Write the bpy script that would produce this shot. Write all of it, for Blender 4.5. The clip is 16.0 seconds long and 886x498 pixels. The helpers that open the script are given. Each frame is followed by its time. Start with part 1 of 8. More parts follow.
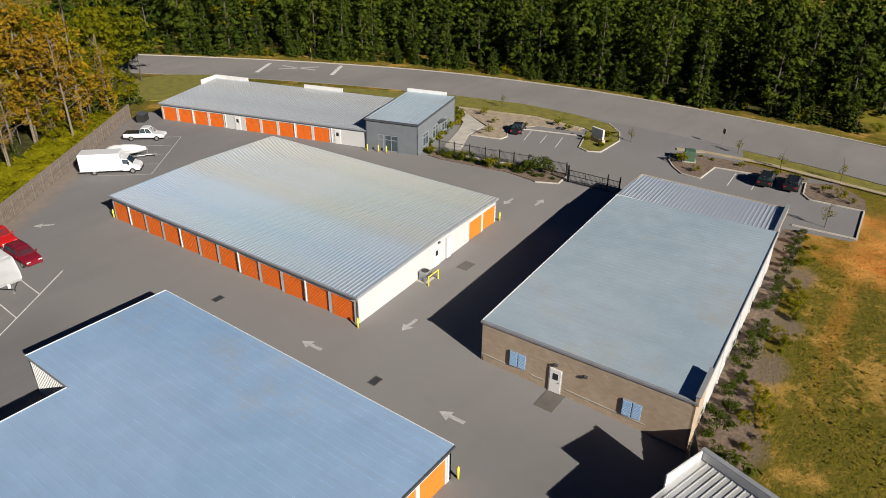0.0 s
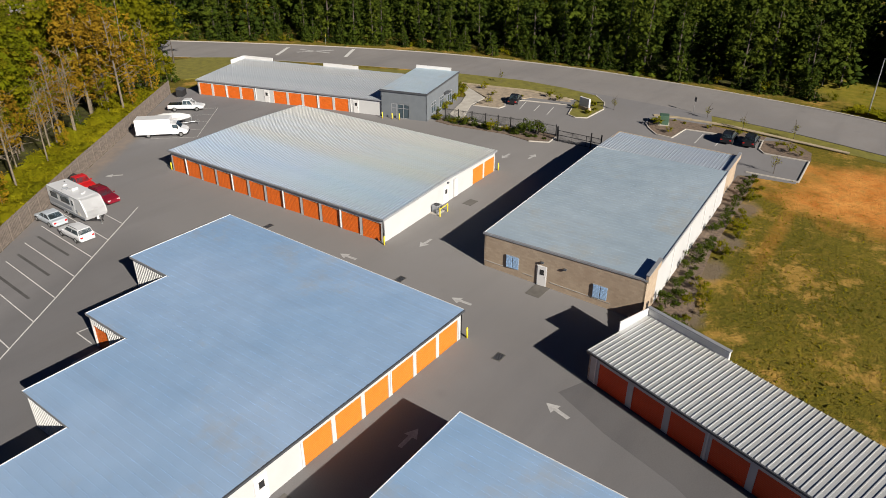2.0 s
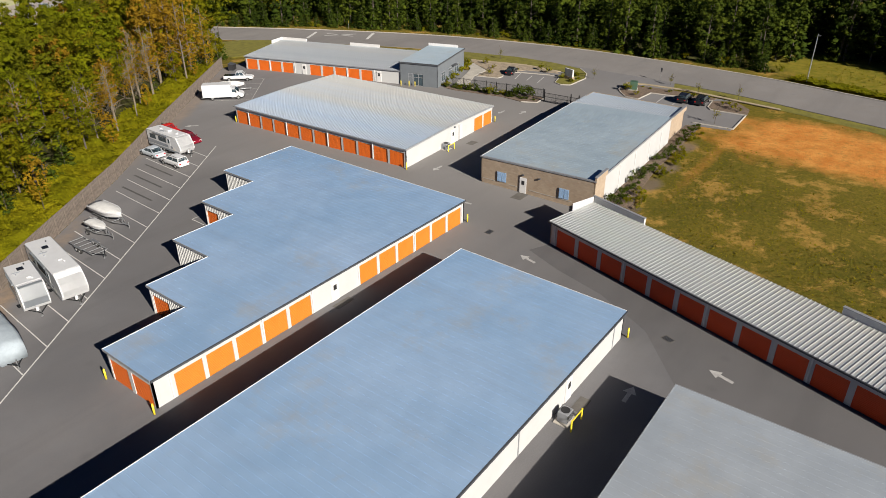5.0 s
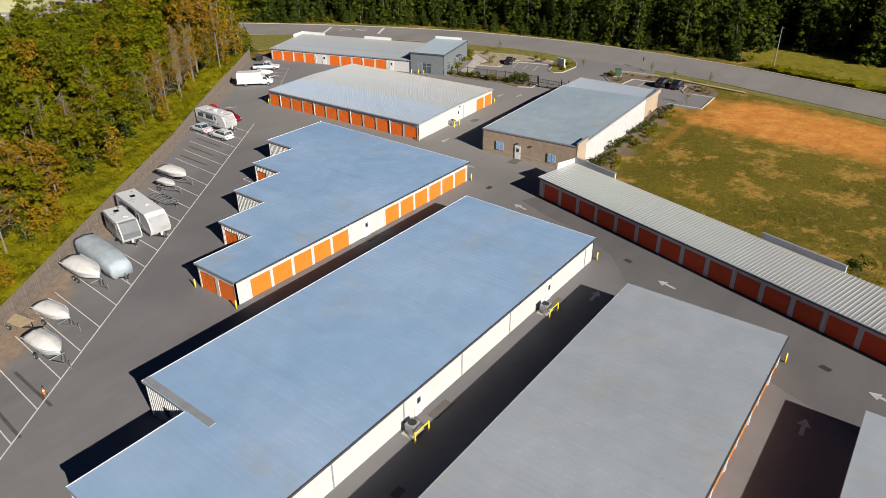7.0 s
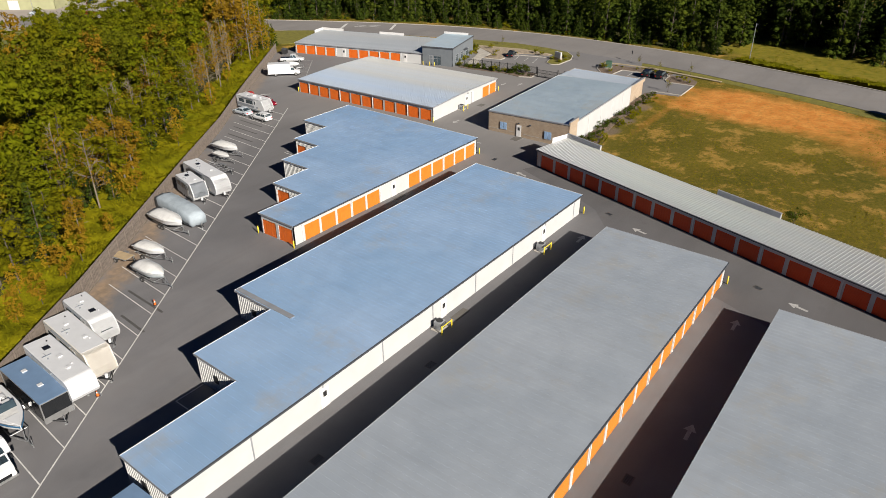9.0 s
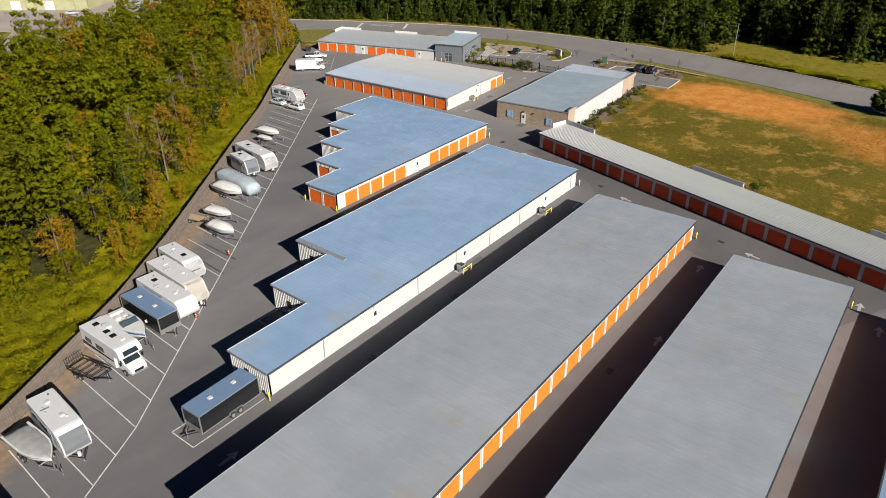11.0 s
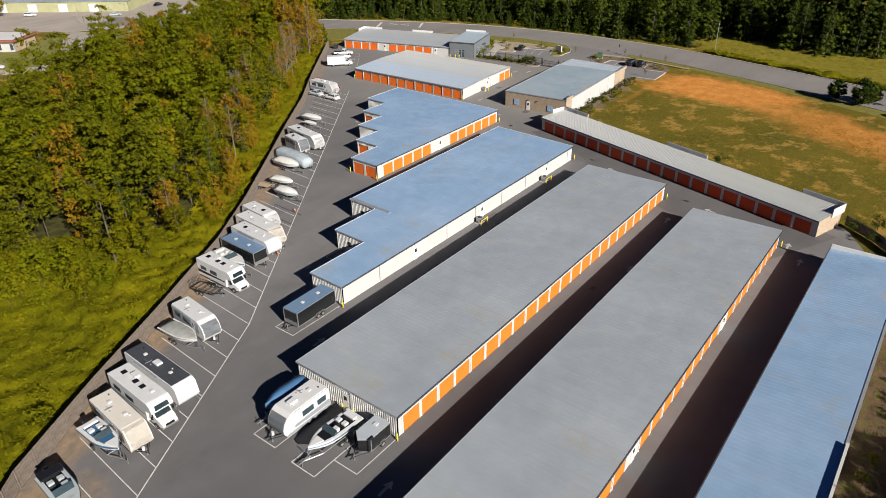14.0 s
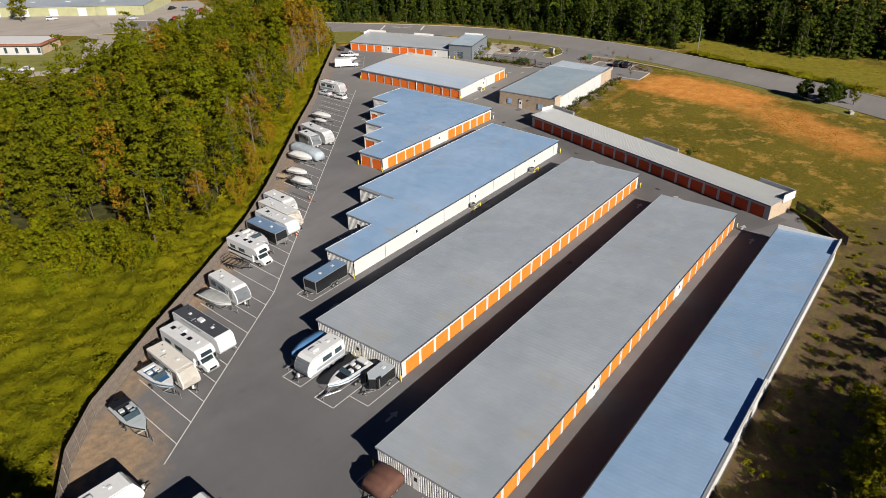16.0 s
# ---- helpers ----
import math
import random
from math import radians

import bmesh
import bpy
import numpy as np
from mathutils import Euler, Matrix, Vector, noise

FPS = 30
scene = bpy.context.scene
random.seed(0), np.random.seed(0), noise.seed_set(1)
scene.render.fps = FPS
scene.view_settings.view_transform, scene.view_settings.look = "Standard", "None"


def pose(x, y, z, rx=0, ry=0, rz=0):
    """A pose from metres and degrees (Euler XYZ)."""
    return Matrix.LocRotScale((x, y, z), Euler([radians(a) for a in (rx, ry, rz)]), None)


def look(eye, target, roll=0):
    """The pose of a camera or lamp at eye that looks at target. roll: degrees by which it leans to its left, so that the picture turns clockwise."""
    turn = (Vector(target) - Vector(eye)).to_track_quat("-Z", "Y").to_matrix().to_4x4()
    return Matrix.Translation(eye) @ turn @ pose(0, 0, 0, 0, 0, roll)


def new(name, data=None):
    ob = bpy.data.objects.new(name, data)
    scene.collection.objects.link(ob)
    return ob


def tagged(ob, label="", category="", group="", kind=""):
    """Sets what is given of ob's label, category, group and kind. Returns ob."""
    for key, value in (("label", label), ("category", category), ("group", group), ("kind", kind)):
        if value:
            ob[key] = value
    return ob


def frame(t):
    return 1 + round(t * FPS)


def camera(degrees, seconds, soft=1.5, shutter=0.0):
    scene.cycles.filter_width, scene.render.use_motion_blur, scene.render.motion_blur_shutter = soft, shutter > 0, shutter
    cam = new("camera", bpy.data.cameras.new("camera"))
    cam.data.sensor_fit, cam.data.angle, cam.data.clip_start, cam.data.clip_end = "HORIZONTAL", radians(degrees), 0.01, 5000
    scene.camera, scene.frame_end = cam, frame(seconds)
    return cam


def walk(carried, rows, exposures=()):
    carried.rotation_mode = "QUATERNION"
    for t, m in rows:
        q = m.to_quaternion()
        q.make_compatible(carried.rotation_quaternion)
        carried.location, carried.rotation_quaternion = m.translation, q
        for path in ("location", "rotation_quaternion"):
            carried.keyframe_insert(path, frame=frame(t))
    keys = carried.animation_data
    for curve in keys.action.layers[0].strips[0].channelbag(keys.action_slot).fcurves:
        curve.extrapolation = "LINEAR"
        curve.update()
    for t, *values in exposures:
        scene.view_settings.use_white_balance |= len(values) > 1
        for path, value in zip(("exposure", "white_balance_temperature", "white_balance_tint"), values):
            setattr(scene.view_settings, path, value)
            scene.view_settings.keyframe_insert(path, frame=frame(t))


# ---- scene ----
cam = camera(65.9, 16.0, soft=0.7)
PATH = [
    (0, (-36.029, -35.022, 33.308), (-34.59, -33.983, 32.386), 0.6),
    (0.5, (-39.362, -36.882, 33.399), (-37.922, -35.851, 32.471), 0.5),
    (1, (-42.683, -38.944, 33.507), (-41.245, -37.912, 32.576), 0.2),
    (1.5, (-46.009, -41.173, 33.642), (-44.575, -40.131, 32.716), 0.1),
    (2, (-49.354, -43.535, 33.813), (-47.921, -42.498, 32.88), 0.2),
    (2.5, (-52.73, -46.0, 34.026), (-51.302, -44.955, 33.095), 0.1),
    (3, (-56.147, -48.54, 34.286), (-54.722, -47.496, 33.348), -0.0),
    (3.5, (-59.613, -51.131, 34.597), (-58.191, -50.08, 33.662), -0.1),
    (4, (-63.133, -53.751, 34.961), (-61.712, -52.701, 34.024), -0.1),
    (4.5, (-66.71, -56.38, 35.379), (-65.293, -55.328, 34.438), -0.3),
    (4.7, (-68.157, -57.431, 35.561), (-66.743, -56.376, 34.619), -0.2),
    (7, (-85.447, -69.165, 38.255), (-84.039, -68.106, 37.308), -0.4),
    (7.5, (-89.339, -71.583, 38.973), (-87.934, -70.523, 38.023), -0.5),
    (8, (-93.263, -73.943, 39.731), (-91.858, -72.884, 38.78), -0.4),
    (8.5, (-97.209, -76.244, 40.526), (-95.807, -75.184, 39.573), -0.5),
    (9, (-101.166, -78.488, 41.355), (-99.763, -77.43, 40.402), -0.4),
    (11.3, (-119.132, -88.213, 45.513), (-117.733, -87.153, 44.554), -0.4),
    (11.5, (-120.646, -89.028, 45.897), (-119.249, -87.97, 44.934), -0.5),
    (12, (-124.372, -91.062, 46.871), (-122.977, -90.001, 45.908), -0.5),
    (12.5, (-128.001, -93.099, 47.864), (-126.608, -92.036, 46.901), -0.6),
    (13, (-131.515, -95.155, 48.879), (-130.125, -94.09, 47.912), -0.6),
    (13.5, (-134.893, -97.246, 49.918), (-133.503, -96.179, 48.952), -0.7),
    (14, (-138.116, -99.39, 50.984), (-136.73, -98.323, 50.015), -0.8),
    (14.5, (-141.164, -101.608, 52.082), (-139.779, -100.539, 51.113), -0.8),
    (15, (-144.015, -103.918, 53.219), (-142.633, -102.846, 52.251), -0.9),
    (15.5, (-146.65, -106.344, 54.403), (-145.268, -105.273, 53.431), -0.9),
    (16, (-149.046, -108.908, 55.645), (-147.667, -107.836, 54.671), -1.0),
]
walk(cam, [(t, look(eye, target, roll)) for t, eye, target, roll in PATH])

# ---- light ----
SUN_FROM = Vector((-0.29, -0.957, 0.0))          # level direction towards the sun
SUN_UP = radians(27)
world = bpy.data.worlds.new("sky")
scene.world = world
world.use_nodes = True
wn = world.node_tree.nodes
sky = wn.new("ShaderNodeTexSky")
sky.sky_type, sky.sun_disc = "NISHITA", False
sky.sun_elevation = SUN_UP
sky.sun_rotation = math.atan2(SUN_FROM.x, SUN_FROM.y)
sky.air_density, sky.dust_density, sky.ozone_density = 0.45, 0.1, 8.0
sky.altitude = 7000
back = wn["Background"]
back.inputs["Strength"].default_value = 0.05
world.node_tree.links.new(sky.outputs["Color"], back.inputs["Color"])
sun_lamp = new("sun", bpy.data.lights.new("sun", "SUN"))
sun_lamp.data.energy, sun_lamp.data.angle, sun_lamp.data.color = 5.0, radians(0.53), (1.0, 0.935, 0.835)
sun_lamp.matrix_world = look(SUN_FROM * 300 + Vector((0, 0, 300 * math.tan(SUN_UP))), (0, 0, 0))
scene.view_settings.exposure = 0.85

# ---- materials ----
def material(name, rough=0.8, metal=0.0, spec=0.5):
    m = bpy.data.materials.new(name)
    m.use_nodes = True
    b = m.node_tree.nodes["Principled BSDF"]
    b.inputs["Roughness"].default_value, b.inputs["Metallic"].default_value = rough, metal
    b.inputs["Specular IOR Level"].default_value = spec
    return m, m.node_tree.nodes, m.node_tree.links, b


def mix(nodes, links, fac, a, b, mode="MIX"):
    """A colour mix; fac, a and b are sockets, numbers or colours."""
    n = nodes.new("ShaderNodeMix")
    n.data_type, n.blend_type = "RGBA", mode
    for i, v in ((0, fac), (6, a), (7, b)):
        if isinstance(v, bpy.types.NodeSocket):
            links.new(v, n.inputs[i])
        else:
            n.inputs[i].default_value = v if i == 0 else (*v, 1)
    return n.outputs[2]


def noise_at(nodes, links, scale, detail=4.0, rough=0.55, space="Object", lo=0.35, hi=0.65, squeeze=None):
    """Noise in metres, stretched to 0..1 between lo and hi."""
    tc = nodes.new("ShaderNodeTexCoord")
    out = tc.outputs[space]
    if squeeze:
        mp = nodes.new("ShaderNodeMapping")
        mp.inputs["Scale"].default_value = squeeze
        links.new(out, mp.inputs[0])
        out = mp.outputs[0]
    n = nodes.new("ShaderNodeTexNoise")
    n.inputs["Scale"].default_value, n.inputs["Detail"].default_value, n.inputs["Roughness"].default_value = scale, detail, rough
    links.new(out, n.inputs["Vector"])
    r = nodes.new("ShaderNodeMapRange")
    r.inputs[1].default_value, r.inputs[2].default_value = lo, hi
    links.new(n.outputs[0], r.inputs[0])
    return r.outputs[0]


def bump(nodes, links, b, height, strength=0.3, distance=0.02):
    n = nodes.new("ShaderNodeBump")
    n.inputs["Strength"].default_value, n.inputs["Distance"].default_value = strength, distance
    links.new(height, n.inputs["Height"])
    links.new(n.outputs[0], b.inputs["Normal"])


def scale_value(nodes, links, v, k):
    n = nodes.new("ShaderNodeMath")
    n.operation, n.inputs[1].default_value = "MULTIPLY", k
    links.new(v, n.inputs[0])
    return n.outputs[0]


def plain(name, colour, rough=0.6, metal=0.0, vary=0.12, scale=1.5, dirt=(0.12, 0.1, 0.08), grime=0.15, relief=0.0):
    """A surface of one colour with soft patches, fine grain and a little grime."""
    m, n, l, b = material(name, rough, metal)
    dark = tuple(c * (1 - vary) for c in colour)
    c = mix(n, l, noise_at(n, l, scale), dark, colour)
    f = scale_value(n, l, noise_at(n, l, scale * 5.3, 6, 0.7, lo=0.5, hi=0.8), grime)
    c = mix(n, l, f, c, dirt)
    l.new(c, b.inputs["Base Color"])
    if relief:
        bump(n, l, b, noise_at(n, l, scale * 20, 5), relief, 0.01)
    return m


def patch_mask(n, l, cx, cy, rx, ry, turn, soft=0.4, wobble=0.9, grain=0.25):
    """1 inside a ragged oval on the ground, 0 outside."""
    tc, mp, ln, ad, r = (n.new("ShaderNode" + k) for k in ("TexCoord", "Mapping", "VectorMath", "Math", "MapRange"))
    mp.vector_type, ln.operation, ad.operation = "TEXTURE", "LENGTH", "MULTIPLY_ADD"
    mp.inputs["Location"].default_value = (cx, cy, 0)
    mp.inputs["Rotation"].default_value = (0, 0, radians(turn))
    mp.inputs["Scale"].default_value = (rx, ry, 1000)
    l.new(tc.outputs["Object"], mp.inputs[0])
    l.new(mp.outputs[0], ln.inputs[0])
    l.new(noise_at(n, l, grain, 8, 0.7, lo=0.25, hi=0.75), ad.inputs[0])
    ad.inputs[1].default_value = wobble
    l.new(ln.outputs["Value"], ad.inputs[2])
    r.inputs[1].default_value, r.inputs[2].default_value = 1 + wobble / 2 - soft, 1 + wobble / 2 + soft
    r.inputs[3].default_value, r.inputs[4].default_value = 1, 0
    l.new(ad.outputs[0], r.inputs[0])
    return r.outputs[0]


def asphalt(name, dark, light, warm, earth=(), fresh=(), faded=()):
    m, n, l, b = material(name, 0.88, 0, 0.3)
    c = mix(n, l, noise_at(n, l, 0.05, 5, 0.6), dark, light)
    c = mix(n, l, scale_value(n, l, noise_at(n, l, 0.35, 6, 0.65, lo=0.42, hi=0.75), 0.5), c, warm)
    streak = noise_at(n, l, 0.25, 5, 0.6, lo=0.5, hi=0.72, squeeze=(0.15, 1, 1))
    c = mix(n, l, scale_value(n, l, streak, 0.35), c, tuple(v * 0.7 for v in dark))
    grain = noise_at(n, l, 9, 3, 0.8, lo=0.3, hi=0.7)
    c = mix(n, l, scale_value(n, l, grain, 0.22), c, tuple(v * 1.35 for v in light))
    spot = n.new("ShaderNodeTexVoronoi")
    tc = n.new("ShaderNodeTexCoord")
    l.new(tc.outputs["Object"], spot.inputs["Vector"])
    spot.inputs["Scale"].default_value = 0.22
    r = n.new("ShaderNodeMapRange")
    r.inputs[1].default_value, r.inputs[2].default_value, r.inputs[3].default_value, r.inputs[4].default_value = 0.04, 0.14, 0.16, 0.0
    l.new(spot.outputs["Distance"], r.inputs[0])
    c = mix(n, l, r.outputs[0], c, tuple(v * 0.5 for v in dark))
    for oval, k in faded:
        c = mix(n, l, scale_value(n, l, patch_mask(n, l, *oval), k), c, (0.23, 0.215, 0.2))
    for oval, k in fresh:
        c = mix(n, l, scale_value(n, l, patch_mask(n, l, *oval), k), c, (0.055, 0.055, 0.06))
    for oval, k in earth:
        e = mix(n, l, noise_at(n, l, 0.9, 7, 0.7), (0.17, 0.125, 0.085), (0.34, 0.23, 0.135))
        c = mix(n, l, scale_value(n, l, patch_mask(n, l, *oval), k), c, e)
    l.new(c, b.inputs["Base Color"])
    bump(n, l, b, noise_at(n, l, 30, 3, 0.7), 0.25, 0.01)
    return m


def roof_metal(name, low, high, streak_axis, rough=0.42, metal=0.35):
    """Coated sheet roofing with long run-off streaks and soft blotches."""
    m, n, l, b = material(name, rough, metal, 0.5)
    c = mix(n, l, noise_at(n, l, 0.07, 4, 0.55, lo=0.3, hi=0.7), low, high)
    sq = (0.06, 1.6, 1) if streak_axis == "x" else (1.6, 0.06, 1)
    s = noise_at(n, l, 0.8, 5, 0.6, lo=0.5, hi=0.75, squeeze=sq)
    c = mix(n, l, scale_value(n, l, s, 0.1), c, (0.22, 0.2, 0.17))
    c = mix(n, l, scale_value(n, l, noise_at(n, l, 0.16, 6, 0.7, lo=0.54, hi=0.72), 0.38), c, (0.44, 0.38, 0.27))
    l.new(c, b.inputs["Base Color"])
    rr = n.new("ShaderNodeMapRange")
    rr.inputs[3].default_value, rr.inputs[4].default_value = rough - 0.06, rough + 0.12
    l.new(noise_at(n, l, 0.5, 5), rr.inputs[0])
    l.new(rr.outputs[0], b.inputs["Roughness"])
    bump(n, l, b, noise_at(n, l, 1.2, 3), 0.08, 0.02)
    return m


def brick_wall(name):
    m, n, l, b = material(name, 0.9, 0, 0.2)
    tc = n.new("ShaderNodeTexCoord")
    sep = n.new("ShaderNodeSeparateXYZ")
    l.new(tc.outputs["Object"], sep.inputs[0])
    add = n.new("ShaderNodeMath")
    l.new(sep.outputs[0], add.inputs[0])
    l.new(sep.outputs[1], add.inputs[1])
    com = n.new("ShaderNodeCombineXYZ")
    l.new(add.outputs[0], com.inputs[0])
    l.new(sep.outputs[2], com.inputs[1])
    t = n.new("ShaderNodeTexBrick")
    t.inputs["Scale"].default_value = 1
    t.inputs["Brick Width"].default_value, t.inputs["Row Height"].default_value = 0.4, 0.2
    t.inputs["Mortar Size"].default_value = 0.012
    t.inputs["Color1"].default_value, t.inputs["Color2"].default_value = (0.4, 0.315, 0.23, 1), (0.33, 0.255, 0.185, 1)
    t.inputs["Mortar"].default_value = (0.34, 0.28, 0.21, 1)
    l.new(com.outputs[0], t.inputs["Vector"])
    c = mix(n, l, scale_value(n, l, noise_at(n, l, 0.6, 5), 0.3), t.outputs["Color"], (0.24, 0.17, 0.12))
    l.new(c, b.inputs["Base Color"])
    bump(n, l, b, t.outputs["Fac"], -0.4, 0.01)
    return m


def leafy(name, colours, glow=0.3):
    """Foliage: the colour varies from tree to tree and from leaf clump to leaf clump."""
    m, n, l, b = material(name, 0.85, 0, 0.08)
    oi, geo = n.new("ShaderNodeObjectInfo"), n.new("ShaderNodeNewGeometry")
    ramp = n.new("ShaderNodeValToRGB")
    ramp.color_ramp.interpolation = "LINEAR"
    el = ramp.color_ramp.elements
    el[0].position, el[0].color = 0, (*colours[0], 1)
    el[1].position, el[1].color = 1, (*colours[-1], 1)
    for i, c in enumerate(colours[1:-1], 1):
        e = el.new(i / (len(colours) - 1))
        e.color = (*c, 1)
    a = n.new("ShaderNodeMath")
    a.operation, a.inputs[1].default_value = "MULTIPLY_ADD", 0.16
    l.new(geo.outputs["Random Per Island"], a.inputs[0])
    h = n.new("ShaderNodeMath")
    h.operation = "MULTIPLY_ADD"
    l.new(noise_at(n, l, 0.22, 2, lo=0.3, hi=0.7), h.inputs[0])
    h.inputs[1].default_value = 0.4
    l.new(scale_value(n, l, oi.outputs["Random"], 0.3), h.inputs[2])
    l.new(h.outputs[0], a.inputs[2])
    l.new(a.outputs[0], ramp.inputs[0])
    c = mix(n, l, scale_value(n, l, noise_at(n, l, 0.35, 3, lo=0.35, hi=0.65), 0.22), ramp.outputs[0], tuple(0.6 * v for v in colours[0]))
    c = mix(n, l, scale_value(n, l, noise_at(n, l, 2.6, 4, 0.75, lo=0.42, hi=0.62), 0.14), c, tuple(0.35 * v for v in colours[0]))
    l.new(c, b.inputs["Base Color"])
    bump(n, l, b, noise_at(n, l, 3.5, 5, 0.7, lo=0.3, hi=0.7), 0.6, 0.2)
    tr = n.new("ShaderNodeBsdfTranslucent")
    l.new(c, tr.inputs[0])
    ms = n.new("ShaderNodeMixShader")
    ms.inputs[0].default_value = glow
    l.new(b.outputs[0], ms.inputs[1])
    l.new(tr.outputs[0], ms.inputs[2])
    l.new(ms.outputs[0], n["Material Output"].inputs["Surface"])
    return m


def glass(name, tint=(0.03, 0.045, 0.055), rough=0.06):
    m, n, l, b = material(name, rough, 0.0, 0.8)
    c = mix(n, l, noise_at(n, l, 0.8, 3), tint, tuple(v * 1.6 for v in tint))
    l.new(c, b.inputs["Base Color"])
    return m


M_ASPHALT = asphalt("asphalt_lot", (0.108, 0.106, 0.112), (0.165, 0.161, 0.166), (0.14, 0.13, 0.127),
                    (((-129, -47.5, 7.5, 4.6, 50), 0.85), ((-98, -23.4, 38, 2.6, 31.5), 0.75), ((-58, 3.6, 22, 1.5, 39), 0.6), ((2, 53, 26, 1.5, 38), 0.35)),
                    (((-122, -68, 40, 26, 25, 0.5, 0.6, 0.05), 0.42), ((-21, -56, 9, 34, -18, 0.4, 0.5, 0.06), 0.25), ((-36, 6, 7, 26, -52, 0.15, 0.2, 0.06), 0.3)), (((18, 5, 42, 40, 0, 0.5, 0.7, 0.05), 0.5),))
M_ASPHALT_NEW = asphalt("newer_asphalt", (0.083, 0.08, 0.083), (0.118, 0.114, 0.117), (0.1, 0.094, 0.092))
M_ROAD = asphalt("asphalt_road", (0.15, 0.142, 0.14), (0.2, 0.188, 0.182), (0.17, 0.15, 0.135))
M_PAINT = plain("line_paint", (0.6, 0.59, 0.57), 0.7, 0, 0.25, 2.2, (0.16, 0.15, 0.14), 0.55)
M_PAINT_OLD = plain("worn_line_paint", (0.42, 0.41, 0.4), 0.8, 0, 0.3, 2.0, (0.15, 0.14, 0.13), 0.7)
M_CONCRETE = plain("concrete", (0.4, 0.37, 0.325), 0.9, 0, 0.2, 0.8, (0.2, 0.17, 0.14), 0.3, 0.15)
M_DIRT_PAD = plain("weathered_concrete", (0.115, 0.106, 0.096), 0.9, 0, 0.25, 0.9, (0.1, 0.09, 0.07), 0.4, 0.15)
M_WHITE_WALL = plain("white_metal_wall", (0.45, 0.45, 0.448), 0.6, 0, 0.06, 0.5, (0.4, 0.36, 0.3), 0.12)
M_GREY_WALL = plain("ribbed_pale_wall", (0.53, 0.53, 0.52), 0.55, 0.1, 0.08, 0.7, (0.3, 0.27, 0.22), 0.15)
M_TRIM_WHITE = plain("white_trim", (0.58, 0.57, 0.56), 0.5, 0.0, 0.05, 1.0, (0.4, 0.36, 0.3), 0.1)
M_TRIM_DARK = plain("dark_trim", (0.075, 0.08, 0.09), 0.5, 0.2, 0.2, 1.0, (0.15, 0.13, 0.1), 0.2)
M_TRIM_GREY = plain("grey_trim", (0.3, 0.31, 0.33), 0.5, 0.3, 0.15, 1.0)
M_ORANGE = plain("orange_door", (0.6, 0.12, 0.0105), 0.5, 0.0, 0.1, 0.9, (0.45, 0.12, 0.03), 0.2)
M_OFFICE = plain("slate_office_wall", (0.13, 0.145, 0.16), 0.75, 0, 0.1, 0.8, (0.2, 0.19, 0.18), 0.15, 0.1)
M_BRICK = brick_wall("tan_block")
M_ROOF_BLUE = roof_metal("pale_blue_roof", (0.275, 0.425, 0.625), (0.375, 0.515, 0.71), "y")
M_ROOF_GREY = roof_metal("grey_roof", (0.35, 0.393, 0.44), (0.442, 0.478, 0.518), "y")
M_ROOF_SILVER = roof_metal("silver_roof_x", (0.36, 0.46, 0.6), (0.52, 0.51, 0.48), "x", 0.38, 0.4)
M_ROOF_PALE = roof_metal("pale_roof", (0.36, 0.39, 0.42), (0.46, 0.47, 0.48), "x", 0.4, 0.4)
M_ROOF_WARM = roof_metal("silver_roof_warm", (0.4, 0.415, 0.43), (0.49, 0.49, 0.485), "x", 0.4, 0.35)
M_ROOF_SLATE = roof_metal("grey_green_roof", (0.34, 0.425, 0.49), (0.405, 0.485, 0.545), "y", 0.45, 0.3)
M_YELLOW = plain("yellow_paint", (0.75, 0.58, 0.03), 0.5, 0, 0.1, 3)
M_BLACK = plain("black_part", (0.02, 0.02, 0.022), 0.5, 0, 0.2, 2)
M_STEEL = plain("galvanised_steel", (0.4, 0.41, 0.42), 0.4, 0.7, 0.2, 3)
M_GLASS = glass("dark_glass")
M_WOOD_FENCE = plain("weathered_fence_wood", (0.17, 0.138, 0.115), 0.9, 0, 0.35, 1.3, (0.11, 0.09, 0.07), 0.4, 0.2)
M_BARK = plain("bark", (0.1, 0.08, 0.064), 0.95, 0, 0.35, 2.5, (0.07, 0.055, 0.045), 0.5, 0.3)
M_BARK_PALE = plain("pale_bark", (0.185, 0.15, 0.105), 0.95, 0, 0.35, 2.5, (0.11, 0.085, 0.06), 0.5, 0.3)
M_MULCH = plain("mulch", (0.17, 0.12, 0.085), 0.95, 0, 0.5, 3.0, (0.2, 0.15, 0.1), 0.5, 0.4)
M_GRAVEL = plain("grey_gravel", (0.24, 0.215, 0.19), 0.95, 0, 0.35, 2.0, (0.12, 0.1, 0.08), 0.5, 0.4)
M_PINE = leafy("pine_needles", [(0.012, 0.022, 0.003), (0.034, 0.054, 0.005), (0.085, 0.108, 0.008), (0.18, 0.18, 0.012)], 0.16)
M_LEAF = leafy("green_leaves", [(0.085, 0.0895, 0.0023), (0.1539, 0.1488, 0.0029), (0.2336, 0.2027, 0.0037), (0.3397, 0.2593, 0.0051)], 0.38)
M_AUTUMN = leafy("autumn_leaves", [(0.17, 0.11, 0.008), (0.27, 0.155, 0.01), (0.36, 0.225, 0.012), (0.25, 0.22, 0.012)])
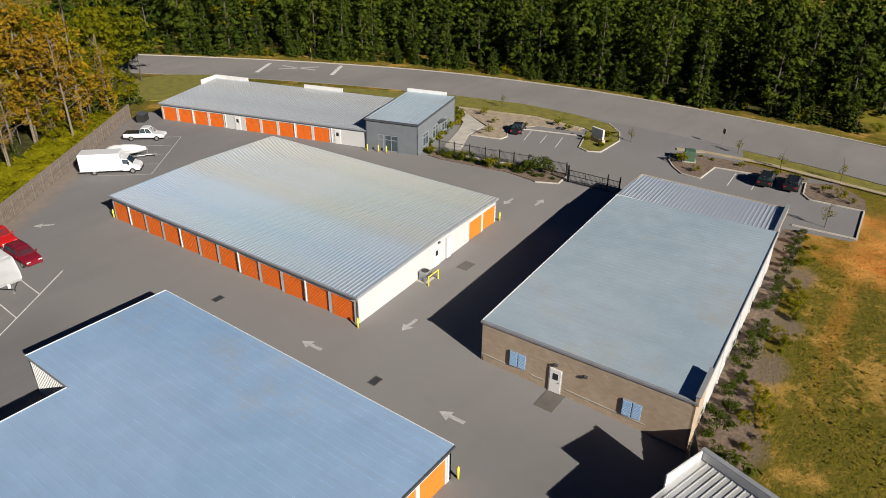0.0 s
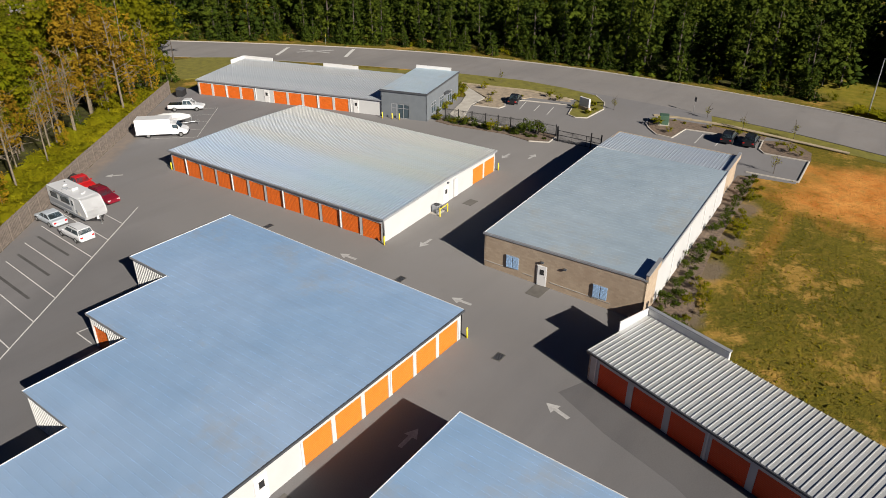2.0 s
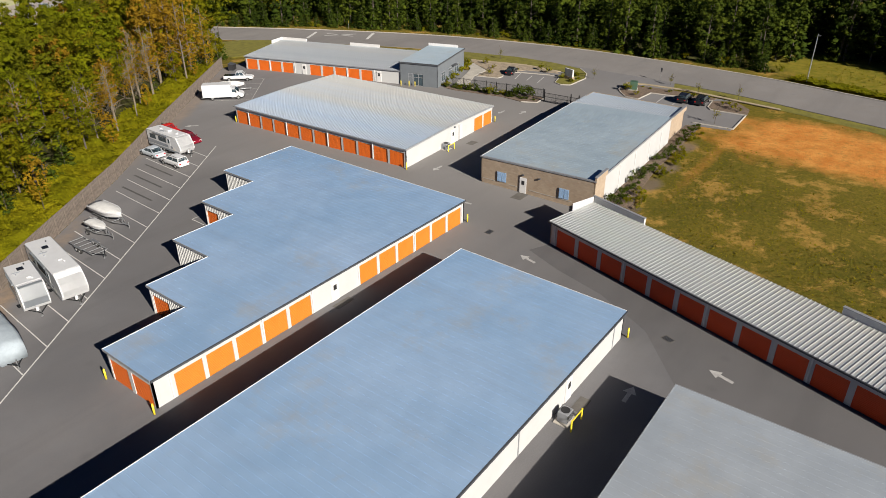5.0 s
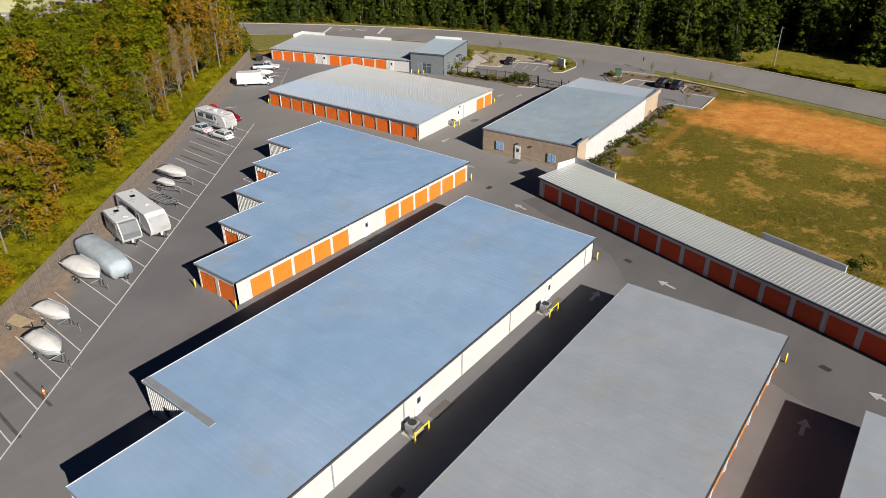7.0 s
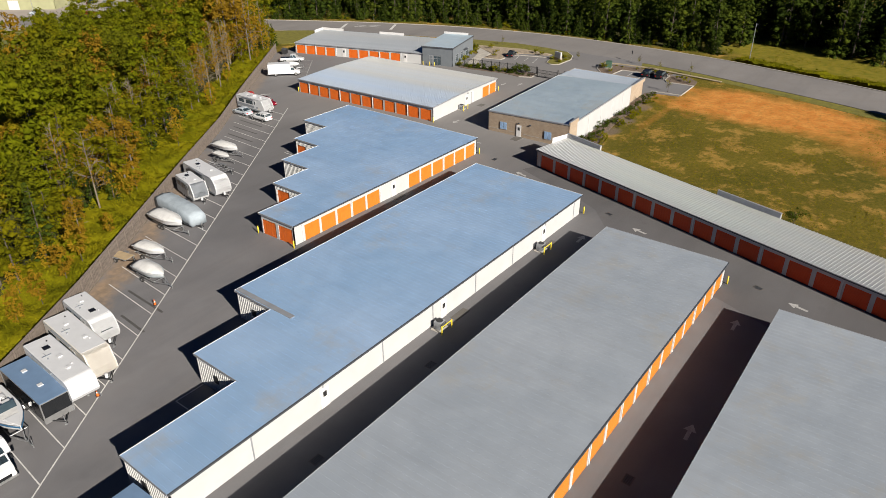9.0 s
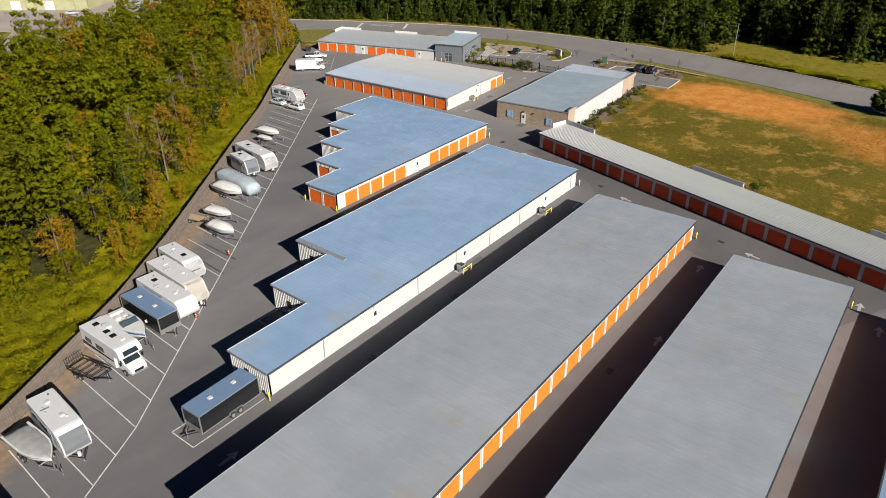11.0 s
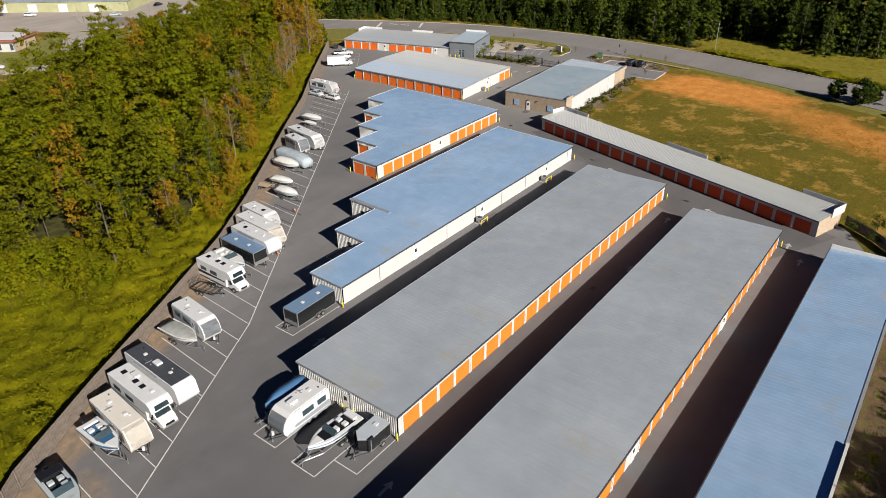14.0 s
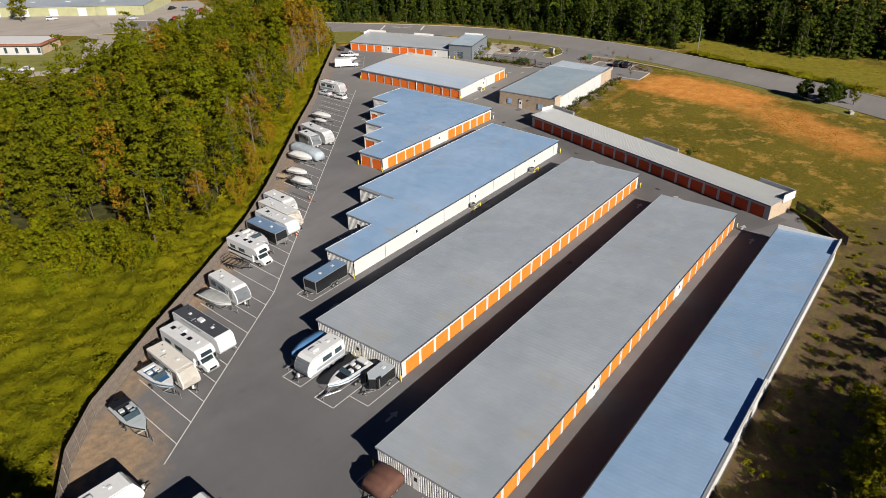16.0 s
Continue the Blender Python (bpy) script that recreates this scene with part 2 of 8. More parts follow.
M_OLIVE = leafy("olive_needles", [(0.0911, 0.1023, 0.0033), (0.1455, 0.153, 0.0041), (0.2123, 0.1993, 0.0049), (0.2911, 0.237, 0.0066)], 0.38)
M_OLIVE_DARK = leafy("dark_olive_needles", [(0.0749, 0.0834, 0.0034), (0.1248, 0.1294, 0.0046), (0.183, 0.1754, 0.0057), (0.2412, 0.2042, 0.0081)], 0.38)
M_OLIVE_LIGHT = leafy("bright_green_leaves", [(0.1047, 0.1238, 0.0023), (0.1628, 0.1754, 0.0032), (0.2325, 0.227, 0.0048), (0.3023, 0.258, 0.0064)], 0.38)
M_YELLOWING = leafy("yellowing_leaves", [(0.13, 0.12, 0.004), (0.21, 0.18, 0.006), (0.3, 0.22, 0.008), (0.33, 0.19, 0.015)], 0.38)
M_HEDGE = leafy("hedge_leaves", [(0.035, 0.055, 0.006), (0.06, 0.085, 0.009), (0.09, 0.11, 0.01), (0.13, 0.13, 0.012)])
M_SHRUB = leafy("shrub_leaves", [(0.104, 0.1075, 0.0028), (0.179, 0.1737, 0.0037), (0.2599, 0.2295, 0.0056), (0.3581, 0.274, 0.0084)])

# ---- building blocks ----
def quad_box(bm, corners, z0, z1):
    """A prism over a level outline (counter-clockwise); z0 and z1 are numbers or one number for each corner."""
    n = len(corners)
    za = z0 if isinstance(z0, (list, tuple)) else [z0] * n
    zb = z1 if isinstance(z1, (list, tuple)) else [z1] * n
    lo = [bm.verts.new((x, y, z)) for (x, y), z in zip(corners, za)]
    hi = [bm.verts.new((x, y, z)) for (x, y), z in zip(corners, zb)]
    bm.faces.new(lo[::-1])
    bm.faces.new(hi)
    for i in range(n):
        j = (i + 1) % n
        bm.faces.new((lo[i], lo[j], hi[j], hi[i]))


def box(bm, x0, y0, z0, x1, y1, z1, bevel=0.0):
    before = set(bm.verts)
    quad_box(bm, [(x0, y0), (x1, y0), (x1, y1), (x0, y1)], z0, z1)
    if bevel:
        vs = set(bm.verts) - before
        es = [e for e in bm.edges if e.verts[0] in vs and e.verts[1] in vs]
        bmesh.ops.bevel(bm, geom=es, offset=bevel, segments=2, affect="EDGES", profile=0.6)


def rod(bm, a, b, r, sides=8, r2=None):
    """A round bar from a to b."""
    a, b = Vector(a), Vector(b)
    q = (b - a).to_track_quat("Z", "Y").to_matrix()
    rings = []
    for p, rad in ((a, r), (b, r if r2 is None else r2)):
        rings.append([bm.verts.new(p + q @ Vector((rad * math.cos(k * 2 * math.pi / sides), rad * math.sin(k * 2 * math.pi / sides), 0))) for k in range(sides)])
    bm.faces.new(rings[0][::-1])
    bm.faces.new(rings[1])
    for k in range(sides):
        j = (k + 1) % sides
        bm.faces.new((rings[0][k], rings[0][j], rings[1][j], rings[1][k]))


def mesh_of(bm, name, mat, smooth=False):
    bmesh.ops.recalc_face_normals(bm, faces=bm.faces)
    me = bpy.data.meshes.new(name)
    bm.to_mesh(me)
    bm.free()
    for m in mat if isinstance(mat, (list, tuple)) else [mat]:
        me.materials.append(m)
    if smooth:
        me.polygons.foreach_set("use_smooth", [True] * len(me.polygons))
    return me


def part(name, bm, mat, parent, label="", smooth=False):
    """One mesh object under a thing or a part, in the parent's own axes."""
    ob = new(name, bm if isinstance(bm, bpy.types.Mesh) else mesh_of(bm, name, mat, smooth))
    ob.parent = parent
    return tagged(ob, label)


def thing(name, label, category, group="", kind="", at=None):
    """An Empty at the base of a thing, to carry its parts."""
    ob = new(name)
    ob.empty_display_size = 0.5
    if at is not None:
        ob.matrix_world = at
    return tagged(ob, label, category, group, kind)


def single(name, bm, mat, label, category, group="", kind="", at=None, smooth=False):
    """A thing that is one mesh."""
    ob = new(name, mesh_of(bm, name, mat, smooth))
    if at is not None:
        ob.matrix_world = at
    return tagged(ob, label, category, group, kind)


class Plot:
    """Level axes of a building: a corner, the way along its front and the way to its back."""

    def __init__(self, corner, u, v):
        self.c, self.u, self.v = Vector(corner), Vector(u).normalized(), Vector(v).normalized()

    def at(self, s, d):
        p = self.u * s + self.v * d
        return (p.x, p.y)

    def place(self, s, d, z, turn_to):
        """The pose of a piece on a wall, its x along the wall and its -y outwards; turn_to: outward way in plot axes."""
        p = self.at(s, d)
        o = self.u * turn_to[0] + self.v * turn_to[1]
        return pose(p[0], p[1], z, 0, 0, math.degrees(math.atan2(o.x, -o.y)))


def slab(bm, plot, s0, s1, d0, d1, z0, z1):
    """A prism over a rectangle of the plot. z0, z1: numbers or functions of s and d."""
    ring = [(s0, d0), (s1, d0), (s1, d1), (s0, d1)]
    f = lambda z: [z(s, d) for s, d in ring] if callable(z) else z
    quad_box(bm, [plot.at(s, d) for s, d in ring], f(z0), f(z1))


def ribbed_roof(bm, plot, s0, s1, d0, d1, top, along, pitch=0.61, rib=0.05, wide=0.05, thick=0.1):
    """Sheet roof in one piece, with raised seams that run along 's' or 'd'."""
    a0, a1 = (d0, d1) if along == "s" else (s0, s1)
    r0, r1 = (s0, s1) if along == "s" else (d0, d1)
    n = max(1, round((a1 - a0) / pitch))
    w = (a1 - a0) / n
    prof = []
    for i in range(n):
        a = a0 + i * w
        prof += [(a, 0), (a + (w - wide) / 2, 0), (a + (w - wide) / 2, rib), (a + (w + wide) / 2, rib), (a + (w + wide) / 2, 0)]
    prof += [(a1, 0), (a1, -thick), (a0, -thick)]
    rows = []
    for r in (r0, r1):
        row = []
        for a, h in prof:
            s, d = (r, a) if along == "s" else (a, r)
            row.append(bm.verts.new((*plot.at(s, d), top(s, d) + h)))
        rows.append(row)
    k = len(prof)
    for i in range(k):
        j = (i + 1) % k
        bm.faces.new((rows[0][i], rows[0][j], rows[1][j], rows[1][i]))
    bm.faces.new(rows[0])
    bm.faces.new(rows[1][::-1])


DOOR_W, DOOR_H, PITCH = 2.6, 2.16, 3.05


def roll_door_mesh(mat, w=DOOR_W, h=DOOR_H):
    """A roll-up door curtain with shallow level ridges, a bottom bar and a pull handle."""
    bm = bmesh.new()
    n = 14
    zs = [0.05 + (h - 0.05) * i / n for i in range(n + 1)]
    prof = []
    for i in range(n):
        prof += [(zs[i], 0.0), (zs[i] + 0.05, -0.018), (zs[i + 1] - 0.02, -0.018)]
    prof.append((h, 0.0))
    left = [bm.verts.new((-w / 2, y, z)) for z, y in prof]
    right = [bm.verts.new((w / 2, y, z)) for z, y in prof]
    for i in range(len(prof) - 1):
        bm.faces.new((left[i], right[i], right[i + 1], left[i + 1]))
    box(bm, -w / 2, -0.03, 0, w / 2, 0.02, 0.06)
    return mesh_of(bm, "roll_up_door", mat)


# sunlight put into the door colour: amber on sun-facing fronts, deep red where it grazes
M_DOOR_SUNLIT = plain("door_sunlit_amber", (0.51, 0.168, 0.017), 0.5, 0.0, 0.12, 0.9, (0.5, 0.17, 0.03), 0.2)
M_DOOR_GRAZING = plain("door_grazing_light_red", (0.62, 0.062, 0.006), 0.5, 0.0, 0.1, 0.9, (0.35, 0.06, 0.02), 0.2)
DOOR_MESHES = {m.name: roll_door_mesh(m) for m in (M_ORANGE, M_DOOR_SUNLIT, M_DOOR_GRAZING)}


def wall(parent, plot, p0, p1, top, openings=(), mat=None, thick=0.16, ribs=0.0, name="wall", label="", door_h=DOOR_H, door=None):
    """A wall of real thickness from p0 to p1 (plot axes, building to the left), with openings (middle, width) from the floor up.
    top: function of s, d. ribs: pitch of upright ribs on its outside."""
    a, b = Vector(p0), Vector(p1)
    length = (b - a).length
    way = (b - a) / length
    out = Vector((way.y, -way.x))
    mat = mat or M_WHITE_WALL

    def piece(t0, t1, z0, cap=None):
        bm = bmesh.new()
        plan = [(t0, -thick), (t1, -thick)]
        if ribs:
            k = max(1, int((t1 - t0) / ribs))
            w = (t1 - t0) / k
            for i in range(k)[::-1]:
                c = t0 + (i + 0.5) * w
                plan += [(c + w * 0.5, 0), (c + w * 0.26, 0), (c + w * 0.2, 0.05), (c - w * 0.2, 0.05), (c - w * 0.26, 0)]
            plan.append((t0, 0))
        else:
            plan += [(t1, 0), (t0, 0)]
        ring = [a + way * t + out * o for t, o in plan][::-1]
        zt = [cap if cap is not None else top(p.x, p.y) - 0.11 for p in ring]
        quad_box(bm, [plot.at(p.x, p.y) for p in ring], z0, zt)
        return bm

    if not openings:
        return part(name, piece(0, length, -0.05), mat, parent, label)
    ob = part(name, piece(0, length, door_h), mat, parent, label)
    t = 0.0
    for mid, w in sorted(openings) + [(length + 1, 2)]:
        if mid - w / 2 - t > 0.01:
            part("pier", piece(t, mid - w / 2, -0.05, door_h), mat, parent)
        t = mid + w / 2
    for mid, w in openings:
        p = a + way * mid - out * 0.07
        d = part("roll_up_door", DOOR_MESHES[(door or M_ORANGE).name], None, parent, "orange ribbed roll-up door")
        d.matrix_basis = plot.place(p.x, p.y, 0, out) @ Matrix.Diagonal((w / DOOR_W, 1, door_h / DOOR_H, 1))
    return ob


def doors(start, count, pitch=PITCH, w=DOOR_W):
    return [(start + pitch * (i + 0.5), w) for i in range(count)]


def bar(parent, plot, s0, s1, d0, d1, z0, z1, mat, name="trim", label=""):
    bm = bmesh.new()
    slab(bm, plot, s0, s1, d0, d1, z0, z1)
    return part(name, bm, mat, parent, label)


def flat_outline(name, pts, z0, z1, mat, label, category, kind="structure"):
    bm = bmesh.new()
    quad_box(bm, pts, z0, z1)
    bmesh.ops.triangulate(bm, faces=[f for f in bm.faces if len(f.verts) > 4])
    return single(name, bm, mat, label, category, kind=kind)

# ---- ground, road and lot ----
def ground_material():
    m, n, l, b = material("meadow_and_soil", 0.95, 0, 0.15)
    tc = n.new("ShaderNodeTexCoord")

    def blob(cx, cy, rx, ry, turn, soft, wobble):
        mp = n.new("ShaderNodeMapping")
        mp.vector_type = "TEXTURE"
        mp.inputs["Location"].default_value = (cx, cy, 0)
        mp.inputs["Rotation"].default_value = (0, 0, radians(turn))
        mp.inputs["Scale"].default_value = (rx, ry, 1000)
        l.new(tc.outputs["Object"], mp.inputs[0])
        ln = n.new("ShaderNodeVectorMath")
        ln.operation = "LENGTH"
        l.new(mp.outputs[0], ln.inputs[0])
        ad = n.new("ShaderNodeMath")
        ad.operation, ad.inputs[1].default_value = "MULTIPLY_ADD", wobble
        l.new(noise_at(n, l, 0.12, 7, 0.65, lo=0.25, hi=0.75), ad.inputs[0])
        l.new(ln.outputs["Value"], ad.inputs[2])
        r = n.new("ShaderNodeMapRange")
        r.inputs[1].default_value, r.inputs[2].default_value = 1 + wobble / 2 - soft, 1 + wobble / 2 + soft
        r.inputs[3].default_value, r.inputs[4].default_value = 1, 0
        l.new(ad.outputs[0], r.inputs[0])
        return r.outputs[0]

    g = mix(n, l, noise_at(n, l, 0.045, 5, 0.6), (0.085, 0.076, 0.006), (0.152, 0.117, 0.011))
    g = mix(n, l, scale_value(n, l, noise_at(n, l, 0.8, 8, 0.75, lo=0.46, hi=0.62), 0.6), g, (0.19, 0.13, 0.02))
    g = mix(n, l, scale_value(n, l, noise_at(n, l, 2.2, 6, 0.75, lo=0.46, hi=0.6), 0.5), g, (0.048, 0.055, 0.005))
    bare = noise_at(n, l, 0.17, 10, 0.74, lo=0.515, hi=0.6)
    straw = mix(n, l, noise_at(n, l, 0.9, 5), (0.34, 0.195, 0.042), (0.45, 0.265, 0.068))
    g = mix(n, l, scale_value(n, l, bare, 0.7), g, straw)
    clay = mix(n, l, noise_at(n, l, 0.3, 7, 0.7), (0.45, 0.155, 0.026), (0.6, 0.275, 0.066))
    clay = mix(n, l, scale_value(n, l, noise_at(n, l, 1.1, 7, 0.7, lo=0.5, hi=0.66), 0.45), clay, (0.13, 0.13, 0.03))
    g = mix(n, l, blob(45, -50, 11, 20, -4, 0.25, 0.7), g, clay)
    for x, y in ((32.4, -29.1), (22.3, -29.9), (14.9, -30.2), (5.0, -31.0)):
        g = mix(n, l, scale_value(n, l, patch_mask(n, l, x, y, 2.4, 1.5, 0, 0.3, 0.6, 0.5), 0.85), g, (0.15, 0.115, 0.085))
    g = mix(n, l, scale_value(n, l, patch_mask(n, l, 30, -33.6, 15, 0.8, 1, 0.5, 1.1), 0.3), g, clay)
    g = mix(n, l, scale_value(n, l, blob(29, -81, 8, 23, -33, 0.35, 0.9), 0.8), g, clay)
    soil = mix(n, l, noise_at(n, l, 0.35, 7, 0.7), (0.055, 0.037, 0.023), (0.13, 0.08, 0.045))
    soil = mix(n, l, scale_value(n, l, noise_at(n, l, 0.8, 6, 0.7, lo=0.48, hi=0.62), 0.7), soil, (0.09, 0.1, 0.015))
    g = mix(n, l, blob(-70, -115, 62, 19, 0, 0.2, 0.5), g, soil)
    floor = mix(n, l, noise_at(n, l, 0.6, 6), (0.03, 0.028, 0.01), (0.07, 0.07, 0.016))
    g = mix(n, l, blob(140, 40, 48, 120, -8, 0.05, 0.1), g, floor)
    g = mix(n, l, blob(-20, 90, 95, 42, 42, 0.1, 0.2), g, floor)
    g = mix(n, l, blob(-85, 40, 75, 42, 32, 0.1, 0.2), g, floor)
    strip = mix(n, l, noise_at(n, l, 0.5, 6), (0.13, 0.125, 0.008), (0.22, 0.17, 0.02))
    g = mix(n, l, patch_mask(n, l, 94, -62, 15, 50, -18, 0.15, 0.2, 0.1), g, strip)
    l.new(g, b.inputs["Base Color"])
    bump(n, l, b, noise_at(n, l, 3.0, 6, 0.7), 0.6, 0.12)
    return m


M_GROUND = ground_material()


def make_ground():
    """One sheet out to the horizon: fine and uneven round the site, flat and coarse far away."""
    fine = np.arange(-260, 301, 5.0)
    edge = np.array([-2500.0, -1200, -600, -380])
    ax = np.concatenate([edge, fine, -edge[::-1] + 40])
    xx, yy = np.meshgrid(ax, ax, indexing="ij")
    zz = np.empty_like(xx)
    for i in range(len(ax)):
        for j in range(len(ax)):
            zz[i, j] = -0.06 - 0.12 * (noise.noise((xx[i, j] * 0.06, yy[i, j] * 0.06, 3.1)) + 1) * 0.5
    k = len(ax)
    vs = np.stack([xx, yy, zz], -1).reshape(-1, 3).tolist()
    fs = [(i * k + j, (i + 1) * k + j, (i + 1) * k + j + 1, i * k + j + 1) for i in range(k - 1) for j in range(k - 1)]
    me = bpy.data.meshes.new("ground")
    me.from_pydata(vs, [], fs)
    me.materials.append(M_GROUND)
    me.polygons.foreach_set("use_smooth", [True] * len(me.polygons))
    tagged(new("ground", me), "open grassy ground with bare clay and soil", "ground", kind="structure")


make_ground()

FENCE = [(22.5, 71.0), (8.2, 59.2), (-9, 45.0), (-18, 37.3), (-27, 29.5), (-44, 16.4), (-59.6, 4.0), (-73.4, -6.9), (-86, -15.9),
         (-102.3, -25.4), (-114.8, -32.3), (-126.3, -39.2), (-131.8, -44.2), (-137, -52), (-142, -62)]
LOT = [(-160, -78), (-160, -100.6), (-36.0, -100.6), (-32, -97), (-22, -91.5), (-1.6, -30.2), (2.5, -29.4), (3, -27), (43.5, -25.5),
       (44.6, -32.2), (55.0, -32), (62.0, -28), (62.6, -16), (69, -14), (70.8, -2), (70, 12), (62, 20), (54.5, 22.2), (52.5, 27),
       (48, 45), (41, 72), (25.5, 71.8)] + FENCE + [(-150, -72)]
flat_outline("lot_paving", LOT, -0.3, 0.0, M_ASPHALT, "worn grey asphalt of the storage lot", "paving")
for pts in ([(-8.4, -27.9), (-11.1, -26.7), (-13.2, -31.4), (-15.0, -37.1), (-18.3, -43.0), (-9.4, -36)], [(-18.3, -43.0), (-24.6, -48.2), (-40, -84), (-26, -91), (-9.4, -36)]):
    flat_outline("newer_paving", pts, -0.05, 0.0035, M_ASPHALT_NEW, "darker newer asphalt along the long row", "paving")


def ribbon(name, line, half, z0, z1, mat, label, category, kind="structure"):
    """A strip of even width along a smooth line."""
    pts = []
    n = len(line)
    for i in range(n - 1):
        p0, p1, p2, p3 = (Vector(line[max(i - 1, 0)]), Vector(line[i]), Vector(line[i + 1]), Vector(line[min(i + 2, n - 1)]))
        for k in range(8):
            t = k / 8
            pts.append(0.5 * (2 * p1 + (p2 - p0) * t + (2 * p0 - 5 * p1 + 4 * p2 - p3) * t * t + (3 * p1 - p0 - 3 * p2 + p3) * t ** 3))
    pts.append(Vector(line[-1]))
    bm = bmesh.new()
    rows = []
    for i, p in enumerate(pts):
        w = (pts[min(i + 1, len(pts) - 1)] - pts[max(i - 1, 0)]).normalized()
        o = Vector((w.y, -w.x))
        a, b = (half, half) if not isinstance(half, tuple) else half
        q = [p - o * a, p + o * b]
        rows.append([bm.verts.new((c.x, c.y, z)) for c, z in ((q[0], z0), (q[0], z1), (q[1], z1), (q[1], z0))])
    for r0, r1 in zip(rows, rows[1:]):
        for k in range(3):
            bm.faces.new((r0[k], r0[k + 1], r1[k + 1], r1[k]))
    return single(name, bm, mat, label, category, kind=kind)


# middle of the public road, from the woods to the far right
ROAD = [(5, 180), (30, 135), (50, 101), (63.5, 74), (73, 48), (77.5, 22), (77.8, 0), (75.5, -25), (71.3, -43), (66.8, -60), (63, -72), (57, -90), (46, -112), (28, -138), (0, -172)]
ribbon("road", ROAD, 8.2, -0.25, 0.006, M_ROAD, "two-lane grey asphalt public road", "road")
ribbon("kerb", ROAD, (8.6, -8.2), -0.2, 0.13, M_CONCRETE, "pale concrete kerb of the road", "kerb")

# ---- storage buildings ----
def roof_panels(parent, plot, s0, s1, d0, d1, top, along, mat, pitch=0.42, rib=0.055, wide=0.05, thick=0.08):
    """Standing-seam sheets, each an object of its own on one shared mesh. top must not change across the sheets."""
    a0, a1 = (d0, d1) if along == "s" else (s0, s1)
    n = max(1, round((a1 - a0) / pitch))
    w = (a1 - a0) / n
    bm = bmesh.new()
    if along == "s":
        slab(bm, plot, s0, s1, a0, a0 + w - 0.006, lambda s, d: top(s, d) - thick, top)
        slab(bm, plot, s0, s1, a0, a0 + wide, top, lambda s, d: top(s, d) + rib)
        step = plot.v
    else:
        slab(bm, plot, a0, a0 + w - 0.006, d0, d1, lambda s, d: top(s, d) - thick, top)
        slab(bm, plot, a0, a0 + wide, d0, d1, top, lambda s, d: top(s, d) + rib)
        step = plot.u
    me = mesh_of(bm, "roof_panel", mat)
    for i in range(n):
        o = part("roof_panel", me, None, parent)
        o.location = (*(step * w * i), 0)


def downspout(parent, plot, s, d, out, h, mat=M_TRIM_WHITE):
    bm = bmesh.new()
    box(bm, -0.06, -0.09, 0.1, 0.06, 0.0, h, 0.015)
    o = part("downspout", bm, mat, parent)
    o.matrix_basis = plot.place(s, d, 0, out)


def service_door(parent, plot, s, d, out, label="white steel door with a dark sign", h=2.1):
    bm = bmesh.new()
    box(bm, -0.52, -0.05, 0.0, 0.52, 0.02, h + 0.06)
    o = part("door", bm, M_TRIM_WHITE, parent, label)
    o.matrix_basis = plot.place(s, d, 0, out)
    bm = bmesh.new()
    box(bm, -0.44, -0.075, 0.02, 0.44, -0.045, h)
    part("leaf", bm, M_TRIM_WHITE, o)
    bm = bmesh.new()
    box(bm, -0.2, -0.09, 1.2, 0.22, -0.07, 1.75)
    part("sign", bm, M_BLACK, o, "small dark window in the door")
    bm = bmesh.new()
    rod(bm, (0.34, -0.13, 1.0), (0.34, -0.08, 1.0), 0.03)
    part("handle", bm, M_STEEL, o)
    return o


def wall_lamp(parent, plot, s, d, z, out):
    bm = bmesh.new()
    box(bm, -0.14, -0.2, z, 0.14, 0.0, z + 0.18, 0.03)
    o = part("wall_lamp", bm, M_TRIM_DARK, parent, "small dark wall light")
    o.matrix_basis = plot.place(s, d, 0, out)


def eave(parent, plot, s0, s1, d, z, out, mat=M_TRIM_GREY, deep=0.14, high=0.16):
    """A gutter along a front or back eave; out: -1 on the front, 1 on the back."""
    a, b = (d - deep, d + 0.0) if out < 0 else (d, d + deep)
    bar(parent, plot, s0, s1, a, b, z - high, z + 0.015, mat, "gutter")


FRONT, BACK, LEFT, RIGHT = (0, -1), (0, 1), (-1, 0), (1, 0)


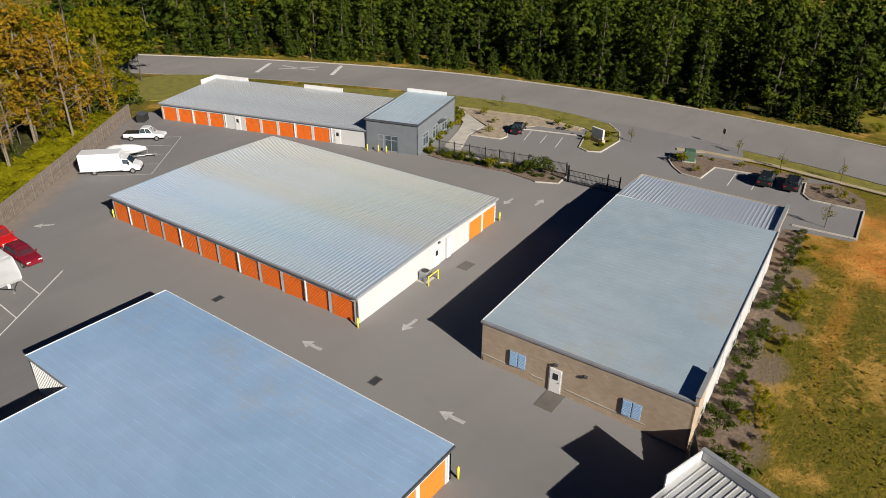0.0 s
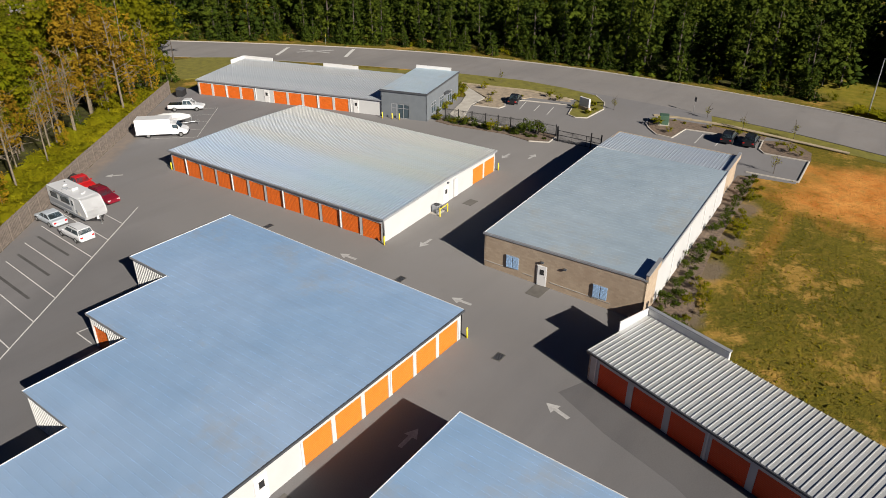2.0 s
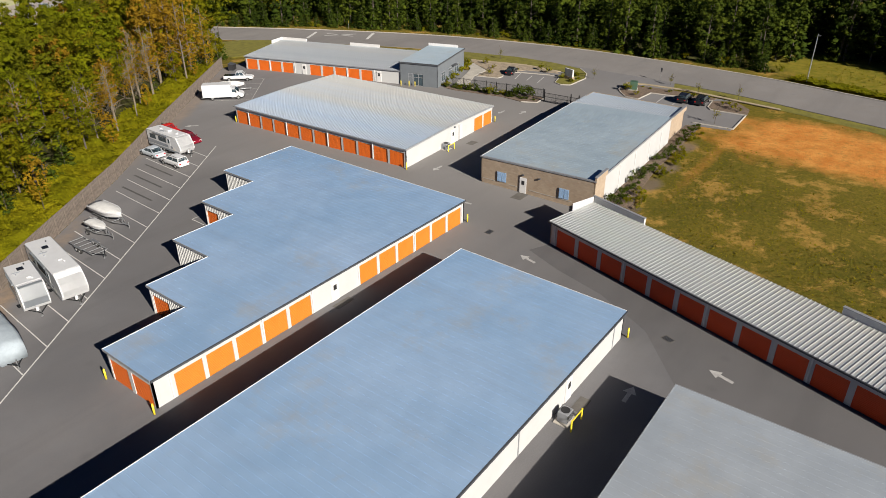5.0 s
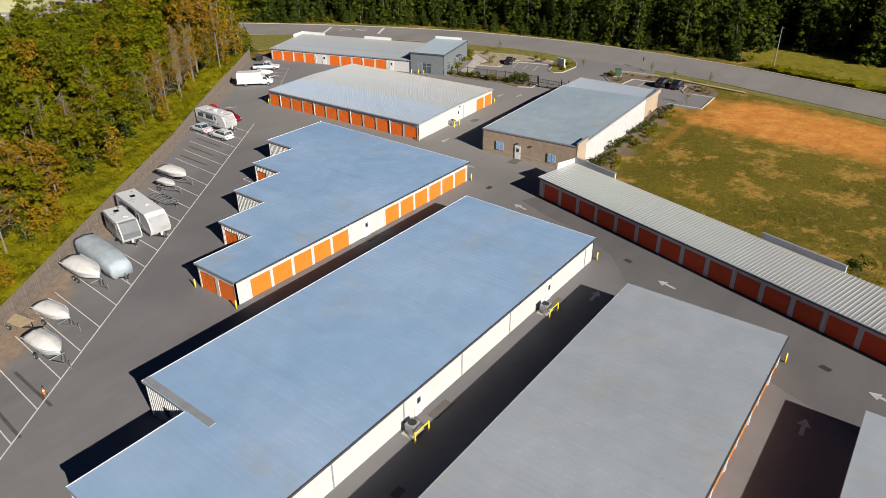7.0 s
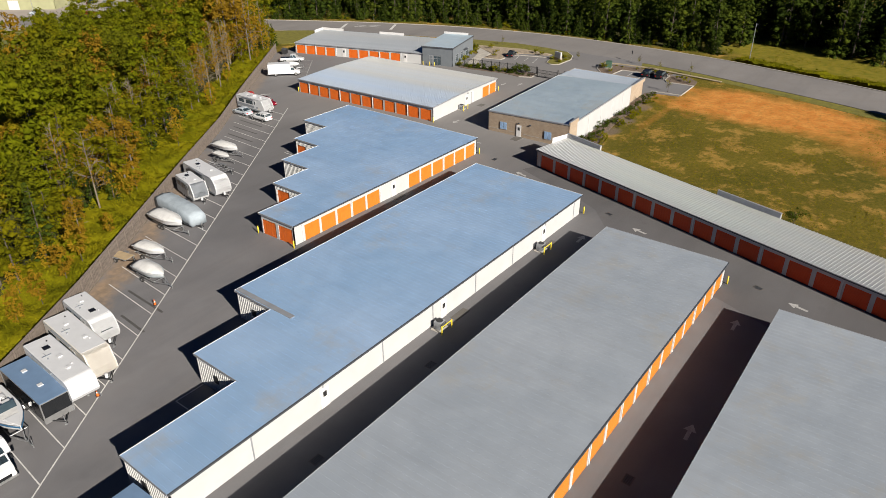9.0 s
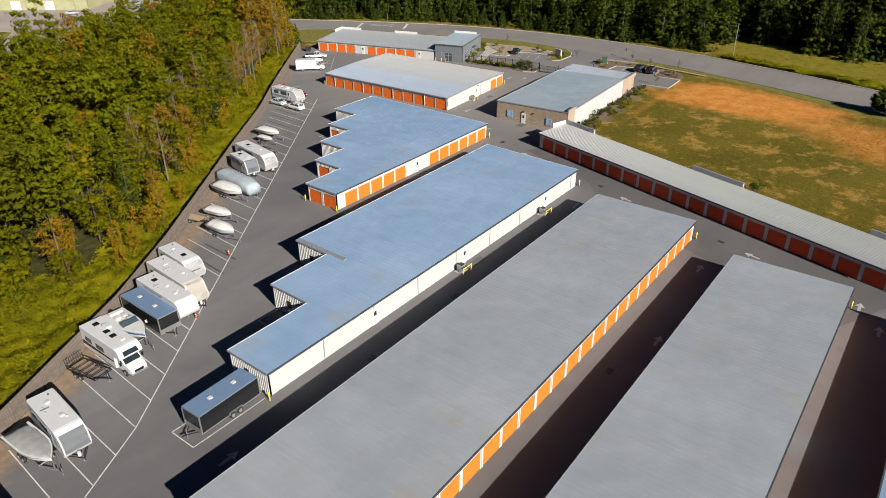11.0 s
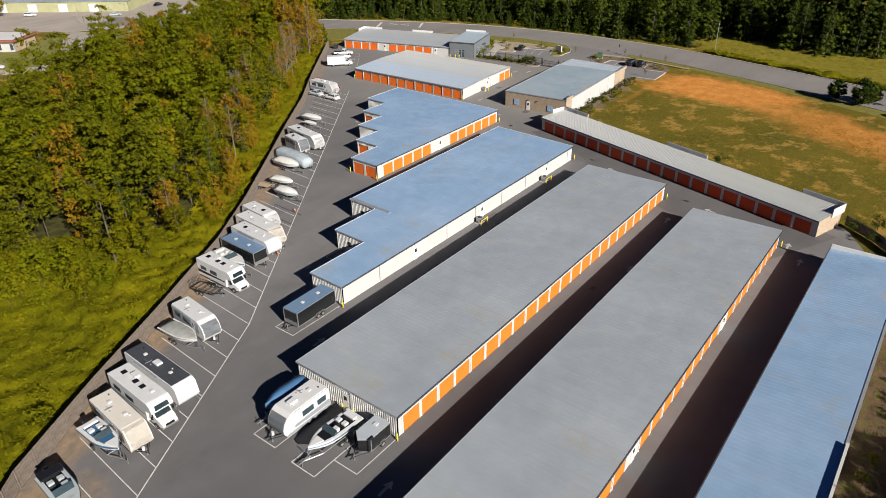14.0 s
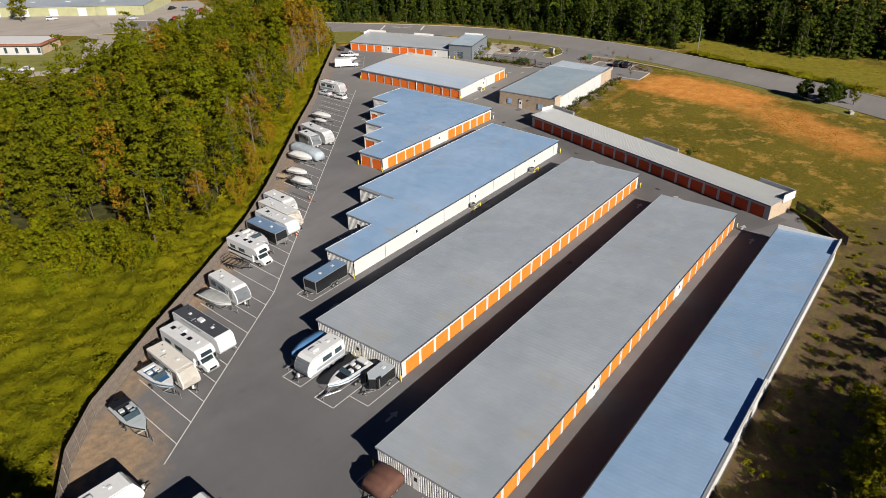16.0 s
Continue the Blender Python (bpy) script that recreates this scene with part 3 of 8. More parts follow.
def building_b():
    """The low unit block behind the central lane."""
    p = Plot((0, 0), (25.19, 1.81), (-0.466, 36.9))
    L, D, H = 25.26, 36.9, 2.87
    b = thing("storage_building", "low white storage block with orange doors and ribbed silver roof", "storage building", "storage buildings", at=pose(0, 0, 0))
    top = lambda s, d: H + 0.28 * (1 - abs(s - L / 2) / (L / 2))
    wall(b, p, (0, D), (0, 0), top, doors(0.15, 12))
    wall(b, p, (0, 0), (L, 0), top, doors(19.0, 2), door=M_DOOR_SUNLIT)
    wall(b, p, (L, 0), (L, D), top)
    wall(b, p, (L, D), (0, D), top)
    roof_panels(b, p, -0.15, L / 2, -0.15, D + 0.15, top, "s", M_ROOF_SILVER)
    roof_panels(b, p, L / 2, L + 0.15, -0.15, D + 0.15, top, "s", M_ROOF_SILVER)
    bar(b, p, -0.3, -0.16, -0.2, D + 0.2, H - 0.17, H + 0.0, M_TRIM_GREY, "gutter")
    bar(b, p, -0.2, L / 2, -0.2, -0.155, lambda s, d: top(s, d) - 0.22, lambda s, d: top(s, d) + 0.03, M_TRIM_GREY, "rake_trim")
    bar(b, p, L / 2, L + 0.2, -0.2, -0.155, lambda s, d: top(s, d) - 0.22, lambda s, d: top(s, d) + 0.03, M_TRIM_GREY, "rake_trim")
    for i in range(1, 12, 3):
        downspout(b, p, 0, D - 0.15 - i * PITCH, LEFT, 2.7, M_TRIM_WHITE)
    service_door(b, p, 12.6, -0.0, FRONT)
    bm = bmesh.new()
    box(bm, -0.35, -0.3, 0.0, 0.35, 0.0, 2.3, 0.03)
    o = part("utility_box", bm, M_TRIM_WHITE, b, "white meter cabinets on the wall")
    o.matrix_basis = p.place(14.6, 0, 0.2, FRONT)
    wall_lamp(b, p, 13.0, 0, 2.4, FRONT)


def building_a():
    """The long block along the road, with the office at its end."""
    p = Plot((25.6, 66.6), (0.261, -0.965), (0.965, 0.261))
    L, D = 37.4, 15.0
    b = thing("storage_building", "long white storage block with orange doors and a ribbed pale roof", "storage building", "storage buildings", at=pose(25.6, 66.6, 0))
    top = lambda s, d: 2.72 + 0.75 * d / D
    wall(b, p, (0, 0), (L, 0), top, doors(0.2, 4) + doors(16.1, 5))
    wall(b, p, (L, 0), (L, D), top)
    wall(b, p, (L, D), (0, D), top, mat=M_BRICK)
    wall(b, p, (0, D), (0, 0), top, mat=M_BRICK)
    roof_panels(b, p, -0.15, L - 0.05, -0.15, D, top, "d", M_ROOF_PALE)
    eave(b, p, -0.15, L, -0.16, 2.72, -1)
    for s0, s1 in ((-0.2, 6.5), (18.0, 25.4)):
        bar(b, p, s0, s1, D - 0.05, D + 0.2, 2.6, 4.05, M_TRIM_WHITE, "parapet", "pale parapet panel")
    bar(b, p, -0.3, -0.16, D - 4.2, D + 0.2, 2.6, 4.05, M_TRIM_WHITE, "parapet", "pale parapet panel")
    for s in (12.6, 31.6, 25.2, 6.3):
        downspout(b, p, s, 0, FRONT, 2.6)
    service_door(b, p, 14.9, 0, FRONT)
    service_door(b, p, 32.6, 0, FRONT)
    o = thing("office_building", "slate-grey office block with glazed entrance doors", "office", at=pose(25.6, 66.6, 0))
    s0, s1, H = L + 0.02, L + 8.2, 4.55
    topo = lambda s, d: H + 0.25 * d / D
    wall(o, p, (s0, -0.25), (s1, -0.25), topo, [(4.0, 2.0)], M_OFFICE, door_h=2.45)
    for q in list(o.children):
        if q.name.startswith("roll_up_door"):
            bpy.data.objects.remove(q)
    wall(o, p, (s1, -0.25), (s1, D), topo, [], M_OFFICE)
    wall(o, p, (s1, D), (s0, D), topo, [], M_OFFICE)
    wall(o, p, (s0, D), (s0, -0.25), topo, [], M_OFFICE)
    bm = bmesh.new()
    ribbed_roof(bm, p, s0 - 0.1, s1 + 0.1, -0.35, D + 0.1, topo, "d", 0.61, 0.03, 0.04)
    part("roof", bm, M_ROOF_SLATE, o, "pale grey sheet roof")
    bar(o, p, s0 - 0.14, s1 + 0.14, -0.42, -0.36, H - 0.25, H + 0.06, M_TRIM_DARK, "rake_trim")
    bar(o, p, s1 + 0.105, s1 + 0.16, -0.36, D + 0.1, lambda s, d: topo(s, d) - 0.25, lambda s, d: topo(s, d) + 0.06, M_TRIM_DARK, "rake_trim")
    bar(o, p, s0 - 0.1, s1 - 1.5, D + 0.105, D + 0.3, H - 0.2, H + 0.75, M_TRIM_WHITE, "parapet", "pale parapet panel")

    def window(s, d, out, w, h, z, n):
        bm = bmesh.new()
        for x in [-w / 2 + w * i / n for i in range(n + 1)]:
            box(bm, x - 0.05, -0.07, z, x + 0.05, 0.03, z + h)
        for zz in (z, z + h - 0.1, z + h * 0.68):
            box(bm, -w / 2, -0.065, zz, w / 2, 0.03, zz + 0.09)
        f = part("window", bm, M_TRIM_GREY, o, "grey-framed window")
        f.matrix_basis = p.place(s, d, 0, out)
        for i in range(n):
            bm = bmesh.new()
            box(bm, -w / 2 + w * i / n + 0.05, -0.03, z + 0.05, -w / 2 + w * (i + 1) / n - 0.05, -0.01, z + h - 0.05)
            part("pane", bm, M_GLASS, f)

    window(s0 + 2.35, -0.2, FRONT, 0.9, 2.4, 0.02, 1)
    window(s0 + 4.0, -0.15, FRONT, 2.0, 2.4, 0.02, 2)
    for d in (2.6, 6.4, 10.2):
        window(s1 + 0.02, d, RIGHT, 2.0, 1.9, 0.7, 2)
    bm = bmesh.new()
    box(bm, -0.9, -0.8, 2.75, 0.9, 0.0, 2.88, 0.02)
    c = part("canopy", bm, M_TRIM_DARK, o, "small dark entrance canopy")
    c.matrix_basis = p.place(s1, 8.3, 0, RIGHT)


def building_p():
    """The tan-fronted block beside the gate, with a ribbed lower part at its far end."""
    p = Plot((1.91, -28.08), (0.9981, 0.061), (0.018, 0.9998))
    L, D, L2 = 30.6, 16.75, 39.2
    b = thing("block_building", "tan block and white panel building with a flat grey-green roof", "building", at=pose(1.91, -28.08, 0))
    top = lambda s, d: 4.1 - 0.5 * d / D
    wall(b, p, (0, D), (0, 0), top, mat=M_BRICK, label="tan block wall")
    wall(b, p, (0, 0), (3.4, 0), top, mat=M_BRICK, label="tan block wall")
    wall(b, p, (3.4, 0), (L, 0), top, mat=M_WHITE_WALL, label="white panel wall")
    wall(b, p, (L, 0), (L, D), top, mat=M_BRICK)
    wall(b, p, (L, D), (0, D), top, mat=M_WHITE_WALL)
    bm = bmesh.new()
    ribbed_roof(bm, p, 0.1, L, -0.05, D + 0.12, top, "d", 0.61, 0.012, 0.03)
    part("roof", bm, M_ROOF_SLATE, b, "smooth grey-green sheet roof")
    bar(b, p, -0.08, 0.16, -0.1, D + 0.15, lambda s, d: top(s, d) - 0.08, lambda s, d: top(s, d) + 0.1, M_TRIM_GREY, "coping")
    bar(b, p, 0.16, L, -0.12, -0.055, lambda s, d: top(s, d) - 0.2, lambda s, d: top(s, d) + 0.07, M_TRIM_GREY, "coping")
    bar(b, p, -0.06, 3.6, -0.15, 0.1, 3.9, 4.62, M_BRICK, "parapet", "tan block parapet")
    bar(b, p, -0.1, 3.65, -0.2, 0.14, 4.62, 4.7, M_TRIM_GREY, "coping")
    bar(b, p, 0.16, L, D + 0.125, D + 0.2, lambda s, d: top(s, d) - 0.15, lambda s, d: top(s, d) + 0.03, M_TRIM_WHITE, "rake_trim")
    # lower ribbed part
    H2 = 3.5
    top2 = lambda s, d: H2 - 0.18 * (s - L) / (L2 - L)
    wall(b, p, (L + 0.01, 0.4), (L2, 0.4), lambda s, d: H2 + 0.1, mat=M_BRICK, label="tan block wall")
    wall(b, p, (L2, 0.4), (L2, D + 0.2), lambda s, d: H2, mat=M_BRICK)
    wall(b, p, (L2, D + 0.2), (L + 0.01, D + 0.2), lambda s, d: H2, mat=M_BRICK)
    roof_panels(b, p, L + 0.02, L2 + 0.1, 0.4, D + 0.3, top2, "s", M_ROOF_SILVER)
    bar(b, p, L, L2 + 0.1, 0.1, 0.39, 3.0, 3.72, M_BRICK, "parapet", "tan block parapet")
    bar(b, p, L, L2 + 0.15, 0.05, 0.44, 3.72, 3.79, M_TRIM_GREY, "coping")
    bar(b, p, L + 0.005, L + 0.02, 0.4, D + 0.2, 3.4, 3.7, M_TRIM_WHITE, "flashing")
    # front fittings
    for d0, d1 in ((3.0, 9.2), (11.0, 12.2), (14.4, D - 0.02)):
        bar(b, p, -0.035, 0.0, d0, d1, 0.62, 0.7, M_CONCRETE, "ledge")
    service_door(b, p, 0.0, 10.1, LEFT, h=2.1)
    wall_lamp(b, p, 0.0, 10.1, 2.45, LEFT)
    wall_lamp(b, p, 0.0, 7.7, 2.5, LEFT)
    for d in (13.4, 4.1):
        bm = bmesh.new()
        box(bm, -0.72, -0.05, 0.75, 0.72, 0.02, 2.15)
        f = part("window", bm, M_TRIM_GREY, b, "blue-grey shuttered window panel")
        f.matrix_basis = p.place(0, d, 0, LEFT)
        for x in (-0.68, 0.03):
            bm = bmesh.new()
            box(bm, x, -0.075, 0.8, x + 0.65, -0.045, 2.1, 0.01)
            part("shutter", bm, M_ROOF_BLUE, f)
            bm = bmesh.new()
            for k in range(9):
                box(bm, x + 0.04, -0.09, 0.86 + k * 0.135, x + 0.61, -0.075, 0.94 + k * 0.135)
            part("slats", bm, M_ROOF_BLUE, f)
    for s in (8.5, 14.5, 20.5, 26.0):
        downspout(b, p, s, 0, FRONT, 3.6, M_TRIM_WHITE)


def building_g():
    """The long single row of units in front of the meadow."""
    p = Plot((-8.4, -27.79), (-0.309, -0.951), (0.951, -0.309))
    L, D = 63.5, 6.7
    b = thing("storage_building", "long narrow storage row with red-orange doors and a ribbed silver roof", "storage building", "storage buildings", at=pose(-8.4, -27.79, 0))
    top = lambda s, d: 2.85 + 0.5 * d / D
    wall(b, p, (0, 0), (L, 0), top, doors(0.75, 19, 3.26, 2.75), door=M_DOOR_GRAZING)
    wall(b, p, (L, 0), (L, D), top, mat=M_BRICK, label="tan block end wall")
    wall(b, p, (L, D), (0, D), top, mat=M_BRICK, label="tan block back wall")
    wall(b, p, (0, D), (0, 0), top, mat=M_BRICK, label="tan block end wall")
    roof_panels(b, p, -0.1, L + 0.1, -0.2, D, top, "d", M_ROOF_WARM, 0.42, 0.055, 0.05)
    eave(b, p, -0.1, L + 0.1, -0.21, 2.84, -1, M_TRIM_DARK, 0.13, 0.15)
    bar(b, p, 0, L, -0.06, -0.005, -0.03, 0.05, M_TRIM_DARK, "sill")
    for s0, s1 in ((-0.2, 7.2), (28.6, 37.8), (56.6, L + 0.2)):
        bar(b, p, s0, s1, D + 0.005, D + 0.25, 2.5, 4.0, M_GREY_WALL, "parapet", "pale parapet panel")
        bar(b, p, s0 - 0.05, s1 + 0.05, D - 0.05, D + 0.3, 4.0, 4.06, M_TRIM_GREY, "coping")
    for s in (-0.2, L + 0.105):
        bar(b, p, s, s + 0.095, D - 3.4, D, 2.5, 4.0, M_TRIM_WHITE, "parapet", "pale parapet return")
    for i in range(0, 20, 3):
        downspout(b, p, 0.75 + i * 3.26, 0, FRONT, 2.7, M_TRIM_WHITE)


def sawtooth(name, label, corner, strips, d_front, top, front_doors, side_doors, ribs, mat, edge=M_TRIM_WHITE, door=None):
    """A block whose back steps inwards. strips: (s0, s1, d_back) from the near end on."""
    p0 = corner
    b = thing(name, label, "storage building", "storage buildings", at=pose(p0[0], p0[1], 0))
    q = Plot((0, 0), (1, 0), (0, 1))
    q.at = lambda s, d: (s - p0[0], d - p0[1])
    s_near, s_far = strips[0][0], strips[-1][1]
    wall(b, q, (s_near, d_front), (s_far, d_front), top, front_doors, door=door)
    wall(b, q, (s_far, d_front), (s_far, strips[-1][2]), top)
    prev = d_front
    for i, (s0, s1, db) in enumerate(strips):
        ds = side_doors.get(i, [])
        wall(b, q, (s0, db), (s0, prev), top, ds, M_WHITE_WALL if ds and i == 0 else M_GREY_WALL, ribs=0 if ds and i == 0 else ribs)
        wall(b, q, (s1, db), (s0, db), top, mat=M_GREY_WALL)
        prev = db
        bm = bmesh.new()
        ribbed_roof(bm, q, s0 - 0.12, s1 - 0.12 if i < len(strips) - 1 else s1 + 0.12, d_front - 0.12, db + 0.12, top, "d", 0.61, 0.012, 0.05)
        part("roof", bm, mat, b, "smooth standing-seam sheet roof")
        bar(b, q, s0 - 0.16, s0 - 0.125, (strips[i - 1][2] if i else d_front) - 0.1, db + 0.14, lambda s, d: top(s, d) - 0.2, lambda s, d: top(s, d) + 0.035, M_TRIM_GREY, "rake_trim")
        bar(b, q, s0 - 0.16, s1 - 0.16 if i < len(strips) - 1 else s1 + 0.16, db + 0.125, db + 0.17, top(0, db) - 0.2, top(0, db) + 0.04, edge, "rake_trim")
    bar(b, q, s_far + 0.125, s_far + 0.17, d_front - 0.1, strips[-1][2] + 0.12, lambda s, d: top(s, d) - 0.2, lambda s, d: top(s, d) + 0.035, edge, "rake_trim")
    bar(b, q, s_near - 0.12, s_far + 0.12, d_front - 0.26, d_front - 0.125, top(0, d_front) - 0.16, top(0, d_front) + 0.0, M_TRIM_DARK, "gutter")
    return b, q


def building_c():
    top = lambda s, d: 2.84 + 0.42 * (d + 16.7) / 29.7
    strips = [(-50.8, -43.1, -10.4), (-43.1, -36.2, -4.4), (-36.2, -28.45, 1.5), (-28.45, -20.9, 7.2), (-20.9, -9.6, 13.0)]
    b, q = sawtooth("storage_building", "stepped white storage block with orange doors and a pale blue roof", (-50.8, -16.73), strips, -16.73, top,
                    doors(1.7, 5, 2.98) + doors(22.9, 6, 2.98), {0: doors(0.1, 2, 3.1), 1: [(1.7, 2.5)], 3: [(1.3, 2.0)]}, 0.3, M_ROOF_BLUE, door=M_DOOR_SUNLIT)
    service_door(b, q, -31.3, -16.73, FRONT, "white panel with a dark sign")
    for s in (-49.3, -40.1, -34.2, -27.9, -18.9, -10.0):
        downspout(b, q, s, -16.73, FRONT, 2.7, M_TRIM_WHITE)


def building_d():
    top = lambda s, d: 2.86 + 0.55 * (d + 41.76) / 17.5
    strips = [(-85.4, -74.5, -36.0), (-74.5, -65.4, -29.9), (-65.4, -20.7, -24.25)]
    b, q = sawtooth("storage_building", "long white climate-controlled storage block with a pale blue roof", (-85.4, -41.76), strips, -41.76, top,
                    [], {}, 0.3, M_ROOF_BLUE)
    for s in np.arange(-78, -22, 7.9):
        bar(b, q, s - 0.06, s + 0.06, -41.8, -41.765, 0.0, 2.7, M_TRIM_GREY, "wall_joint")
    for s in (-52.5, -31.0, -70.0):
        service_door(b, q, s, -41.76, FRONT, "white steel door with a dark sign")
    bm = bmesh.new()
    slab(bm, q, -65.45, -64.85, -32.6, -24.2, lambda s, d: top(s, d) + 0.005, lambda s, d: top(s, d) + 0.07)
    part("roof_strip", bm, M_TRIM_GREY, b, "grey roof transition strip")
    for i, d in enumerate((-38.5, -32.6, -26.8)):
        bm = bmesh.new()
        box(bm, -0.3, -0.1, 0.5, 0.3, -0.05, 1.3)
        o = part("sign", bm, M_BLACK, b, "small dark wall sign")
        o.matrix_basis = q.place(0, 0, 0, LEFT)
        o.location = ((-85.4, -74.5, -65.4)[i] + 85.4, d + 41.76, 0.6)


def building_e():
    top = lambda s, d: 2.9 + 0.12 * (d + 63.68) / 14.6
    strips = [(-99.78, -28.13, -49.05)]
    b, q = sawtooth("storage_building", "very long white storage block with orange doors and a grey roof", (-99.78, -63.68), strips, -63.68, top,
                    doors(0.75, 23), {}, 0.3, M_ROOF_GREY, M_TRIM_GREY, M_DOOR_SUNLIT)
    for i in range(0, 24, 2):
        downspout(b, q, -99.78 + 0.75 + i * PITCH, -63.68, FRONT, 2.7, M_TRIM_WHITE)
    service_door(b, q, -99.78, -56.4, LEFT)
    bar(b, q, -99.9, -99.83, -57.6, -57.2, 0, 2.7, M_TRIM_WHITE, "post")


def building_f():
    top = lambda s, d: 2.9 - 0.04 * (d + 84.25) / 13.3
    strips = [(-112.1, -34.8, -70.98)]
    fd = [o for i, o in enumerate(doors(0.6, 25)) if i not in (7, 16)]
    b, q = sawtooth("storage_building", "very long white storage block with orange doors and a grey roof", (-112.1, -84.25), strips, -84.25, top,
                    fd, {}, 0.3, M_ROOF_GREY, M_TRIM_GREY, M_DOOR_SUNLIT)
    for i in (7, 16):
        service_door(b, q, -112.1 + 0.6 + (i + 0.5) * PITCH, -84.25, FRONT)
    for i in range(0, 26, 2):
        downspout(b, q, -112.1 + 0.6 + i * PITCH, -84.25, FRONT, 2.7, M_TRIM_WHITE)
    service_door(b, q, -112.1, -76.2, LEFT)


def building_h():
    top = lambda s, d: 2.95 + 0.45 * (-91.5 - d) / 9.0
    p0 = (-128, -100.5)
    b = thing("storage_building", "long storage row with a pale blue ribbed roof and white parapets", "storage building", "storage buildings", at=pose(*p0, 0))
    q = Plot((0, 0), (1, 0), (0, 1))
    q.at = lambda s, d: (s - p0[0], d - p0[1])
    wall(b, q, (-128, -100.5), (-36.6, -100.5), top, mat=M_WHITE_WALL)
    wall(b, q, (-36.6, -100.5), (-36.6, -91.5), top, mat=M_BRICK)
    wall(b, q, (-36.6, -91.5), (-128, -91.5), top, doors(0.8, 29))
    wall(b, q, (-128, -91.5), (-128, -100.5), top, mat=M_GREY_WALL)
    bm = bmesh.new()
    ribbed_roof(bm, q, -128.1, -36.7, -100.4, -91.35, top, "d", 0.61, 0.014, 0.05)
    part("roof", bm, M_ROOF_BLUE, b, "pale blue standing-seam roof")
    bar(b, q, -128.1, -36.6, -91.35, -91.22, 2.8, 2.97, M_TRIM_DARK, "gutter")
    bar(b, q, -128.1, -36.5, -100.72, -100.42, 3.2, 3.45, M_TRIM_GREY, "parapet", "grey parapet cap")
    bar(b, q, -36.68, -36.45, -100.42, -91.4, 2.8, 3.62, M_TRIM_WHITE, "parapet", "white end parapet")
    for s0, s1 in ((-90.5, -78.2), (-42.0, -36.45), (-128.0, -120)):
        bar(b, q, s0, s1, -100.76, -100.5, 3.45, 3.82, M_GREY_WALL, "parapet", "raised pale parapet panel")


building_a()
building_b()
building_c()
building_d()
building_e()
building_f()
building_g()
building_h()
building_p()

# ---- trees ----
RNG = np.random.default_rng(7)


def leaf_mesh(centres, ways, sizes, rng, sprigs=2, fold=0.3, tilt=0.3):
    """Leafy sprigs: small folded blades, a few to each clump."""
    k = sprigs
    c = np.repeat(centres, k, 0) + rng.normal(0, 0.55, (len(centres) * k, 3)) * np.repeat(sizes, k)[:, None]
    w = np.repeat(ways, k, 0) + rng.normal(0, tilt, (len(c), 3))
    s = np.repeat(sizes, k) * rng.uniform(0.7, 1.3, len(c))
    w /= np.linalg.norm(w, axis=1, keepdims=True)
    aim = rng.normal(size=(len(c), 3))
    side = np.cross(w, aim)
    side /= np.linalg.norm(side, axis=1, keepdims=True) + 1e-6
    along = np.cross(side, w)
    half, wide = (s * 1.02)[:, None], (s * rng.uniform(0.34, 0.56, len(s)))[:, None]
    mid = c + along * half * rng.uniform(-0.25, 0.35, (len(c), 1))
    lift = w * wide * fold
    vs = np.stack([c - along * half, mid + side * wide + lift, c + along * half - w * half * 0.2, mid - side * wide + lift], 1).reshape(-1, 3)
    b = np.arange(len(c))[:, None] * 4
    tri = np.concatenate([b + (0, 1, 2), b + (0, 2, 3)], 1).reshape(-1, 3)
    return vs, tri


def to_mesh(name, vs, tri, mats, index=None):
    me = bpy.data.meshes.new(name)
    me.vertices.add(len(vs))
    me.vertices.foreach_set("co", np.asarray(vs, np.float32).ravel())
    me.loops.add(3 * len(tri))
    me.loops.foreach_set("vertex_index", np.asarray(tri, np.int32).ravel())
    me.polygons.add(len(tri))
    me.polygons.foreach_set("loop_start", np.arange(len(tri), dtype=np.int32) * 3)
    for m in mats:
        me.materials.append(m)
    if index is not None:
        me.polygons.foreach_set("material_index", np.asarray(index, np.int32))
    me.update(calc_edges=True)
    me.validate()
    return me


PHI = (1 + 5 ** 0.5) / 2
ICO_V = np.array([(-1, PHI, 0), (1, PHI, 0), (-1, -PHI, 0), (1, -PHI, 0), (0, -1, PHI), (0, 1, PHI), (0, -1, -PHI), (0, 1, -PHI), (PHI, 0, -1), (PHI, 0, 1), (-PHI, 0, -1), (-PHI, 0, 1)]) / math.hypot(1, PHI)
ICO_F = np.array([(0, 11, 5), (0, 5, 1), (0, 1, 7), (0, 7, 10), (0, 10, 11), (1, 5, 9), (5, 11, 4), (11, 10, 2), (10, 7, 6), (7, 1, 8),
                  (3, 9, 4), (3, 4, 2), (3, 2, 6), (3, 6, 8), (3, 8, 9), (4, 9, 5), (2, 4, 11), (6, 2, 10), (8, 6, 7), (9, 8, 1)])
OCT_V = np.array([(1, 0, 0), (0, 1, 0), (-1, 0, 0), (0, -1, 0), (0, 0, 1), (0, 0, -1)], float)
OCT_F = np.array([(0, 1, 4), (1, 2, 4), (2, 3, 4), (3, 0, 4), (1, 0, 5), (2, 1, 5), (3, 2, 5), (0, 3, 5)])


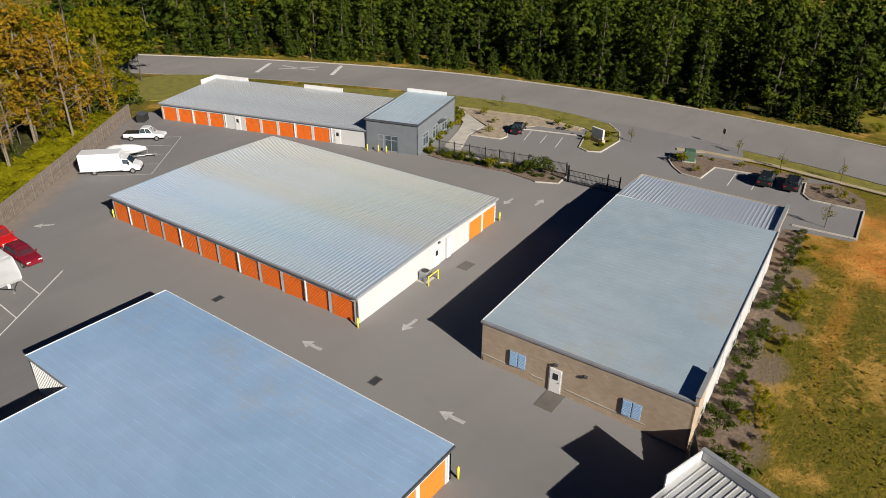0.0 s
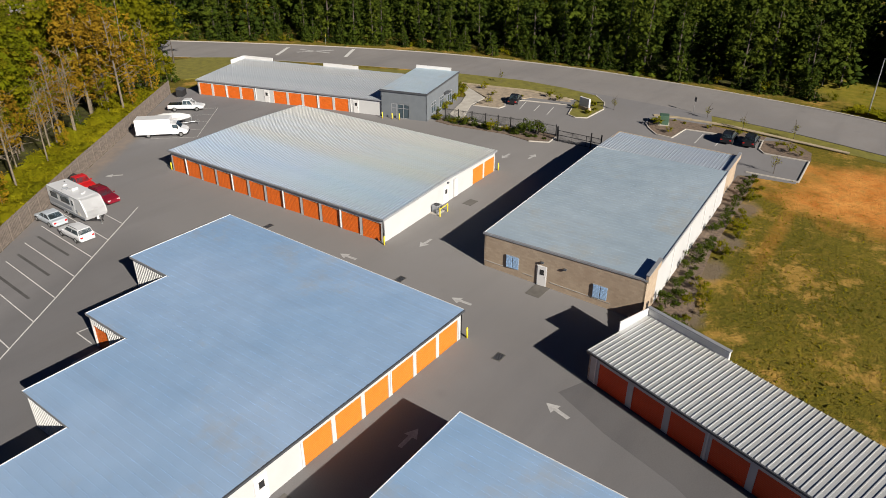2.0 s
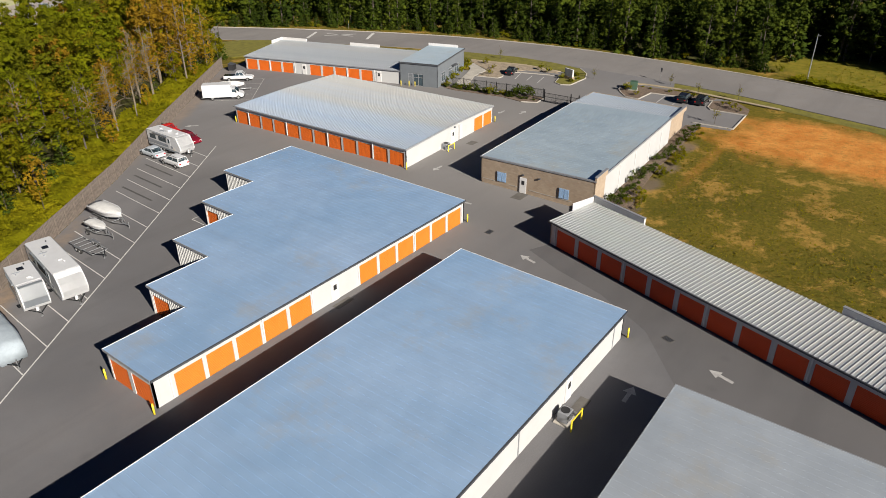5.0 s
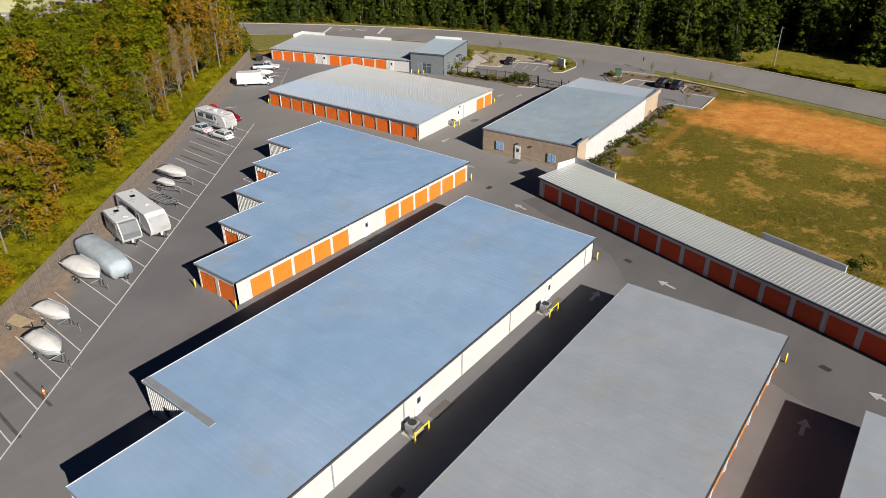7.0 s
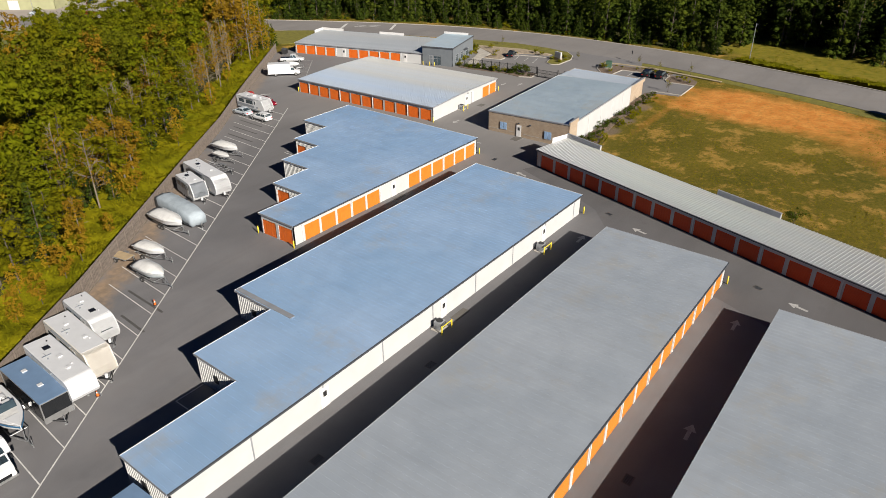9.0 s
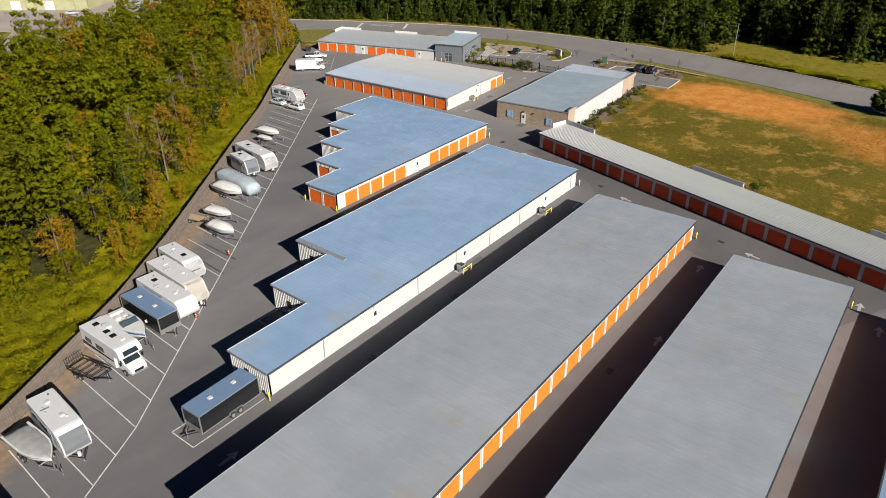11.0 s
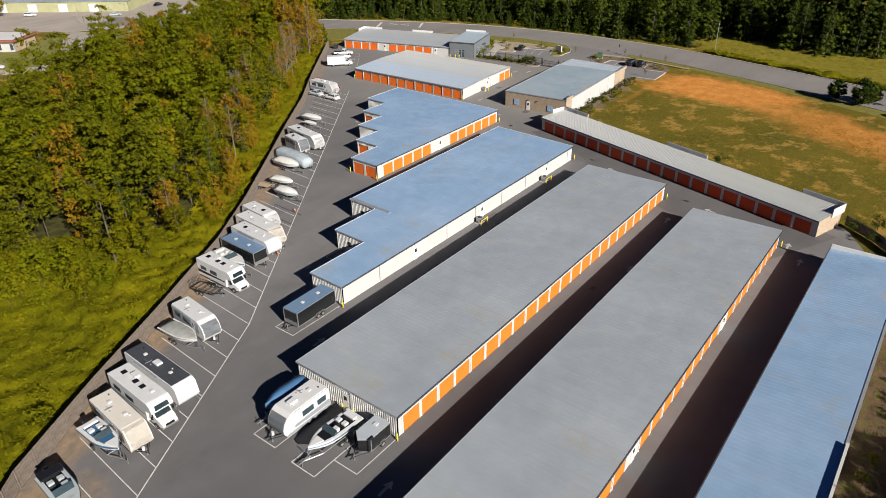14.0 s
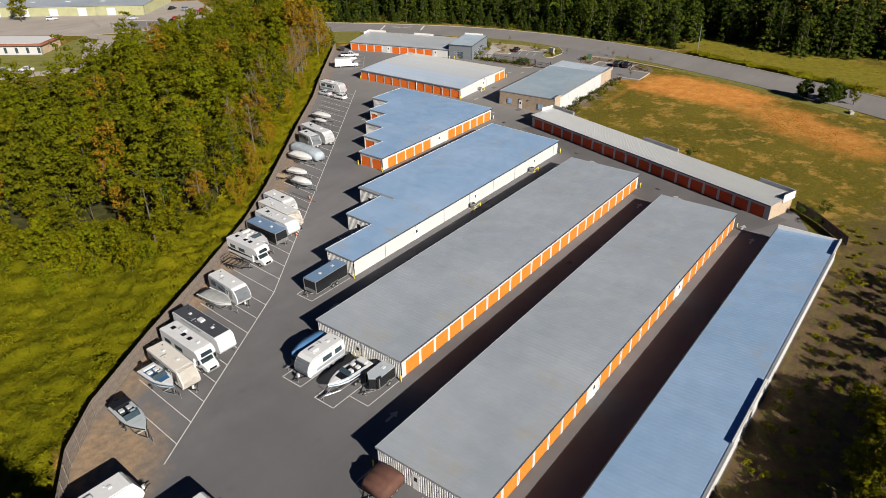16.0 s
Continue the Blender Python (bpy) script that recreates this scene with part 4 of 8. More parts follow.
def puff_foliage(rng, mid, rad, turn, blades, size, core=0.78, coarse=False, lift=0.35):
    """Masses of foliage: an uneven dense heart and leaf sprigs that lie over its skin, pointing outwards.
    mid, rad: middles and half sizes; turn: yaw of each mass. Gives (sprig vertices, sprig triangles, heart vertices, heart triangles)."""
    n = len(mid)
    cs, sn = np.cos(turn), np.sin(turn)
    spin = lambda p, i: np.stack([p[:, 0] * cs[i] - p[:, 1] * sn[i], p[:, 0] * sn[i] + p[:, 1] * cs[i], p[:, 2]], 1)
    d = rng.normal(size=(n * blades, 3))
    d[:, 2] = d[:, 2] * 0.85 + 0.3
    d /= np.linalg.norm(d, axis=1, keepdims=True)
    i = np.repeat(np.arange(n), blades)
    c = mid[i] + spin(d * rad[i] * rng.uniform(0.6, 1.12, (len(d), 1)), i)
    w = spin(d / rad[i] * rad[i].mean(1, keepdims=True), i) + (0, 0, lift)
    w /= np.linalg.norm(w, axis=1, keepdims=True)
    bv, bt = leaf_mesh(c, w, size * rng.uniform(0.65, 1.35, len(c)), rng, 1, 0.2, tilt=0.45)
    V, F = (OCT_V, OCT_F) if coarse else (ICO_V, ICO_F)
    m = len(V)
    j = np.repeat(np.arange(n), m)
    hv = mid[j] + spin(np.tile(V, (n, 1)) * rad[j] * core * rng.uniform(0.72, 1.22, (n * m, 1)), j)
    ht = (np.tile(F, (n, 1)) + np.repeat(np.arange(n) * m, len(F))[:, None])
    return bv, bt, hv, ht


def pine_puffs(rng, h, r, low, tiers, per):
    """Drooping boughs in whorls, wide below and narrow at the tip."""
    mid, rad, turn = [], [], []
    for i in range(tiers):
        f = i / (tiers - 1)
        z = h * (low + (0.97 - low) * f)
        reach = r * (1 - f) ** 0.8 * rng.uniform(0.75, 1.2) + 0.3
        n = max(2, round(per * (1 - 0.62 * f)))
        a0 = rng.uniform(0, 6.3)
        for k in range(n):
            a = a0 + k * 6.283 / n + rng.uniform(-0.4, 0.4)
            far = reach * rng.uniform(0.65, 1.2)
            q = far * 0.6
            mid.append((q * math.cos(a), q * math.sin(a), z - 0.12 * far + rng.normal(0, 0.25)))
            rad.append((0.45 * far + 0.15, 0.27 * far + 0.3, 0.2 * far + 0.28))
            turn.append(a)
    return np.array(mid), np.array(rad), np.array(turn)


def layered_puffs(rng, h, r, low, tiers, per):
    """A broad pine: flat tufted masses out along level boughs."""
    mid, rad, turn = [], [], []
    for i in range(tiers):
        f = i / (tiers - 1)
        z = h * (low + (0.96 - low) * f)
        reach = r * math.sqrt(1 - 0.86 * f * f) * rng.uniform(0.8, 1.15)
        n = max(3, round(per * (1 - 0.55 * f)))
        a0 = rng.uniform(0, 6.3)
        for k in range(n):
            a = a0 + k * 6.283 / n + rng.uniform(-0.4, 0.4)
            for out in (0.42, 0.88) if f < 0.75 else (0.55,):
                q = reach * out * rng.uniform(0.8, 1.15)
                b = a + rng.normal(0, 0.2)
                mid.append((q * math.cos(b), q * math.sin(b), z + 0.16 * q + rng.normal(0, 0.3)))
                s = rng.uniform(0.75, 1.25) * r / 3.2
                rad.append((1.08 * s, 0.82 * s, 0.52 * s))
                turn.append(b)
    return np.array(mid), np.array(rad), np.array(turn)


def round_puffs(rng, h, r, low, count, small=0.2, big=0.36):
    """Uneven masses of leaves heaped over a lopsided dome."""
    mid, rad, turn = [], [], []
    mz, hz = h * (low + 0.98) / 2, h * (0.98 - low) / 2
    for i in range(count):
        d = rng.normal(size=3)
        d /= np.linalg.norm(d)
        k = rng.uniform(0.45, 0.86)
        s = r * rng.uniform(small, big)
        mid.append((d[0] * r * k, d[1] * r * k, mz + d[2] * (hz - s) * rng.uniform(0.7, 1.0)))
        rad.append((s * rng.uniform(0.9, 1.25), s, s * rng.uniform(0.6, 0.9)))
        turn.append(rng.uniform(0, 6.3))
    return np.array(mid), np.array(rad), np.array(turn)


def round_crown(rng, h, r, low, lobes, per, thin=1.0):
    """Sparse leaf sprigs over the shells of several uneven lobes."""
    c, w, s = [], [], []
    for i in range(lobes):
        a, q = rng.uniform(0, 6.3), r * 0.62 * math.sqrt(rng.uniform(0.02, 1))
        z = h * rng.uniform(low + 0.12, 0.86)
        lr = r * rng.uniform(0.38, 0.66) * (1.1 - 0.4 * abs(z / h - 0.62))
        for _ in range(per):
            d = rng.normal(size=3)
            d /= np.linalg.norm(d)
            k = lr * rng.uniform(0.6, 1.08)
            c.append((q * math.cos(a) + d[0] * k, q * math.sin(a) + d[1] * k, z + d[2] * k * 0.85))
            w.append(d + np.array((0, 0, 0.5)) + rng.normal(0, 0.3, 3))
            s.append(rng.uniform(0.17, 0.39) * thin)
    bv, bt = leaf_mesh(np.array(c), np.array(w), np.array(s), rng, 1)
    return bv, bt, np.zeros((0, 3)), np.zeros((0, 3), int)


def trunk_mesh(rng, h, r, limbs, limb_low, spread, mat):
    bm = bmesh.new()
    p, bend = Vector((0, 0, -0.3)), Vector((rng.normal(0, 0.02), rng.normal(0, 0.02), 0))
    n = 5
    for i in range(n):
        q = p + Vector((0, 0, (h + 0.3) / n)) + bend * h * 0.4 * (i + 1) / n
        rod(bm, p, q, r * (1 - i / n) ** 0.8 + 0.02, 7, r * max(1 - (i + 1) / n, 0.02) ** 0.8 + 0.02)
        p = q
    for i in range(limbs):
        f = limb_low + (0.93 - limb_low) * i / max(limbs - 1, 1)
        a = rng.uniform(0, 6.3)
        q = Vector((math.cos(a), math.sin(a), 0)) * spread * (1.15 - f) * rng.uniform(0.6, 1.1)
        s = Vector((bend.x * h * 0.4 * f * f * 3, bend.y * h * 0.4 * f * f * 3, h * f))
        e = s + q + Vector((0, 0, q.length * rng.uniform(0.3, 0.9)))
        rod(bm, s, e, r * 0.34 * (1.1 - f), 5, 0.02)
        for _ in range(2):
            m = s.lerp(e, rng.uniform(0.4, 0.8))
            rod(bm, m, m + q * 0.35 + Vector(rng.normal(0, 0.45, 3)) + Vector((0, 0, 0.5)), 0.035, 4, 0.012)
    return mesh_of(bm, "trunk", mat)


def build_kinds():
    """For each kind of plant some variants: trunk mesh, crown mesh and the crown's raw sprigs and hearts."""
    kinds = {}
    g = RNG

    def add(kind, f, mat, h, r, limbs, lowl, spread, bark):
        bv, bt, hv, ht = f
        crown = to_mesh("crown", np.concatenate([bv, hv]), np.concatenate([bt, ht + len(bv)]), [mat])
        kinds.setdefault(kind, []).append((trunk_mesh(g, h * 0.96, r, limbs, lowl, spread, bark), crown, f))

    for h, r, low in ((17, 3.4, 0.06), (14.5, 3.3, 0.04), (18.5, 3.6, 0.1), (13, 3.2, 0.03), (15.5, 2.8, 0.05)):
        add("pine", puff_foliage(g, *pine_puffs(g, h, r, low, 12, 6), 24, 0.24, 0.66, True), M_PINE, h, 0.2, 5, 0.25, 2.0, M_BARK)
    for h, r in ((15, 3.6), (12.5, 3.4), (17, 3.9)):
        add("dark_broadleaf", puff_foliage(g, *round_puffs(g, h, r, 0.06, 46, 0.2, 0.34), 26, 0.26, 0.7, True), M_PINE, h, 0.18, 5, 0.25, 2.2, M_BARK)
    for h, r in ((7.6, 2.9), (6.8, 2.6)):
        add("dense_tree", puff_foliage(g, *round_puffs(g, h, r, -0.05, 60, 0.24, 0.38), 30, 0.22, 0.75, True), M_PINE, h, 0.1, 5, 0.25, 1.6, M_BARK)
    for h, r in ((5.5, 1.7), (7.5, 2.0)):
        add("young_pine", puff_foliage(g, *pine_puffs(g, h, r, 0.08, 8, 6), 12, 0.22, 0.58, True), M_PINE, h, 0.08, 3, 0.3, 1.0, M_BARK)
    for h, r, low in ((12, 3.1, 0.34), (10.5, 2.9, 0.3), (13, 3.4, 0.4), (11.5, 2.8, 0.36)):
        add("spreading_pine", puff_foliage(g, *layered_puffs(g, h, r, low, 5, 6), 38, 0.21, 0.6, True), M_OLIVE, h, 0.17, 6, 0.3, 2.4, M_BARK)
    for h, r in ((12, 3.6), (10, 3.4), (13.5, 3.8), (8.5, 3.1)):
        add("broadleaf", puff_foliage(g, *round_puffs(g, h, r, 0.1, 44), 38, 0.2, 0.6, True), M_LEAF, h, 0.17, 6, 0.3, 2.6, M_BARK)
    for h, r in ((12, 3.8), (10.5, 3.4)):
        add("yellowing", puff_foliage(g, *round_puffs(g, h, r, 0.1, 46), 32, 0.21, 0.66, True), M_YELLOWING, h, 0.17, 6, 0.3, 2.6, M_BARK)
    for h, r in ((12.5, 2.9), (14, 3.1), (11, 2.7)):
        add("autumn", puff_foliage(g, *round_puffs(g, h, r, 0.12, 66, 0.12, 0.25), 18, 0.21, 0.5, True), M_AUTUMN, h, 0.14, 10, 0.22, 2.4, M_BARK_PALE)
    for h, r in ((12, 2.2), (13, 2.4)):
        add("bare", round_crown(g, h, r, 0.3, 9, 45, 0.5), M_AUTUMN, h, 0.13, 26, 0.3, 3.0, M_BARK_PALE)
    for h, r in ((3.4, 0.95), (2.9, 0.85)):
        add("street_tree", round_crown(g, h, r, 0.3, 6, 20, 0.38), M_SHRUB, h, 0.045, 6, 0.4, 0.7, M_BARK)
    for h, r in ((2.2, 1.3), (3.2, 1.7), (1.3, 1.0)):
        add("bush", puff_foliage(g, *round_puffs(g, h, r, 0.0, 12, 0.25, 0.42), 24, 0.16, 0.45, True), M_SHRUB, h * 0.6, 0.04, 5, 0.1, 0.6, M_BARK)
    return kinds


TREES = build_kinds()
LABELS = {"pine": "tall dark green pine at the edge of the woods", "young_pine": "young bushy pine at the foot of the woods",
          "spreading_pine": "olive green pine with a broad layered crown", "broadleaf": "green broadleaf tree with a dense uneven crown", "autumn": "slender tree with rusty autumn leaves",
          "dense_tree": "dense dark green tree leafy to the ground", "yellowing": "broadleaf tree with yellowing leaves", "dark_broadleaf": "dark green broadleaf tree among the pines", "street_tree": "thin young street tree with sparse yellow-green leaves", "bare": "nearly bare tree with a pale trunk"}


def plant(kind, x, y, k=1.0, group="trees along the edge of the woods"):
    trunk, crown, _ = TREES[kind][RNG.integers(len(TREES[kind]))]
    t = thing("tree", LABELS[kind], "tree", group, at=pose(x, y, -0.12, 0, 0, RNG.uniform(0, 360)) @ Matrix.Scale(k, 4))
    part("trunk", trunk, None, t)
    part("crown", crown, None, t)


def inside(pts, poly):
    x, y = pts[:, 0], pts[:, 1]
    r = np.zeros(len(pts), bool)
    for (x0, y0), (x1, y1) in zip(poly, poly[1:] + poly[:1]):
        c = (y0 > y) != (y1 > y)
        with np.errstate(divide="ignore", invalid="ignore"):
            r ^= c & (x < (x1 - x0) * (y - y0) / (y1 - y0) + x0)
    return r


def scatter(poly, gap, seed):
    """Uneven points in an outline, about gap metres apart."""
    g = np.random.default_rng(seed)
    xs, ys = [p[0] for p in poly], [p[1] for p in poly]
    gx, gy = np.meshgrid(np.arange(min(xs), max(xs), gap), np.arange(min(ys), max(ys), gap))
    p = np.stack([gx.ravel(), gy.ravel()], 1) + g.uniform(-0.42, 0.42, (gx.size, 2)) * gap
    return p[inside(p, poly)]


def thicket(name, label, spots, mix_of, scale, seed, keep=1.0, tall=1.0):
    """Many crowns and stems joined into one sheet of woods."""
    g = np.random.default_rng(seed)
    allv, allt, alli, off = [], [], [], 0
    mats = [M_PINE, M_LEAF, M_AUTUMN, M_SHRUB, M_BARK, M_OLIVE, M_OLIVE_DARK, M_OLIVE_LIGHT, M_YELLOWING]
    slot = {"pine": 0, "dark_broadleaf": 0, "young_pine": 0, "spreading_pine": 5, "broadleaf": 1, "autumn": 2, "bare": 2, "bush": 3}
    names, odds = zip(*mix_of)
    odds = np.array(odds) / sum(odds)
    for x, y in spots:
        kind = names[g.choice(len(names), p=odds)]
        bv, bt, hv, ht = TREES[kind][g.integers(len(TREES[kind]))][2]
        sel = np.sort(g.choice(len(bv) // 4, int(len(bv) // 4 * keep), replace=False))
        bv = bv.reshape(-1, 4, 3)[sel]
        heart = bv.mean(1, keepdims=True)
        bv, bt = (heart + (bv - heart) * keep ** -0.42).reshape(-1, 3), bt[: 2 * len(sel)]
        vs, tri = np.concatenate([bv, hv]), np.concatenate([bt, ht + len(bv)])
        a, k = g.uniform(0, 6.283), scale * g.uniform(0.68, 1.15)
        rot = np.array([[math.cos(a), -math.sin(a), 0], [math.sin(a), math.cos(a), 0], [0, 0, 1]])
        allv.append(vs @ rot.T * k * np.array([1, 1, tall * g.uniform(0.85, 1.15)]) + (x, y, -0.15))
        allt.append(tri + off)
        shade = {"spreading_pine": (5, 5, 6, 7), "broadleaf": (1, 1, 7, 8, 6, 1, 7, 7)}.get(kind, (slot[kind],))
        alli.append(np.full(len(tri), shade[g.integers(len(shade))]))
        off += len(vs)
        if kind not in ("bush",):
            h = vs[:, 2].max() * k * 0.5
            r = 0.16 * k
            c = np.array([(r, 0, -0.2), (-r / 2, r * 0.87, -0.2), (-r / 2, -r * 0.87, -0.2), (0, 0, h)]) + (x, y, 0)
            allv.append(c)
            allt.append(np.array([(0, 1, 3), (1, 2, 3), (2, 0, 3)]) + off)
            alli.append(np.full(3, 4))
            off += 4
    me = to_mesh(name, np.concatenate(allv), np.concatenate(allt), mats, np.concatenate(alli))
    tagged(new(name, me), label, "woods", kind="stuff")


# woods across the road
EDGE = [(40, 143), (56, 114.5), (67, 97), (77.5, 78), (85, 58), (89, 40), (90.3, 20), (90.3, 2), (90.3, -14), (90.8, -30)]


def along_line(line, gap, seed, wobble=0.8):
    g = np.random.default_rng(seed)
    out = []
    for (x0, y0), (x1, y1) in zip(line, line[1:]):
        d = math.hypot(x1 - x0, y1 - y0)
        for i in range(max(1, int(d / gap))):
            t = (i + g.uniform(0.1, 0.9)) * gap / d
            out.append((x0 + (x1 - x0) * t + g.normal(0, wobble), y0 + (y1 - y0) * t + g.normal(0, wobble)))
    return out


def offset(line, by):
    out = []
    for i, p in enumerate(line):
        a, b = line[max(i - 1, 0)], line[min(i + 1, len(line) - 1)]
        w = Vector((b[0] - a[0], b[1] - a[1])).normalized()
        out.append((p[0] - w.y * by, p[1] + w.x * by))
    return out


for x, y in along_line(offset(EDGE, 2.6), 5.0, 11, 1.6):
    plant(("pine", "dark_broadleaf")[RNG.random() < 0.25], x, y, RNG.uniform(0.62, 1.18))
for x, y in along_line(offset(EDGE, 0.3), 4.2, 12, 0.7):
    plant("young_pine", x, y, RNG.uniform(0.5, 1.0))
FAR_WOODS = offset(EDGE, 7.5) + offset(EDGE, 36)[::-1]
thicket("far_woods", "dense dark pine woods across the road", scatter(FAR_WOODS, 4.6, 5), [("pine", 6), ("dark_broadleaf", 2.5), ("broadleaf", 0.15)], 1.05, 6, 0.26)
thicket("deep_woods", "dark pine woods far behind the road", scatter(offset(EDGE, 34) + offset(EDGE, 85)[::-1], 7.4, 7), [("pine", 3), ("dark_broadleaf", 1)], 1.2, 8, 0.12)
thicket("edge_bushes", "low bushes and saplings along the edge of the woods", along_line(offset(EDGE, -0.2), 1.6, 14, 0.9), [("bush", 1), ("young_pine", 2)], 0.72, 15, 0.8)
FAR_EDGE = [(124, -20), (114, -33), (108, -47), (104.5, -60), (104, -71), (112, -85), (113, -105), (95, -142)]
for x, y in along_line(FAR_EDGE, 4.2, 16, 1.6):
    plant(("pine", "dark_broadleaf")[RNG.random() < 0.25], x, y, RNG.uniform(1.0, 1.5), "trees behind the roadside field")
thicket("woods_behind_field", "dark mixed woods behind the roadside field", scatter(offset(FAR_EDGE, 3) + offset(FAR_EDGE, 28)[::-1], 5.2, 17), [("pine", 3), ("dark_broadleaf", 1)], 1.35, 18, 0.15)

# woods beside the lot
W_EDGE = [(29.5, 80.5), (19, 72.5), (5.5, 63), (-12, 50.5), (-30, 36.5), (-47, 23), (-62.5, 9.5)]
for x, y in along_line(offset(W_EDGE, -2.2), 3.0, 21, 1.2):
    plant(("broadleaf", "autumn", "bare", "spreading_pine", "young_pine")[RNG.choice(5, p=(0.5, 0.15, 0.05, 0.1, 0.2) if x > 17 else (0.12, 0.55, 0.1, 0.08, 0.15) if x > 5 else (0.08, 0.08, 0.62, 0.1, 0.12) if x > -24 else (0.44, 0.17, 0.17, 0.1, 0.12))], x, y, RNG.uniform(0.7, 1.0) * (0.62 if 1 < x < 17 else 0.8 if x > 1 else 1), "trees behind the fence")
for x, y in along_line(offset(W_EDGE, -6.5), 3.2, 22, 1.4):
    plant(("broadleaf", "autumn", "bare", "spreading_pine")[RNG.choice(4, p=(0.45, 0.2, 0.05, 0.3) if x > 17 else (0.1, 0.7, 0.08, 0.12) if x > 5 else (0.2, 0.1, 0.3, 0.4) if x > -24 else (0.47, 0.18, 0.1, 0.25))], x, y, RNG.uniform(0.75, 1.1), "trees behind the fence")
for kind, x, y, k in (("autumn", 9.7, 69.5, 1.5), ("bare", 11.5, 68.2, 1.35), ("autumn", 15.1, 71.6, 1.3), ("bare", 21.5, 75.0, 1.15), ("autumn", 7.0, 70.6, 1.55), ("autumn", 10.5, 76.5, 1.6), ("autumn", 14.5, 76.5, 1.5),
                      ("bare", 2.2, 66, 1.1), ("bare", -1.5, 64.5, 1.0), ("broadleaf", 20, 78.5, 1.0), ("broadleaf", 25, 79.5, 0.85), ("broadleaf", 27.5, 79, 0.6), ("yellowing", -68.1, 32.2, 1.1), ("yellowing", -71.9, 18.8, 0.95), ("broadleaf", -97.7, -6.7, 1.05), ("yellowing", -77.5, 59.7, 0.95), ("autumn", -94.1, 12.8, 0.8), ("broadleaf", -91.0, 26.9, 1.1), ("yellowing", -51.7, 42.5, 0.9), ("yellowing", -67, 33, 1.15), ("yellowing", -61, 37.5, 1.0), ("autumn", -69, 61, 1.25), ("bare", -62, 18, 1.1), ("bare", -60, 13.5, 0.95)):
    plant(kind, x, y, k, "trees behind the fence")
W_LOW = [(-62, 8), (-80, -3), (-94, -12)]
for x, y in along_line(offset(W_LOW, -4), 2.8, 23, 1.4):
    plant(("broadleaf", "autumn", "pine")[RNG.choice(3, p=(0.55, 0.2, 0.25))], x, y, RNG.uniform(0.55, 0.8), "trees behind the fence")
LEFT_WOODS = [(26, 82), (14, 75), (-1, 65), (-17, 53), (-34, 40), (-51, 27), (-66, 13), (-80, 3), (-95, -5), (-113, 20), (-99, 55), (-82, 84), (-62, 84), (-30, 107), (0, 122), (22, 132), (38, 118), (45, 98)]
thicket("mixed_woods", "dense mixed green woods beside the lot", scatter(LEFT_WOODS, 5.2, 24), [("broadleaf", 3.6), ("spreading_pine", 6.2), ("autumn", 0.5)], 1.04, 25, 0.455, 1.15)
YOUNG_WOODS = [(-92, -8), (-100, -13.5), (-112, -15), (-121, -8), (-126, 6), (-122, 30), (-112, 24)]
thicket("young_woods", "low young woods thinning into brush", scatter(YOUNG_WOODS, 3.1, 46), [("broadleaf", 5), ("spreading_pine", 1), ("bush", 3)], 0.66, 47, 0.5)
BRUSH = [(-101.8, -23.4), (-114.6, -30.4), (-126.8, -37.3), (-132.7, -42.8), (-138.1, -51.6), (-143, -61.6), (-165, -60), (-165, 10), (-110, 18), (-92, 2), (-80, -4)]


def ground_cover(name, label, poly, gap, high, size, mat, seed):
    """A tangle of low plants: an uneven swell of growth, closely set with leaf sprigs."""
    g = np.random.default_rng(seed)
    swell = lambda x, y: high * max(0.02, 0.32 + 0.42 * noise.noise((x * 0.19, y * 0.19, 2.2)) + 0.32 * noise.noise((x * 0.52, y * 0.52, 9.2)) + 0.16 * noise.noise((x * 1.5, y * 1.5, 4.4)))
    step = 0.6
    xs = np.arange(min(q[0] for q in poly), max(q[0] for q in poly) + step, step)
    ys = np.arange(min(q[1] for q in poly), max(q[1] for q in poly) + step, step)
    gx, gy = np.meshgrid(xs, ys, indexing="ij")
    flat = np.stack([gx.ravel(), gy.ravel()], 1)
    ok = inside(flat, poly).reshape(gx.shape)
    index, vs = -np.ones(gx.shape, int), []
    for i, j in np.argwhere(ok):
        index[i, j] = len(vs)
        vs.append((xs[i] + g.uniform(-0.15, 0.15), ys[j] + g.uniform(-0.15, 0.15), swell(xs[i], ys[j]) - 0.05))
    q = np.stack([index[:-1, :-1], index[1:, :-1], index[1:, 1:], index[:-1, 1:]], -1).reshape(-1, 4)
    q = q[(q >= 0).all(1)]
    sheet = np.concatenate([q[:, (0, 1, 2)], q[:, (0, 2, 3)]])
    pts = scatter(poly, gap, seed)
    n = len(pts)
    z = np.array([swell(x, y) for x, y in pts])
    e = 0.3
    w = np.array([(swell(x - e, y) - swell(x + e, y), swell(x, y - e) - swell(x, y + e), 2 * e) for x, y in pts]) + g.normal(0, 0.16, (n, 3))
    w /= np.linalg.norm(w, axis=1, keepdims=True)
    bv, bt = leaf_mesh(np.concatenate([pts, z[:, None] + g.uniform(-0.03, 0.1, (n, 1))], 1), w, g.uniform(0.6, 1.5, n) * size, g, 1, 0.3)
    tagged(new(name, to_mesh(name, np.concatenate([np.array(vs), bv]), np.concatenate([sheet, bt + len(vs)]), [mat])), label, "brush", kind="stuff")


